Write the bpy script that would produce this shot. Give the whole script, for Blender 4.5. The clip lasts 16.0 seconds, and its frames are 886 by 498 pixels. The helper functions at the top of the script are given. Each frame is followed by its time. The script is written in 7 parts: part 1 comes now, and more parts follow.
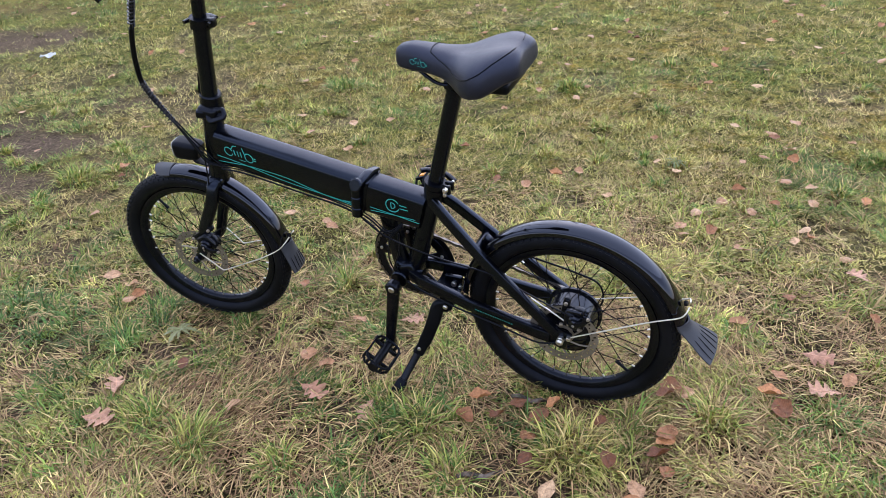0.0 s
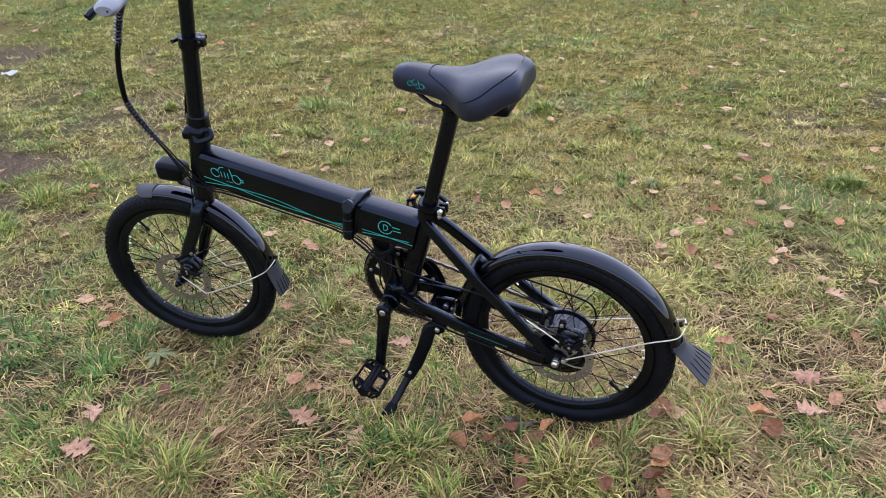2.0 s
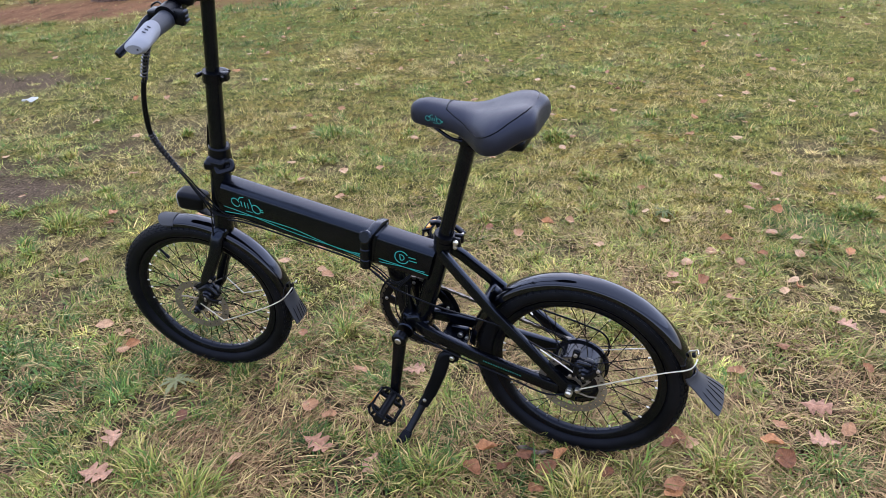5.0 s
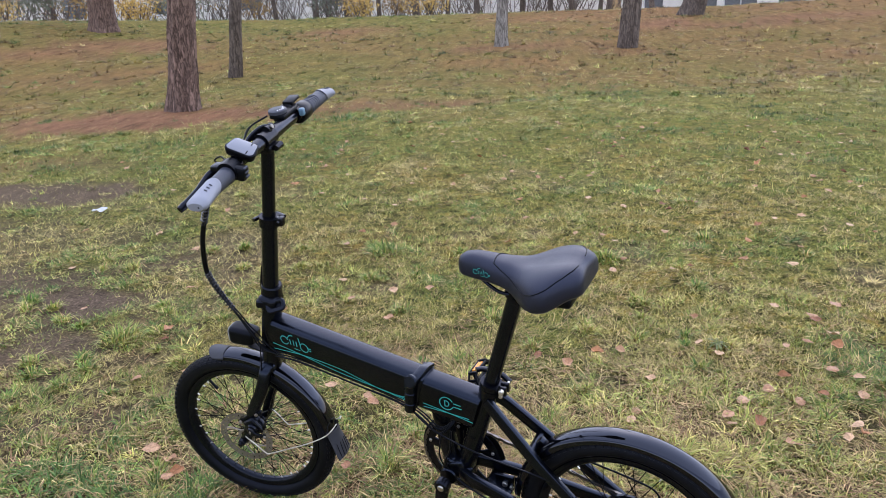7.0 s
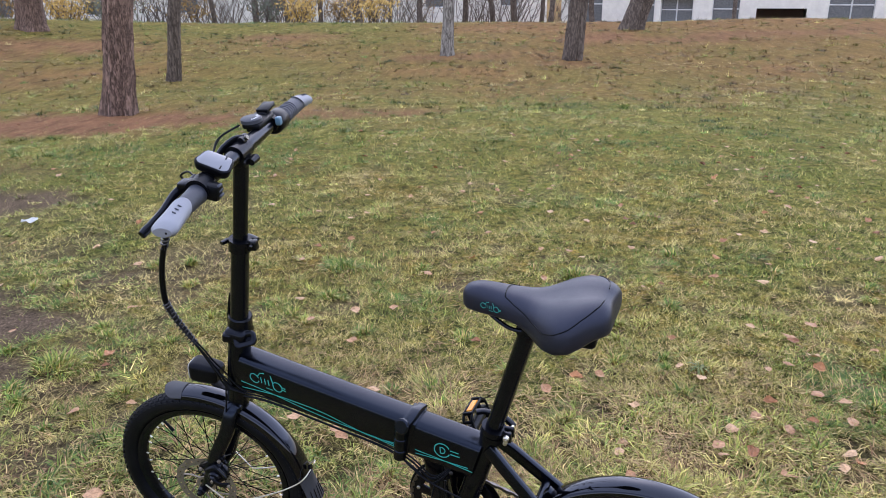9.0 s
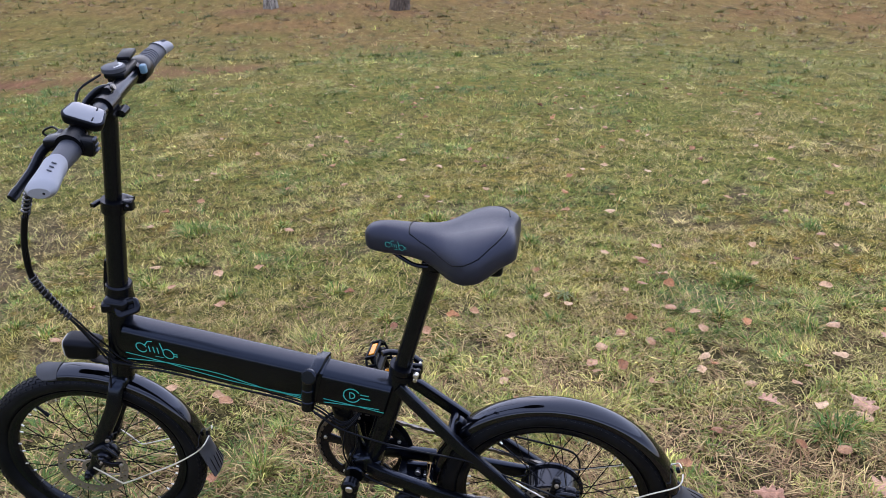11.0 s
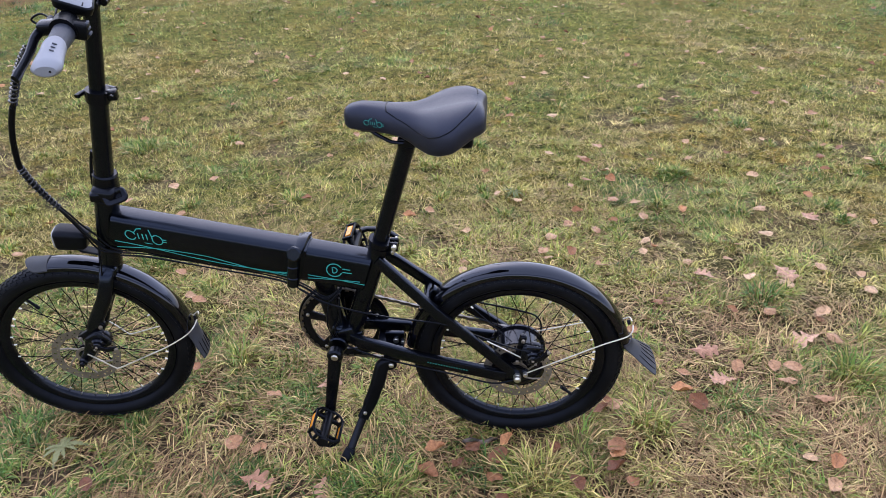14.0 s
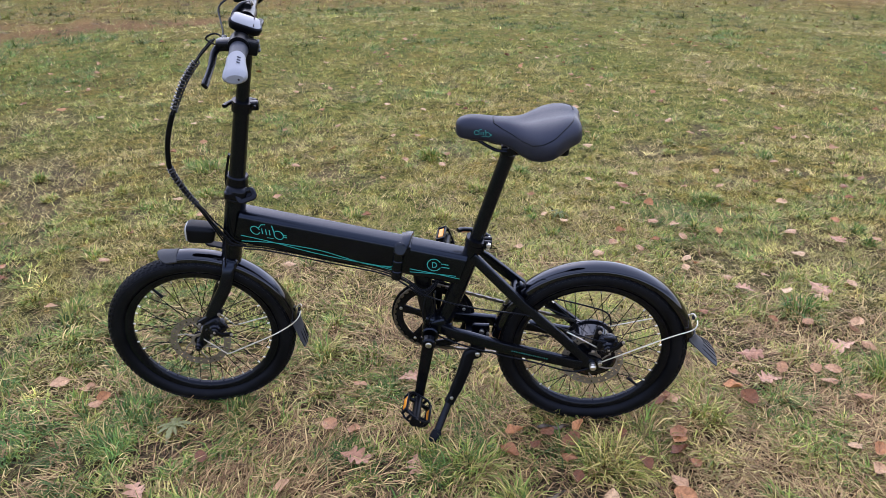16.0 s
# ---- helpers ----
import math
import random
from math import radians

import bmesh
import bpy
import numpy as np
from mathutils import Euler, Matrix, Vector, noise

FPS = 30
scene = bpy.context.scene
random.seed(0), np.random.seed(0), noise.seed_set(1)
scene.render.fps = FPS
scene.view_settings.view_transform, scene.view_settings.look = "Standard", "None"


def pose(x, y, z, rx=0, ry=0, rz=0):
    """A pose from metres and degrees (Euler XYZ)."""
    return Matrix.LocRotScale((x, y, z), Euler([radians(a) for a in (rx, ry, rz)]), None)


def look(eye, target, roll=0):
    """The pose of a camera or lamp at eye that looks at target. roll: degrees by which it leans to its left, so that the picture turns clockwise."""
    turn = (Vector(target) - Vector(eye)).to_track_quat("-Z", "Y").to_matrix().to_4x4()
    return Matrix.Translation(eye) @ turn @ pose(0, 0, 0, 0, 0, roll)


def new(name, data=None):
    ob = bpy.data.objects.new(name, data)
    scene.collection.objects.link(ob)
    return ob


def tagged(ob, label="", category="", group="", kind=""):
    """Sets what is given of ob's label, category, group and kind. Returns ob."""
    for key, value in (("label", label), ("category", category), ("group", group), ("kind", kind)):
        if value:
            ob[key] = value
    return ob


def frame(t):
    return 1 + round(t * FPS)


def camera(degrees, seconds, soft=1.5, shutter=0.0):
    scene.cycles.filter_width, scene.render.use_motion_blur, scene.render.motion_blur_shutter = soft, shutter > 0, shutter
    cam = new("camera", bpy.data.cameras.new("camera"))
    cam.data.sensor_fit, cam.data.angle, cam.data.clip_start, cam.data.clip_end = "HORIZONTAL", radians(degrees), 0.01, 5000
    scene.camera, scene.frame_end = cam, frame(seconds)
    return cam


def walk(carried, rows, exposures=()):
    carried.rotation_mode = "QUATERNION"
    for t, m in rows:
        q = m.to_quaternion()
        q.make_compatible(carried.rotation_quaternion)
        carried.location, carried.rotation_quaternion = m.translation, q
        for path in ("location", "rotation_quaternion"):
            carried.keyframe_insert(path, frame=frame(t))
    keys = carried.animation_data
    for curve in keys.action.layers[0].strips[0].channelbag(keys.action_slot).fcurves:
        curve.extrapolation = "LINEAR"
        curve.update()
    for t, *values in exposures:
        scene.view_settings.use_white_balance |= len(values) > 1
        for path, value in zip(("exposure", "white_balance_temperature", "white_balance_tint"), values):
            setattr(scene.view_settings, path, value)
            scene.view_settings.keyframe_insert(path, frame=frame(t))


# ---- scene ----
cam = camera(60.3, 16.0, soft=0.8)
PATH = [
    (0, (0.212, 0.006, 1.32), (0.079, 1.717, 0.294), -3.8),
    (0.5, (0.168, 0.01, 1.321), (0.074, 1.734, 0.312), -3.2),
    (1, (0.151, 0.014, 1.323), (0.086, 1.745, 0.324), -2.9),
    (1.5, (0.141, 0.018, 1.322), (0.099, 1.755, 0.33), -2.6),
    (2, (0.137, 0.021, 1.321), (0.108, 1.76, 0.334), -2.3),
    (2.5, (0.121, 0.011, 1.325), (0.097, 1.754, 0.345), -2.2),
    (3, (0.114, 0.02, 1.326), (0.092, 1.766, 0.351), -2.2),
    (5.3, (0.129, 0.001, 1.362), (0.062, 1.78, 0.451), -2.4),
    (5.5, (0.136, 0.004, 1.377), (0.049, 1.796, 0.492), -2.5),
    (6, (0.146, 0.014, 1.413), (0.009, 1.826, 0.577), -2.8),
    (6.5, (0.142, 0.03, 1.437), (-0.022, 1.868, 0.666), -2.7),
    (7, (0.135, 0.046, 1.453), (-0.044, 1.912, 0.756), -2.6),
    (7.5, (0.128, 0.056, 1.452), (-0.054, 1.937, 0.797), -2.4),
    (8, (0.106, 0.087, 1.443), (-0.071, 1.969, 0.79), -2.0),
    (8.2, (0.104, 0.128, 1.432), (-0.072, 2.008, 0.775), -1.9),
    (10.3, (-0.184, 0.259, 1.428), (0.134, 2.094, 0.697), -0.1),
    (10.5, (-0.177, 0.247, 1.427), (0.151, 2.075, 0.682), -0.5),
    (11, (-0.108, 0.234, 1.399), (0.28, 2.029, 0.606), -0.9),
    (11.5, (-0.05, 0.231, 1.362), (0.455, 1.963, 0.5), -0.4),
    (12, (-0.11, 0.251, 1.368), (0.531, 1.945, 0.519), -0.4),
    (12.5, (-0.185, 0.266, 1.355), (0.55, 1.922, 0.509), 0.3),
    (13, (-0.216, 0.269, 1.352), (0.51, 1.919, 0.486), 0.3),
    (13.5, (-0.236, 0.219, 1.354), (0.406, 1.851, 0.393), -0.2),
    (14, (-0.223, 0.094, 1.364), (0.301, 1.765, 0.397), -0.9),
    (14.5, (-0.289, -0.016, 1.379), (0.106, 1.691, 0.416), -1.8),
    (15, (-0.421, -0.054, 1.381), (0.008, 1.661, 0.446), -1.3),
    (15.5, (-0.494, -0.069, 1.387), (0.012, 1.645, 0.49), -0.2),
    (16, (-0.499, -0.064, 1.382), (0.036, 1.651, 0.503), 0.1),
]
walk(cam, [(t, look(eye, target, roll)) for t, eye, target, roll in PATH], [(0.0, 1.66, 6510, 19.5), (5.0, 1.68, 6510, 19.5), (6.5, 1.66, 6520, 20.0), (7.5, 1.57, 6540, 21.5), (11.0, 1.57, 6540, 21.5), (12.5, 1.62, 6540, 22.0), (16.0, 1.62, 6540, 22.0)])

# ---------------------------------------------------------------- light
world = bpy.data.worlds.new("overcast_sky")
scene.world = world
world.use_nodes = True
wn = world.node_tree
wn.nodes.clear()
sky = wn.nodes.new("ShaderNodeTexSky")
sky.sky_type, sky.sun_disc = "NISHITA", False
sky.sun_elevation, sky.sun_rotation = radians(38), radians(8)
sky.air_density, sky.dust_density, sky.ozone_density = 1.0, 0.5, 1.0
grey = wn.nodes.new("ShaderNodeHueSaturation")
grey.inputs["Saturation"].default_value = 0.58
sky_out = wn.nodes.new("ShaderNodeBackground")
sky_out.inputs["Strength"].default_value = 0.10
world_out = wn.nodes.new("ShaderNodeOutputWorld")
wn.links.new(sky.outputs[0], grey.inputs["Color"])
wn.links.new(grey.outputs[0], sky_out.inputs["Color"])
wn.links.new(sky_out.outputs[0], world_out.inputs["Surface"])

sun = new("sun", bpy.data.lights.new("sun", "SUN"))
sun.data.energy, sun.data.angle, sun.data.color = 1.2, radians(140), (0.77, 0.885, 1.0)
sun.matrix_basis = look((0.3, 3.2, 6.0), (0.0, 1.6, 0.0))


# ---------------------------------------------------------------- materials
def material(name):
    m = bpy.data.materials.new(name)
    m.use_nodes = True
    nt = m.node_tree
    return m, nt, nt.nodes["Principled BSDF"]


def link(nt, a, b):
    nt.links.new(a, b)


def noise_node(nt, scale, detail=4.0, rough=0.55, space="position"):
    n = nt.nodes.new("ShaderNodeTexNoise")
    n.inputs["Scale"].default_value = scale
    n.inputs["Detail"].default_value = detail
    n.inputs["Roughness"].default_value = rough
    if space == "position":
        g = nt.nodes.new("ShaderNodeNewGeometry")
        link(nt, g.outputs["Position"], n.inputs["Vector"])
    else:
        g = nt.nodes.new("ShaderNodeTexCoord")
        link(nt, g.outputs["Object"], n.inputs["Vector"])
    return n


def ramp_node(nt, fac, stops):
    r = nt.nodes.new("ShaderNodeValToRGB")
    while len(r.color_ramp.elements) < len(stops):
        r.color_ramp.elements.new(0.5)
    for el, (p, c) in zip(r.color_ramp.elements, stops):
        el.position, el.color = p, (*c, 1)
    link(nt, fac, r.inputs["Fac"])
    return r


def mix_node(nt, fac, a, b, mode="MIX"):
    m = nt.nodes.new("ShaderNodeMix")
    m.data_type, m.blend_type = "RGBA", mode
    for sock, v in ((m.inputs[0], fac), (m.inputs[6], a), (m.inputs[7], b)):
        if isinstance(v, (int, float)):
            sock.default_value = v
        elif isinstance(v, tuple):
            sock.default_value = (*v, 1)
        else:
            link(nt, v, sock)
    return m.outputs[2]


def bump_node(nt, bsdf, height, strength, distance):
    b = nt.nodes.new("ShaderNodeBump")
    b.inputs["Strength"].default_value, b.inputs["Distance"].default_value = strength, distance
    link(nt, height, b.inputs["Height"])
    link(nt, b.outputs[0], bsdf.inputs["Normal"])


def coated(name, colour, rough, metal=0.0, grain=220.0, bump=0.05, coat=0.0, wear=0.35, gloss=0.5, sheen=None):
    """Paint, plastic, rubber or metal: a base colour with dust and fine grain."""
    m, nt, b = material(name)
    big = noise_node(nt, 14.0, 3.0, space="object")
    fine = noise_node(nt, grain, 2.0, space="object")
    light = tuple(min(1.0, c * (1 + wear) + 0.003 * wear) for c in colour)
    dark = tuple(c * (1 - wear * 0.4) for c in colour)
    r = ramp_node(nt, big.outputs["Fac"], [(0.35, dark), (0.7, light)])
    link(nt, r.outputs[0], b.inputs["Base Color"])
    rr = nt.nodes.new("ShaderNodeMapRange")
    rr.inputs["To Min"].default_value, rr.inputs["To Max"].default_value = max(0.02, rough * 0.82), min(1.0, rough * 1.18)
    link(nt, big.outputs["Fac"], rr.inputs["Value"])
    link(nt, rr.outputs[0], b.inputs["Roughness"])
    b.inputs["Metallic"].default_value = metal
    b.inputs["Specular IOR Level"].default_value = gloss
    b.inputs["Coat Weight"].default_value = coat
    if sheen:
        b.inputs["Specular Tint"].default_value = (*sheen, 1.0)
    b.inputs["Coat Roughness"].default_value = 0.05
    if bump:
        bump_node(nt, b, fine.outputs["Fac"], bump, 0.002)
    return m


PAINT = coated("satin_black_paint", (0.0005, 0.0006, 0.0013), 0.25, bump=0.02, gloss=0.44, sheen=(0.50, 0.64, 1.0))
GUARD = coated("glossy_black_paint", (0.0006, 0.0006, 0.0012), 0.05, bump=0.0, gloss=0.66, sheen=(0.66, 0.74, 1.0))
BLACK = coated("black_plastic", (0.0022, 0.0024, 0.0034), 0.36, bump=0.05, gloss=0.17, sheen=(0.62, 0.72, 1.0))
ANODISED = coated("black_anodised_metal", (0.0020, 0.0022, 0.0032), 0.25, gloss=0.27, sheen=(0.60, 0.70, 1.0))
HUB = coated("black_lacquered_metal", (0.0026, 0.0028, 0.0044), 0.13, bump=0.0, gloss=0.45, sheen=(0.66, 0.75, 1.0))
RUBBER = coated("black_rubber", (0.0022, 0.0024, 0.0034), 0.48, grain=400, bump=0.12, wear=0.8, gloss=0.18, sheen=(0.60, 0.70, 1.0))
FLAP = coated("grey_rubber", (0.024, 0.027, 0.038), 0.6, grain=300, bump=0.1)
VINYL = coated("dark_grey_vinyl", (0.0105, 0.0115, 0.0205), 0.44, grain=900, bump=0.10, wear=0.15, gloss=0.5, sheen=(0.60, 0.69, 1.0))
GRIPDARK = coated("dark_grey_rubber", (0.033, 0.039, 0.060), 0.55, grain=700, bump=0.15)
WRAP = coated("grey_spiral_plastic", (0.018, 0.019, 0.025), 0.18, bump=0.0, gloss=0.6)
GRIPLIGHT = coated("light_grey_rubber", (0.205, 0.222, 0.275), 0.5, grain=700, bump=0.1, wear=0.1)
STEEL = coated("brushed_steel", (0.55, 0.54, 0.52), 0.32, metal=1.0)
DISC = coated("brake_disc_steel", (0.22, 0.195, 0.165), 0.45, metal=0.6, wear=0.3)
WIRE = coated("bare_steel_wire", (0.62, 0.60, 0.55), 0.38, metal=0.7, wear=0.1)
CHAIN = coated("oiled_chain_steel", (0.16, 0.15, 0.14), 0.4, metal=1.0)
TEAL = coated("teal_print", (0.012, 0.30, 0.30), 0.4, bump=0.0, wear=0.1)
DIMTEAL = coated("dark_teal_print", (0.006, 0.13, 0.13), 0.4, bump=0.0, wear=0.1)
AMBER = coated("amber_reflector", (0.75, 0.27, 0.02), 0.2, bump=0.0, wear=0.1)
# display base lightened to carry part of the sky's reflection
SCREEN = coated("grey_display_glass", (0.135, 0.150, 0.200), 0.08, bump=0.0, coat=0.65, wear=0.05, gloss=0.8)
LENS = coated("clear_lamp_lens", (0.35, 0.36, 0.38), 0.08, bump=0.0, wear=0.05)
BLUE = coated("blue_grey_button", (0.10, 0.20, 0.30), 0.35, bump=0.0)
LITTER = coated("white_plastic_film", (0.75, 0.77, 0.82), 0.35, bump=0.05, wear=0.05)


def ground_material():
    m, nt, b = material("meadow_soil")
    big = noise_node(nt, 0.55, 5.0, 0.6)
    mid = noise_node(nt, 5.0, 6.0, 0.65)
    fine = noise_node(nt, 95.0, 6.0, 0.72)
    tiny = noise_node(nt, 330.0, 3.0, 0.6)
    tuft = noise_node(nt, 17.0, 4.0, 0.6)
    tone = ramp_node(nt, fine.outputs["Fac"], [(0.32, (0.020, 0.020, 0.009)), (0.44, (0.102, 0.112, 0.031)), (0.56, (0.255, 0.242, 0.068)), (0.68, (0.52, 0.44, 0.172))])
    # the shade in the gaps between tufts is put into the ground colour
    clump_shade = ramp_node(nt, tuft.outputs["Fac"], [(0.37, (0.22, 0.27, 0.19)), (0.47, (0.80, 0.86, 0.75)), (0.56, (1.12, 1.10, 1.0)), (0.65, (1.65, 1.42, 1.15))])
    grassy = mix_node(nt, 1.0, tone.outputs[0], clump_shade.outputs[0], "MULTIPLY")
    drift = ramp_node(nt, mid.outputs["Fac"], [(0.34, (0.74, 0.92, 0.66)), (0.52, (1.0, 1.0, 1.0)), (0.68, (1.22, 1.02, 0.88))])
    grassy = mix_node(nt, 0.9, grassy, drift.outputs[0], "MULTIPLY")
    # larger patches of fresher and of browner grass
    patch = ramp_node(nt, big.outputs["Fac"], [(0.38, (1.28, 0.96, 0.86)), (0.5, (1.06, 1.0, 0.95)), (0.64, (0.84, 1.02, 0.78))])
    grassy = mix_node(nt, 0.8, grassy, patch.outputs[0], "MULTIPLY")
    soil = ramp_node(nt, fine.outputs["Fac"], [(0.3, (0.065, 0.034, 0.022)), (0.5, (0.205, 0.105, 0.060)), (0.7, (0.41, 0.225, 0.130))])
    needle = nt.nodes.new("ShaderNodeAttribute")
    needle.attribute_name = "needle"
    away = nt.nodes.new("ShaderNodeAttribute")
    away.attribute_name = "away"
    calm = ramp_node(nt, mid.outputs["Fac"], [(0.35, (0.098, 0.100, 0.028)), (0.5, (0.150, 0.136, 0.040)), (0.65, (0.205, 0.168, 0.056))])
    grassy = mix_node(nt, maths(nt, "MULTIPLY", away.outputs["Fac"], 0.62), grassy, calm.outputs[0])
    bare = nt.nodes.new("ShaderNodeAttribute")
    bare.attribute_name = "bare"
    # dark earth under the nearer grass, darkened further for the shade among blades
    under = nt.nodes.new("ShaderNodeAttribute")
    under.attribute_name = "soil_shade"
    shaded_soil = ramp_node(nt, fine.outputs["Fac"], [(0.34, (0.010, 0.008, 0.007)), (0.5, (0.042, 0.030, 0.022)), (0.62, (0.115, 0.080, 0.052)), (0.75, (0.28, 0.20, 0.125))])
    grassy = mix_node(nt, under.outputs["Fac"], grassy, shaded_soil.outputs[0])
    dry = nt.nodes.new("ShaderNodeAttribute")
    dry.attribute_name = "dry"
    hay = ramp_node(nt, fine.outputs["Fac"], [(0.32, (0.050, 0.027, 0.012)), (0.5, (0.205, 0.115, 0.050)), (0.68, (0.42, 0.25, 0.12))])
    grassy = mix_node(nt, dry.outputs["Fac"], grassy, hay.outputs[0])
    trodden = ramp_node(nt, fine.outputs["Fac"], [(0.3, (0.036, 0.027, 0.020)), (0.5, (0.120, 0.086, 0.062)), (0.7, (0.28, 0.210, 0.155))])
    earth = mix_node(nt, needle.outputs["Fac"], trodden.outputs[0], soil.outputs[0])
    col = mix_node(nt, bare.outputs["Fac"], grassy, earth)
    # coarser blotches put the light and dark of tuft relief into the colour
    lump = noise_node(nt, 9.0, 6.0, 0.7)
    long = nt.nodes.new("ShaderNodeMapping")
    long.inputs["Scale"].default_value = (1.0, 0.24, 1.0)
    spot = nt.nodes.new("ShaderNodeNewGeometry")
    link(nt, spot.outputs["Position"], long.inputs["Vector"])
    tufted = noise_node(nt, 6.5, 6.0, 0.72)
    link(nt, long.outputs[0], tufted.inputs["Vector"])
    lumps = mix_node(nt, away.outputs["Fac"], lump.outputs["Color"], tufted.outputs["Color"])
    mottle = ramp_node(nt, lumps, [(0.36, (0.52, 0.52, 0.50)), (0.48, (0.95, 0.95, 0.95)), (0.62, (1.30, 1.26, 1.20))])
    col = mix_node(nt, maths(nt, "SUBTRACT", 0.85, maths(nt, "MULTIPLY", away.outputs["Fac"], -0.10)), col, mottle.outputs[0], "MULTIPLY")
    speck = ramp_node(nt, tiny.outputs["Fac"], [(0.35, (0.75, 0.75, 0.75)), (0.65, (1.2, 1.2, 1.2))])
    col = mix_node(nt, 1.0, col, speck.outputs[0], "MULTIPLY")
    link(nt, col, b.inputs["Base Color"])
    b.inputs["Roughness"].default_value = 0.95
    b.inputs["Specular IOR Level"].default_value = 0.04
    bump_node(nt, b, fine.outputs["Fac"], 0.9, 0.015)
    return m


def blade_material():
    m, nt, b = material("grass_blades")
    tint = nt.nodes.new("ShaderNodeAttribute")
    tint.attribute_name = "tint"
    geo = nt.nodes.new("ShaderNodeNewGeometry")
    col = ramp_node(nt, tint.outputs["Fac"], [(0.0, (0.085, 0.165, 0.050)), (0.12, (0.108, 0.195, 0.044)), (0.24, (0.245, 0.296, 0.068)), (0.42, (0.470, 0.415, 0.130)), (0.60, (0.53, 0.425, 0.195)), (0.80, (0.45, 0.295, 0.150)), (1.0, (0.19, 0.105, 0.058))])
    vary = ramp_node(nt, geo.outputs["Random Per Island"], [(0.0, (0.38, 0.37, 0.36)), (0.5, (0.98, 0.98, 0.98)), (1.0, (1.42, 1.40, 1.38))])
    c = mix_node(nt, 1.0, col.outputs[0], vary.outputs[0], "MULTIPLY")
    # brightness of each blade: random by tuft, and adjusted with distance
    tone_attr = nt.nodes.new("ShaderNodeAttribute")
    tone_attr.attribute_name = "blade_tone"
    c = mix_node(nt, 1.0, c, tone_attr.outputs["Color"], "MULTIPLY")
    link(nt, c, b.inputs["Base Color"])
    b.inputs["Roughness"].default_value = 0.5
    b.inputs["Specular IOR Level"].default_value = 0.14
    # thin blades let some light through
    tr = nt.nodes.new("ShaderNodeBsdfTranslucent")
    link(nt, c, tr.inputs["Color"])
    mx = nt.nodes.new("ShaderNodeMixShader")
    mx.inputs[0].default_value = 0.12
    link(nt, b.outputs[0], mx.inputs[1])
    link(nt, tr.outputs[0], mx.inputs[2])
    link(nt, mx.outputs[0], nt.nodes["Material Output"].inputs["Surface"])
    return m


def maths(nt, op, a, b=None):
    n = nt.nodes.new("ShaderNodeMath")
    n.operation = op
    for k, v in enumerate((a, b)):
        if isinstance(v, (int, float)):
            n.inputs[k].default_value = v
        elif v is not None:
            link(nt, v, n.inputs[k])
    return n.outputs[0]


def leaf_material(name, a, c):
    """A dry leaf: blotches, darker rim spots, a pale midrib and side veins."""
    m, nt, b = material(name)
    info = nt.nodes.new("ShaderNodeObjectInfo")
    n = noise_node(nt, 5.0, 6.0, 0.68, space="object")
    base = ramp_node(nt, info.outputs["Random"], [(0.0, a), (0.35, tuple(0.75 * x + 0.25 * y for x, y in zip(a, c))), (1.0, c)])
    spot = ramp_node(nt, n.outputs["Fac"], [(0.32, (0.30, 0.24, 0.20)), (0.44, (0.80, 0.76, 0.72)), (0.56, (1.05, 1.05, 1.05)), (0.70, (1.35, 1.32, 1.30))])
    col = mix_node(nt, 1.0, base.outputs[0], spot.outputs[0], "MULTIPLY")
    tc = nt.nodes.new("ShaderNodeTexCoord")
    xyz = nt.nodes.new("ShaderNodeSeparateXYZ")
    link(nt, tc.outputs["Object"], xyz.inputs[0])
    side = maths(nt, "ABSOLUTE", xyz.outputs["Y"])
    wave = maths(nt, "FRACT", maths(nt, "MULTIPLY", maths(nt, "SUBTRACT", xyz.outputs["X"], side), 8.0))
    vein = maths(nt, "MINIMUM", maths(nt, "MULTIPLY", side, 28.0), maths(nt, "MULTIPLY", wave, 6.0))
    rib = ramp_node(nt, vein, [(0.25, (1.32, 1.28, 1.20)), (0.8, (1.0, 1.0, 1.0))])
    col = mix_node(nt, 0.8, col, rib.outputs[0], "MULTIPLY")
    link(nt, col, b.inputs["Base Color"])
    b.inputs["Roughness"].default_value = 0.5
    h = mix_node(nt, 0.5, n.outputs["Color"], rib.outputs[0])
    bump_node(nt, b, h, 0.5, 0.02)
    return m


def bark_material(name, dark, light, scale=1.0):
    m, nt, b = material(name)
    tc = nt.nodes.new("ShaderNodeTexCoord")
    mp = nt.nodes.new("ShaderNodeMapping")
    mp.inputs["Scale"].default_value = (1.0, 1.0, 0.26)
    link(nt, tc.outputs["Object"], mp.inputs["Vector"])
    n = noise_node(nt, 26.0 * scale, 7.0, 0.65, space="object")
    link(nt, mp.outputs[0], n.inputs["Vector"])
    v = nt.nodes.new("ShaderNodeTexVoronoi")
    v.feature = "DISTANCE_TO_EDGE"
    v.inputs["Scale"].default_value = 13.0 * scale
    warp = mix_node(nt, 0.12, mp.outputs[0], n.outputs["Color"])
    link(nt, warp, v.inputs["Vector"])
    crack = ramp_node(nt, v.outputs["Distance"], [(0.0, (0.30, 0.28, 0.27)), (0.16, (1.0, 1.0, 1.0))])
    base = ramp_node(nt, n.outputs["Fac"], [(0.3, dark), (0.7, light)])
    col = mix_node(nt, 1.0, base.outputs[0], crack.outputs[0], "MULTIPLY")
    link(nt, col, b.inputs["Base Color"])
    b.inputs["Roughness"].default_value = 0.9
    h = mix_node(nt, 0.6, crack.outputs[0], n.outputs["Color"])
    bump_node(nt, b, h, 0.9, 0.03)
    return m


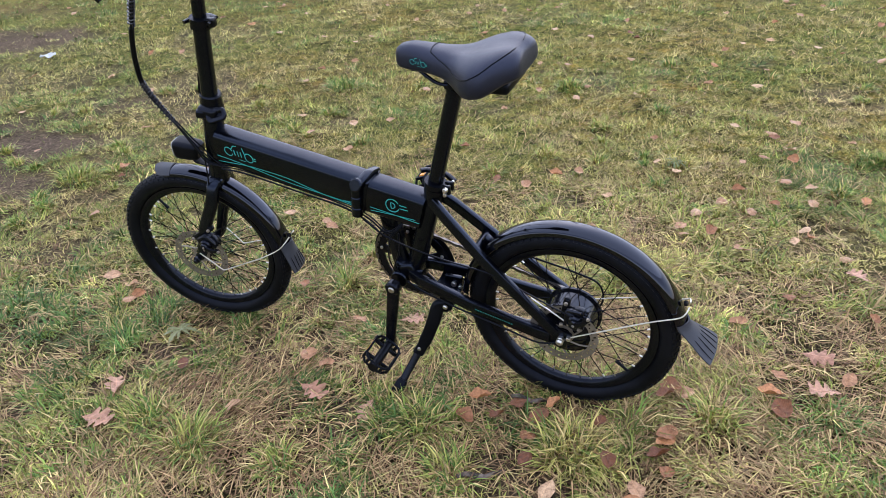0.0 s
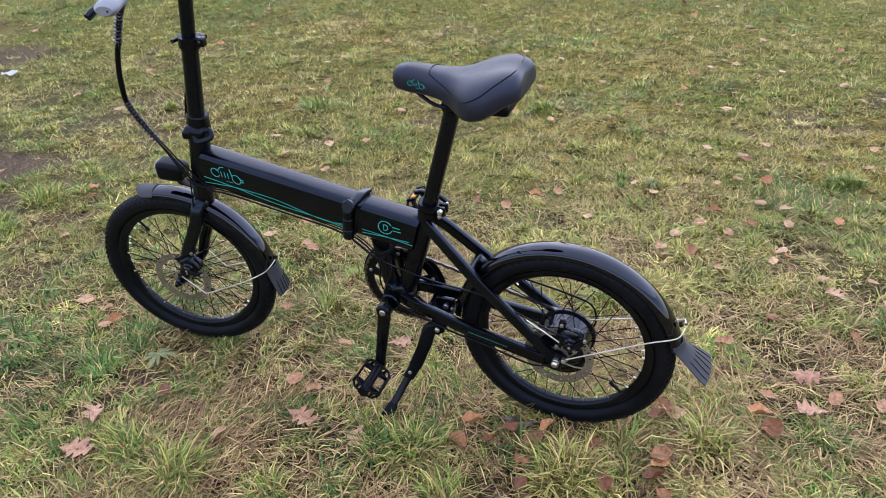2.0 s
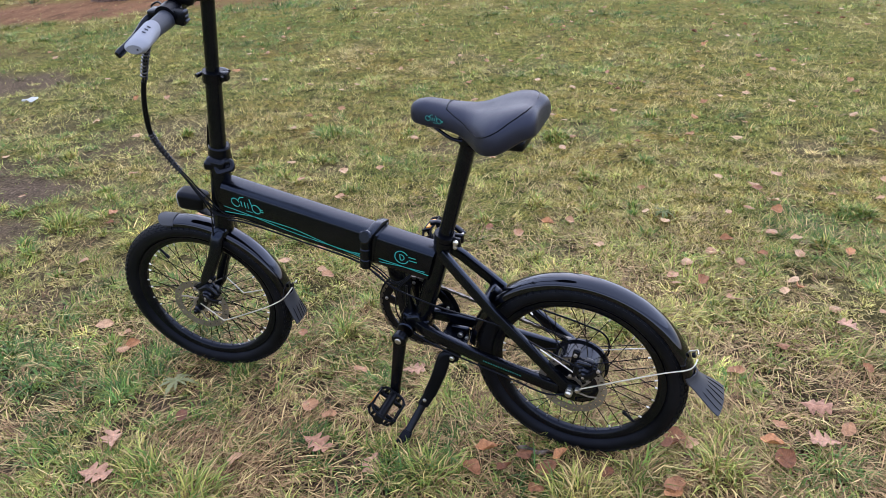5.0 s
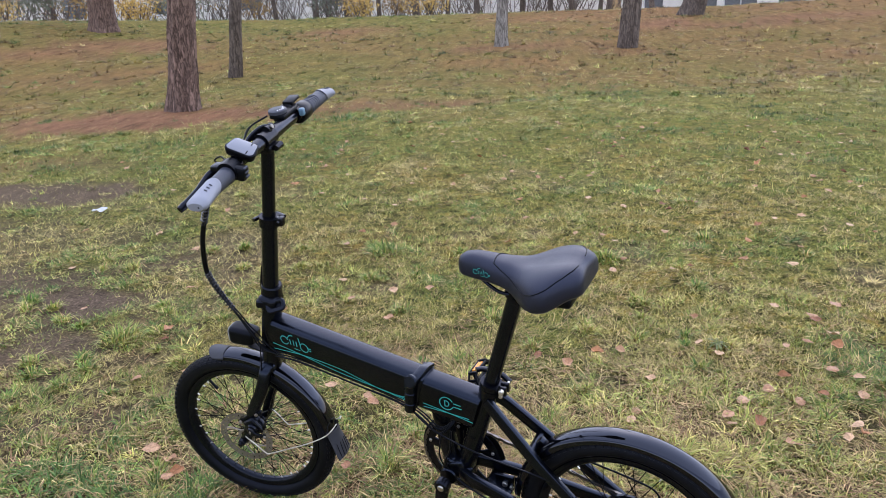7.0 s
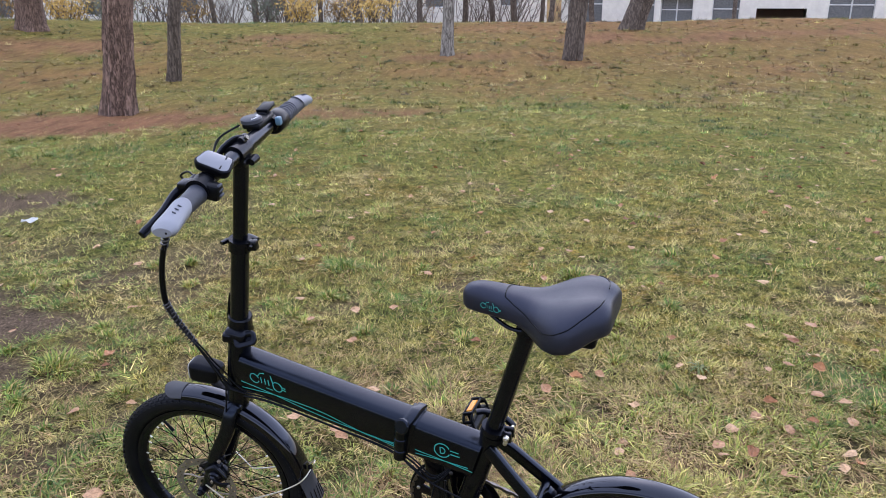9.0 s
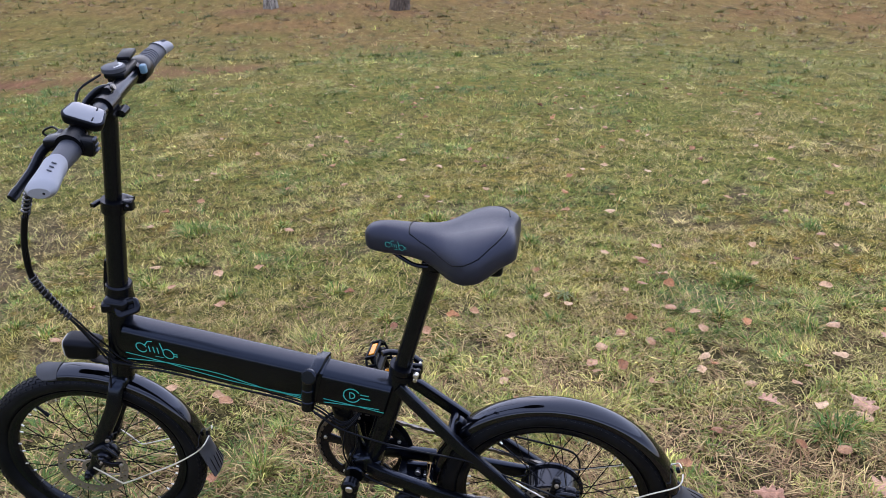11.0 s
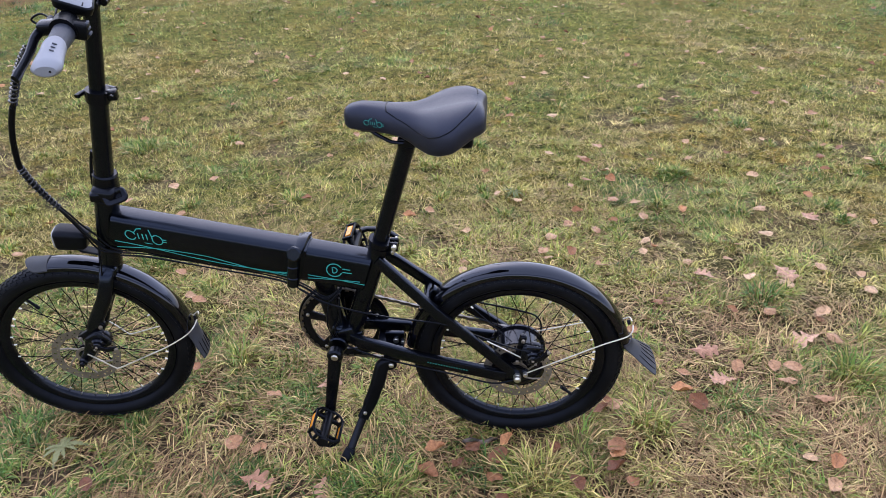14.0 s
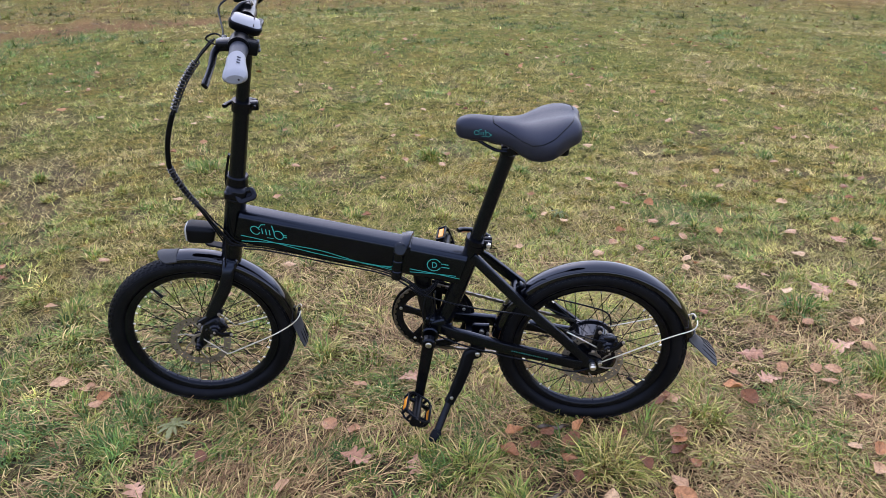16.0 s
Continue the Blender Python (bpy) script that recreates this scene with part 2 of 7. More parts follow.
def wall_material(name, colour, rough=0.85, scale=2.5):
    m, nt, b = material(name)
    n = noise_node(nt, scale, 6.0, 0.65, space="object")
    r = ramp_node(nt, n.outputs["Fac"], [(0.3, tuple(c * 0.82 for c in colour)), (0.7, colour)])
    link(nt, r.outputs[0], b.inputs["Base Color"])
    b.inputs["Roughness"].default_value = rough
    bump_node(nt, b, n.outputs["Fac"], 0.15, 0.01)
    return m


GROUND = ground_material()
BLADES = blade_material()
LEAF_TAN = leaf_material("dry_tan_leaf", (0.37, 0.18, 0.088), (0.60, 0.39, 0.235))
LEAF_RED = leaf_material("brown_red_leaf", (0.16, 0.054, 0.024), (0.52, 0.24, 0.105))
LEAF_OAK = leaf_material("oak_leaf_brown", (0.36, 0.17, 0.105), (0.56, 0.33, 0.225))
BARK = bark_material("pine_bark", (0.088, 0.054, 0.043), (0.41, 0.270, 0.222), 1.6)
BARK_GREY = bark_material("grey_bark", (0.085, 0.064, 0.054), (0.27, 0.215, 0.185), 1.4)
BARK_PALE = bark_material("pale_bark", (0.18, 0.16, 0.145), (0.55, 0.52, 0.49), 1.2)
NEEDLE = leaf_material("grey_green_needle", (0.11, 0.13, 0.095), (0.19, 0.215, 0.15))
PLASTER = wall_material("white_plaster", (0.90, 0.87, 0.83))
PLASTER_GREY = wall_material("grey_plaster", (0.86, 0.83, 0.80))
FRAMEWHITE = wall_material("white_window_frame", (0.75, 0.77, 0.80), 0.5)
PANE = coated("dull_window_glass", (0.16, 0.17, 0.185), 0.08, bump=0.0)
DARKWALL = wall_material("brown_wall", (0.16, 0.10, 0.085))


# ---------------------------------------------------------------- mesh helpers
def part(name, bm, mats, parent, label="", m=None, sharp=38):
    """Links a bmesh as one mesh object under a thing or a part."""
    me = bpy.data.meshes.new(name)
    bmesh.ops.recalc_face_normals(bm, faces=bm.faces)
    bm.to_mesh(me)
    bm.free()
    for mt in (mats if isinstance(mats, (list, tuple)) else (mats,)):
        me.materials.append(mt)
    me.polygons.foreach_set("use_smooth", [True] * len(me.polygons))
    me.set_sharp_from_angle(angle=radians(sharp))
    ob = new(name, me)
    if parent:
        ob.parent = parent
    if m:
        ob.matrix_basis = m
    return tagged(ob, label)


def thing(name, label, category, m=None, group=""):
    ob = new(name)
    ob.empty_display_size = 0.05
    if m:
        ob.matrix_basis = m
    return tagged(ob, label, category, group)


def frames_along(pts):
    pts = [Vector(p) for p in pts]
    tang = []
    for i in range(len(pts)):
        a, b = pts[max(0, i - 1)], pts[min(len(pts) - 1, i + 1)]
        tang.append((b - a).normalized())
    ref = Vector((0, 1, 0)) if abs(tang[0].y) < 0.9 else Vector((1, 0, 0))
    out = []
    n = (ref - tang[0] * ref.dot(tang[0])).normalized()
    for p, t in zip(pts, tang):
        n = (n - t * n.dot(t)).normalized()
        out.append((p, n, t.cross(n)))
    return out


def sweep(bm, pts, section, scale=None, cap=True, mat=0, closed=False):
    """Sweeps a closed section (list of (a, b)) along points."""
    rings = []
    fr = frames_along(pts)
    for i, (p, n, b) in enumerate(fr):
        s = scale[i] if scale else 1.0
        rings.append([bm.verts.new(p + n * (x * s) + b * (y * s)) for x, y in section])
    k = len(section)
    pairs = list(zip(rings, rings[1:])) + ([(rings[-1], rings[0])] if closed else [])
    for r0, r1 in pairs:
        for j in range(k):
            f = bm.faces.new((r0[j], r0[(j + 1) % k], r1[(j + 1) % k], r1[j]))
            f.material_index = mat
    if cap and not closed:
        for r in (rings[0][::-1], rings[-1]):
            f = bm.faces.new(r)
            f.material_index = mat
    return bm


def circle(r, n=12):
    return [(r * math.cos(2 * math.pi * i / n), r * math.sin(2 * math.pi * i / n)) for i in range(n)]


def rrect(w, h, r, n=3):
    """A rounded rectangle; w along the first axis, h along the second."""
    out = []
    for cx, cy, a0 in ((w / 2 - r, h / 2 - r, 0), (-w / 2 + r, h / 2 - r, 90), (-w / 2 + r, -h / 2 + r, 180), (w / 2 - r, -h / 2 + r, 270)):
        for i in range(n + 1):
            a = radians(a0 + 90 * i / n)
            out.append((cx + r * math.cos(a), cy + r * math.sin(a)))
    return out


def tube(bm, pts, r, n=12, scale=None, mat=0, cap=True):
    return sweep(bm, pts, circle(r, n), scale, cap, mat)


def smooth_path(pts, per=6):
    """Catmull-Rom points through the given ones."""
    p = [Vector(q) for q in pts]
    p = [2 * p[0] - p[1]] + p + [2 * p[-1] - p[-2]]
    out = []
    for i in range(1, len(p) - 2):
        for k in range(per):
            t = k / per
            out.append(0.5 * ((2 * p[i]) + (p[i + 1] - p[i - 1]) * t + (2 * p[i - 1] - 5 * p[i] + 4 * p[i + 1] - p[i + 2]) * t * t
                              + (3 * p[i] - p[i - 1] - 3 * p[i + 1] + p[i + 2]) * t ** 3))
    return out + [p[-2]]


def box(bm, size, m=None, bevel=0.0, seg=2, mat=0):
    got = bmesh.ops.create_cube(bm, size=1.0, matrix=(m or Matrix.Identity(4)) @ Matrix.Diagonal((*size, 1)))
    vs = got["verts"]
    fs = {f for v in vs for f in v.link_faces}
    for f in fs:
        f.material_index = mat
    if bevel:
        es = list({e for v in vs for e in v.link_edges})
        out = bmesh.ops.bevel(bm, geom=es, offset=bevel, segments=seg, affect="EDGES", profile=0.5)
        for f in out["faces"]:
            f.material_index = mat
    return bm


def lathe(bm, profile, n=32, a0=0.0, a1=360.0, mat=0, closed_profile=True):
    """Turns a profile of (radius, y) round the y axis; angles go from +x towards +z."""
    full = abs(a1 - a0) >= 359.9
    cnt = n if full else n + 1
    rings = []
    for i in range(cnt):
        a = radians(a0 + (a1 - a0) * i / n)
        rings.append([bm.verts.new((r * math.cos(a), y, r * math.sin(a))) for r, y in profile])
    k = len(profile)
    pairs = [(rings[i], rings[(i + 1) % cnt]) for i in range(cnt if full else cnt - 1)]
    for r0, r1 in pairs:
        for j in range(k if closed_profile else k - 1):
            f = bm.faces.new((r0[j], r1[j], r1[(j + 1) % k], r0[(j + 1) % k]))
            f.material_index = mat
    if not full and closed_profile:
        bm.faces.new(rings[0])
        bm.faces.new(rings[-1][::-1])
    return bm


def disc_y(bm, c, r, h, n=20, bevel=0.0, mat=0):
    """A short round body along y, centred at c."""
    e = min(bevel, h * 0.45)
    prof = [(0.0005, -h / 2), (r - e, -h / 2), (r, -h / 2 + e), (r, h / 2 - e), (r - e, h / 2), (0.0005, h / 2)]
    sub = bmesh.new()
    lathe(sub, prof, n, mat=mat, closed_profile=False)
    bmesh.ops.translate(sub, verts=sub.verts, vec=c)
    me = bpy.data.meshes.new("tmp")
    sub.to_mesh(me)
    sub.free()
    k = len(bm.faces)
    bm.from_mesh(me)
    bm.faces.ensure_lookup_table()
    for f in bm.faces[k:]:
        f.material_index = mat
    bpy.data.meshes.remove(me)
    return bm


def ribbon(bm, pts, w, y, thick=0.0005):
    """A thin printed stripe on a side face, through (x, z) points."""
    n = len(pts)
    rows = []
    for i, (x, z) in enumerate(pts):
        a, b = pts[max(0, i - 1)], pts[min(n - 1, i + 1)]
        d = Vector((b[0] - a[0], b[1] - a[1])).normalized()
        nx, nz = -d.y * w / 2, d.x * w / 2
        rows.append([bm.verts.new(q) for q in ((x + nx, y, z + nz), (x - nx, y, z - nz), (x - nx, y - thick, z - nz), (x + nx, y - thick, z + nz))])
    for r0, r1 in zip(rows, rows[1:]):
        for j in range(4):
            bm.faces.new((r0[j], r0[(j + 1) % 4], r1[(j + 1) % 4], r1[j]))
    bm.faces.new(rows[0])
    bm.faces.new(rows[-1][::-1])
    return bm


def arc(cx, cz, r, a0, a1, n=14):
    return [(cx + r * math.cos(radians(a0 + (a1 - a0) * i / n)), cz + r * math.sin(radians(a0 + (a1 - a0) * i / n))) for i in range(n + 1)]


# ---------------------------------------------------------------- ground
rng = np.random.default_rng(7)
TABLE = rng.random((256, 256))


def vnoise(x, y, size, shift=0):
    """Smooth value noise in 0..1 with cells of the given size in metres."""
    u, v = np.asarray(x) / size + 31.7 * (shift + 1), np.asarray(y) / size + 17.3 * (shift + 2)
    i, j = np.floor(u).astype(int), np.floor(v).astype(int)
    f, g = u - i, v - j
    f, g = f * f * (3 - 2 * f), g * g * (3 - 2 * g)
    a, b = TABLE[i % 256, j % 256], TABLE[(i + 1) % 256, j % 256]
    c, d = TABLE[i % 256, (j + 1) % 256], TABLE[(i + 1) % 256, (j + 1) % 256]
    return (a * (1 - f) + b * f) * (1 - g) + (c * (1 - f) + d * f) * g


def step(a, b, t):
    t = np.clip((t - a) / (b - a), 0, 1)
    return t * t * (3 - 2 * t)


def height(x, y):
    """The meadow: level round the bicycle, a slight hollow, then a bank with a crest."""
    x, y = np.asarray(x, float), np.asarray(y, float)
    r = np.hypot(x, y)
    az = np.degrees(np.arctan2(x, y))
    ahead = 1 - step(60, 100, np.abs(az))
    crest = np.interp(az, [-60, -34, -26, -16, -10, 0, 15, 19, 24, 60], [0.7, 0.53, 0.31, 0.07, 0.02, -0.06, -0.06, 0.03, 0.09, 0.15])
    z = -0.30 * step(6, 14, r) + (crest + 0.30) * step(13, 25, r) - 0.075 * np.clip(r - 25.5, 0, 40)
    z = z * ahead
    z = z + 0.10 * (vnoise(x, y, 3.1, 3) - 0.5) * step(5, 12, r) * (1 - step(30, 60, r))
    z = z + 0.022 * (vnoise(x, y, 0.33) - 0.5) + 0.012 * (vnoise(x, y, 0.09, 1) - 0.5)
    return z


# bare earth: x, y, half sizes, how bare
BARE = [(-1.86, 3.25, 0.40, 0.28, 1.0), (-3.4, 5.2, 0.95, 0.36, 0.95), (-1.76, 3.81, 0.36, 0.18, 0.8), (-1.80, 2.80, 0.46, 0.25, 0.9),
        (-1.58, 2.36, 0.45, 0.24, 0.7), (-2.5, 3.5, 0.6, 0.28, 0.85), (-4.3, 8.75, 2.6, 1.1, 1.0), (-1.1, 9.2, 1.5, 0.6, 0.8), (0.2, 1.5, 0.45, 0.22, 0.35),
        (0.45, 1.30, 0.30, 0.16, 0.4), (-0.1, 16.5, 1.4, 0.7, 0.75), (2.6, 15.6, 0.9, 0.5, 0.6), (-8.6, 17.4, 1.9, 1.1, 0.8), (-9.6, 15.8, 1.8, 0.8, 0.6), (-8.3, 13.1, 2.2, 0.7, 0.4),
        (-4.0, 20.4, 1.8, 0.5, 0.65), (3.9, 19.8, 1.7, 1.0, 0.85), (6.2, 19.4, 2.3, 1.0, 0.8), (8.9, 19.2, 2.2, 1.1, 0.75), (12.0, 20.0, 2.4, 1.2, 0.6),
        (-0.55, 1.72, 0.40, 0.17, 0.65), (-0.10, 1.43, 0.30, 0.12, 0.55), (0.32, 1.20, 0.30, 0.10, 0.55), (0.75, 1.60, 0.30, 0.12, 0.5), (-2.3, 2.9, 0.9, 0.6, 0.45), (-2.9, 4.2, 0.9, 0.5, 0.5), (-1.3, 1.8, 0.5, 0.3, 0.45), (-3.8, 6.2, 0.9, 0.4, 0.45), (1.1, 1.9, 0.5, 0.3, 0.35), (1.7, 2.3, 0.6, 0.3, 0.35)]


def bareness(x, y):
    out = np.zeros_like(np.asarray(x, float))
    wob = vnoise(x, y, 0.16, 5) * 0.9 + vnoise(x, y, 0.6, 6) * 0.6 - 0.75
    for cx, cy, rx, ry, s in BARE:
        d = np.hypot((x - cx) / rx, (y - cy) / ry) + wob * 0.6
        out = np.maximum(out, s * (1 - step(0.55, 1.15, d)))
    left = (1 - step(-1.6, -0.5, x)) * (1 - step(4.5, 7, np.hypot(x, y)))
    speck = step(0.63, 0.75, vnoise(x, y, 0.14, 8) * 0.6 + vnoise(x, y, 0.45, 9) * 0.4 + 0.17 * left)
    return np.clip(np.maximum(out, 0.62 * speck * (1 - 0.8 * step(4, 7, np.hypot(x, y)))), 0, 1)


def dryness(x, y):
    """How brown the turf is: the bank, and most of all its right half, but for a green strip along the crest."""
    x, y = np.asarray(x, float), np.asarray(y, float)
    r, az = np.hypot(x, y), np.degrees(np.arctan2(x, y))
    spots = vnoise(x, y, 1.3, 21) * 0.5 + vnoise(x, y, 3.4, 22) * 0.5
    d = step(8.8, 16.0, r) * (0.36 + 0.35 * step(-2, 8, az) * step(13, 17, r) + 0.9 * (spots - 0.45))
    d = d * (1 - 0.85 * step(20.0, 22.5, r) * step(-27, -20, az) * (1 - step(-8, 2, az)))
    return np.clip(d + 0.25 * step(0.62, 0.75, spots) * step(3, 6, r), 0, 1)


def build_ground():
    na, radii = 540, [0.0]
    r = 0.12
    while r < 1800:
        radii.append(r)
        r *= 1.035 if 0.9 < r < 9 else 1.06
    ang = np.linspace(0, 2 * np.pi, na, endpoint=False)
    xs = np.concatenate([[0.0]] + [rr * np.sin(ang) for rr in radii[1:]])
    ys = np.concatenate([[0.0]] + [rr * np.cos(ang) for rr in radii[1:]])
    bare = bareness(xs, ys)
    co = np.stack([xs, ys, height(xs, ys) - 0.018 * bare * (np.hypot(xs, ys) < 6)], 1)
    faces = [(0, 1 + j, 1 + (j + 1) % na) for j in range(na)]
    for i in range(len(radii) - 2):
        a, b = 1 + i * na, 1 + (i + 1) * na
        faces += [(a + j, b + j, b + (j + 1) % na, a + (j + 1) % na) for j in range(na)]
    me = bpy.data.meshes.new("ground")
    me.from_pydata(co.tolist(), [], faces)
    me.attributes.new("bare", "FLOAT", "POINT").data.foreach_set("value", bare.astype(np.float32))
    rr = np.hypot(xs, ys)
    # strongest near the path, where shade under the blades goes into the colour
    me.attributes.new("soil_shade", "FLOAT", "POINT").data.foreach_set("value", ((0.88 - (0.48 + 0.14 * step(-0.8, 0.6, xs)) * step(1.7, 3.2, rr) - (0.32 - 0.14 * step(-0.8, 0.6, xs)) * step(4.0, 8.0, rr)) * (0.25 + 0.75 * facing(xs, ys))).astype(np.float32))
    me.attributes.new("away", "FLOAT", "POINT").data.foreach_set("value", step(4.0, 8.0, rr).astype(np.float32))
    me.attributes.new("needle", "FLOAT", "POINT").data.foreach_set("value", step(6.4, 7.8, rr).astype(np.float32))
    me.attributes.new("dry", "FLOAT", "POINT").data.foreach_set("value", dryness(xs, ys).astype(np.float32))
    me.polygons.foreach_set("use_smooth", [True] * len(me.polygons))
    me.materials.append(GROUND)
    if me.polygons[10].normal.z < 0:
        me.flip_normals()
    tagged(new("ground", me), "matted green and straw-coloured park meadow with bare earth patches", "meadow", kind="structure")


def blades(name, label, x, y, length, width, lean, heading, tint, curl, bend=True, lift=0.0, blade_tone=None):
    """One mesh of tapering blades, arched in two lengths or straight; all arguments are arrays."""
    n = len(x)
    z = height(x, y) - 0.004 + lift
    dx, dy = np.cos(heading), np.sin(heading)
    sx, sy = -dy * width / 2, dx * width / 2
    k = 5 if bend else 3
    co = np.empty((n, k, 3), np.float32)
    co[:, 0] = np.stack([x + sx, y + sy, z], 1)
    co[:, 1] = np.stack([x - sx, y - sy, z], 1)
    if bend:
        a0, a1 = np.clip(lean - 0.4 * curl, 0.0, 1.5), np.minimum(lean + 0.7 * curl, 1.8)
        ox, oz = np.sin(a0) * length * 0.52, np.cos(a0) * length * 0.52
        co[:, 2] = np.stack([x + dx * ox + sx * 0.9, y + dy * ox + sy * 0.9, z + oz], 1)
        co[:, 3] = np.stack([x + dx * ox - sx * 0.9, y + dy * ox - sy * 0.9, z + oz], 1)
        ex, ez = ox + np.sin(a1) * length * 0.5, np.maximum(oz + np.cos(a1) * length * 0.5, 0.003)
        co[:, 4] = np.stack([x + dx * ex, y + dy * ex, z + ez], 1)
    else:
        ex, ez = np.sin(lean) * length, np.maximum(np.cos(lean) * length, 0.004)
        co[:, 2] = np.stack([x + dx * ex, y + dy * ex, z + ez], 1)
    tri = np.array([0, 1, 3, 0, 3, 2, 2, 3, 4] if bend else [0, 1, 2], np.int32)
    c = len(tri)
    idx = (np.arange(n, dtype=np.int32)[:, None] * k + tri[None, :]).ravel()
    me = bpy.data.meshes.new(name)
    me.vertices.add(n * k)
    me.vertices.foreach_set("co", co.ravel())
    me.loops.add(n * c)
    me.loops.foreach_set("vertex_index", idx)
    me.polygons.add(n * c // 3)
    me.polygons.foreach_set("loop_start", np.arange(0, n * c, 3, dtype=np.int32))
    me.update(calc_edges=True)
    foot = np.array([0.14, 0.14, 0.0, 0.0, 0.06] if bend else [0.10, 0.10, 0.0])
    at = np.clip(np.repeat(tint[:, None], k, 1) + foot[None, :], 0, 1)
    me.attributes.new("tint", "FLOAT", "POINT").data.foreach_set("value", at.astype(np.float32).ravel())
    me.attributes.new("blade_tone", "FLOAT", "POINT").data.foreach_set("value", np.repeat(np.ones(n) if blade_tone is None else blade_tone, k).astype(np.float32))
    me.materials.append(BLADES)
    tagged(new(name, me), label, "grass", kind="stuff")


def facing(x, y):
    """1 on the part of the meadow that the path looks over, fading to 0 beside and behind it."""
    az = np.degrees(np.arctan2(x, y + 0.3))
    return step(-62, -44, az) * (1 - step(60, 80, az))


def scatter(r0, r1, dense, near, sparse=0.16):
    """Points whose density falls with the square of the distance past near, thinner beside and behind the path."""
    grow = lambda r: np.where(r < near, r * r / 2, near * near / 2 + near * near * np.log(np.maximum(r, near) / near))
    rs = np.geomspace(r0, r1, 400)
    cum = grow(rs)
    n = int(dense * 6.283 * (cum[-1] - cum[0]))
    r = np.interp(rng.uniform(cum[0], cum[-1], n), cum, rs)
    a = rng.uniform(0, 6.283, n)
    x, y = r * np.sin(a), r * np.cos(a)
    keep = rng.random(n) < np.maximum(facing(x, y), sparse * (1 - step(5, 7, r)))
    return x[keep], y[keep]


def worn_at(x, y):
    """The trodden, strawy turf round the rear wheel and beyond it."""
    return step(-0.3, 1.0, x) * (1 - step(1.7, 2.9, np.hypot(x, y)))


def turf_hue(x, y):
    """Slow changes of colour over the meadow, from fresh green (low) to straw (high)."""
    r = np.hypot(x, y)
    az = np.degrees(np.arctan2(x, y))
    h = 0.40 * (vnoise(x, y, 0.42, 14) - 0.5) + 0.24 * (vnoise(x, y, 1.7, 15) - 0.5) + 0.16 * (vnoise(x, y, 4.5, 24) - 0.5)
    fresh = step(5.6, 6.8, r + 0.8 * (vnoise(x, y, 0.8, 19) - 0.5)) * (1 - step(7.4, 9.0, r)) * step(-26, -6, az)
    left = (1 - step(-1.3, -0.3, x)) * (1 - step(4.5, 7.0, r))
    return h + 0.08 * worn_at(x, y) - 0.10 * fresh - 0.02 * left + 0.12 * dryness(x, y) - 0.03 * step(2.4, 3.6, r) * (1 - step(8.5, 11.0, r)) - 0.04 * (1 - step(-0.8, 0.6, x)) * step(2.0, 3.0, r)


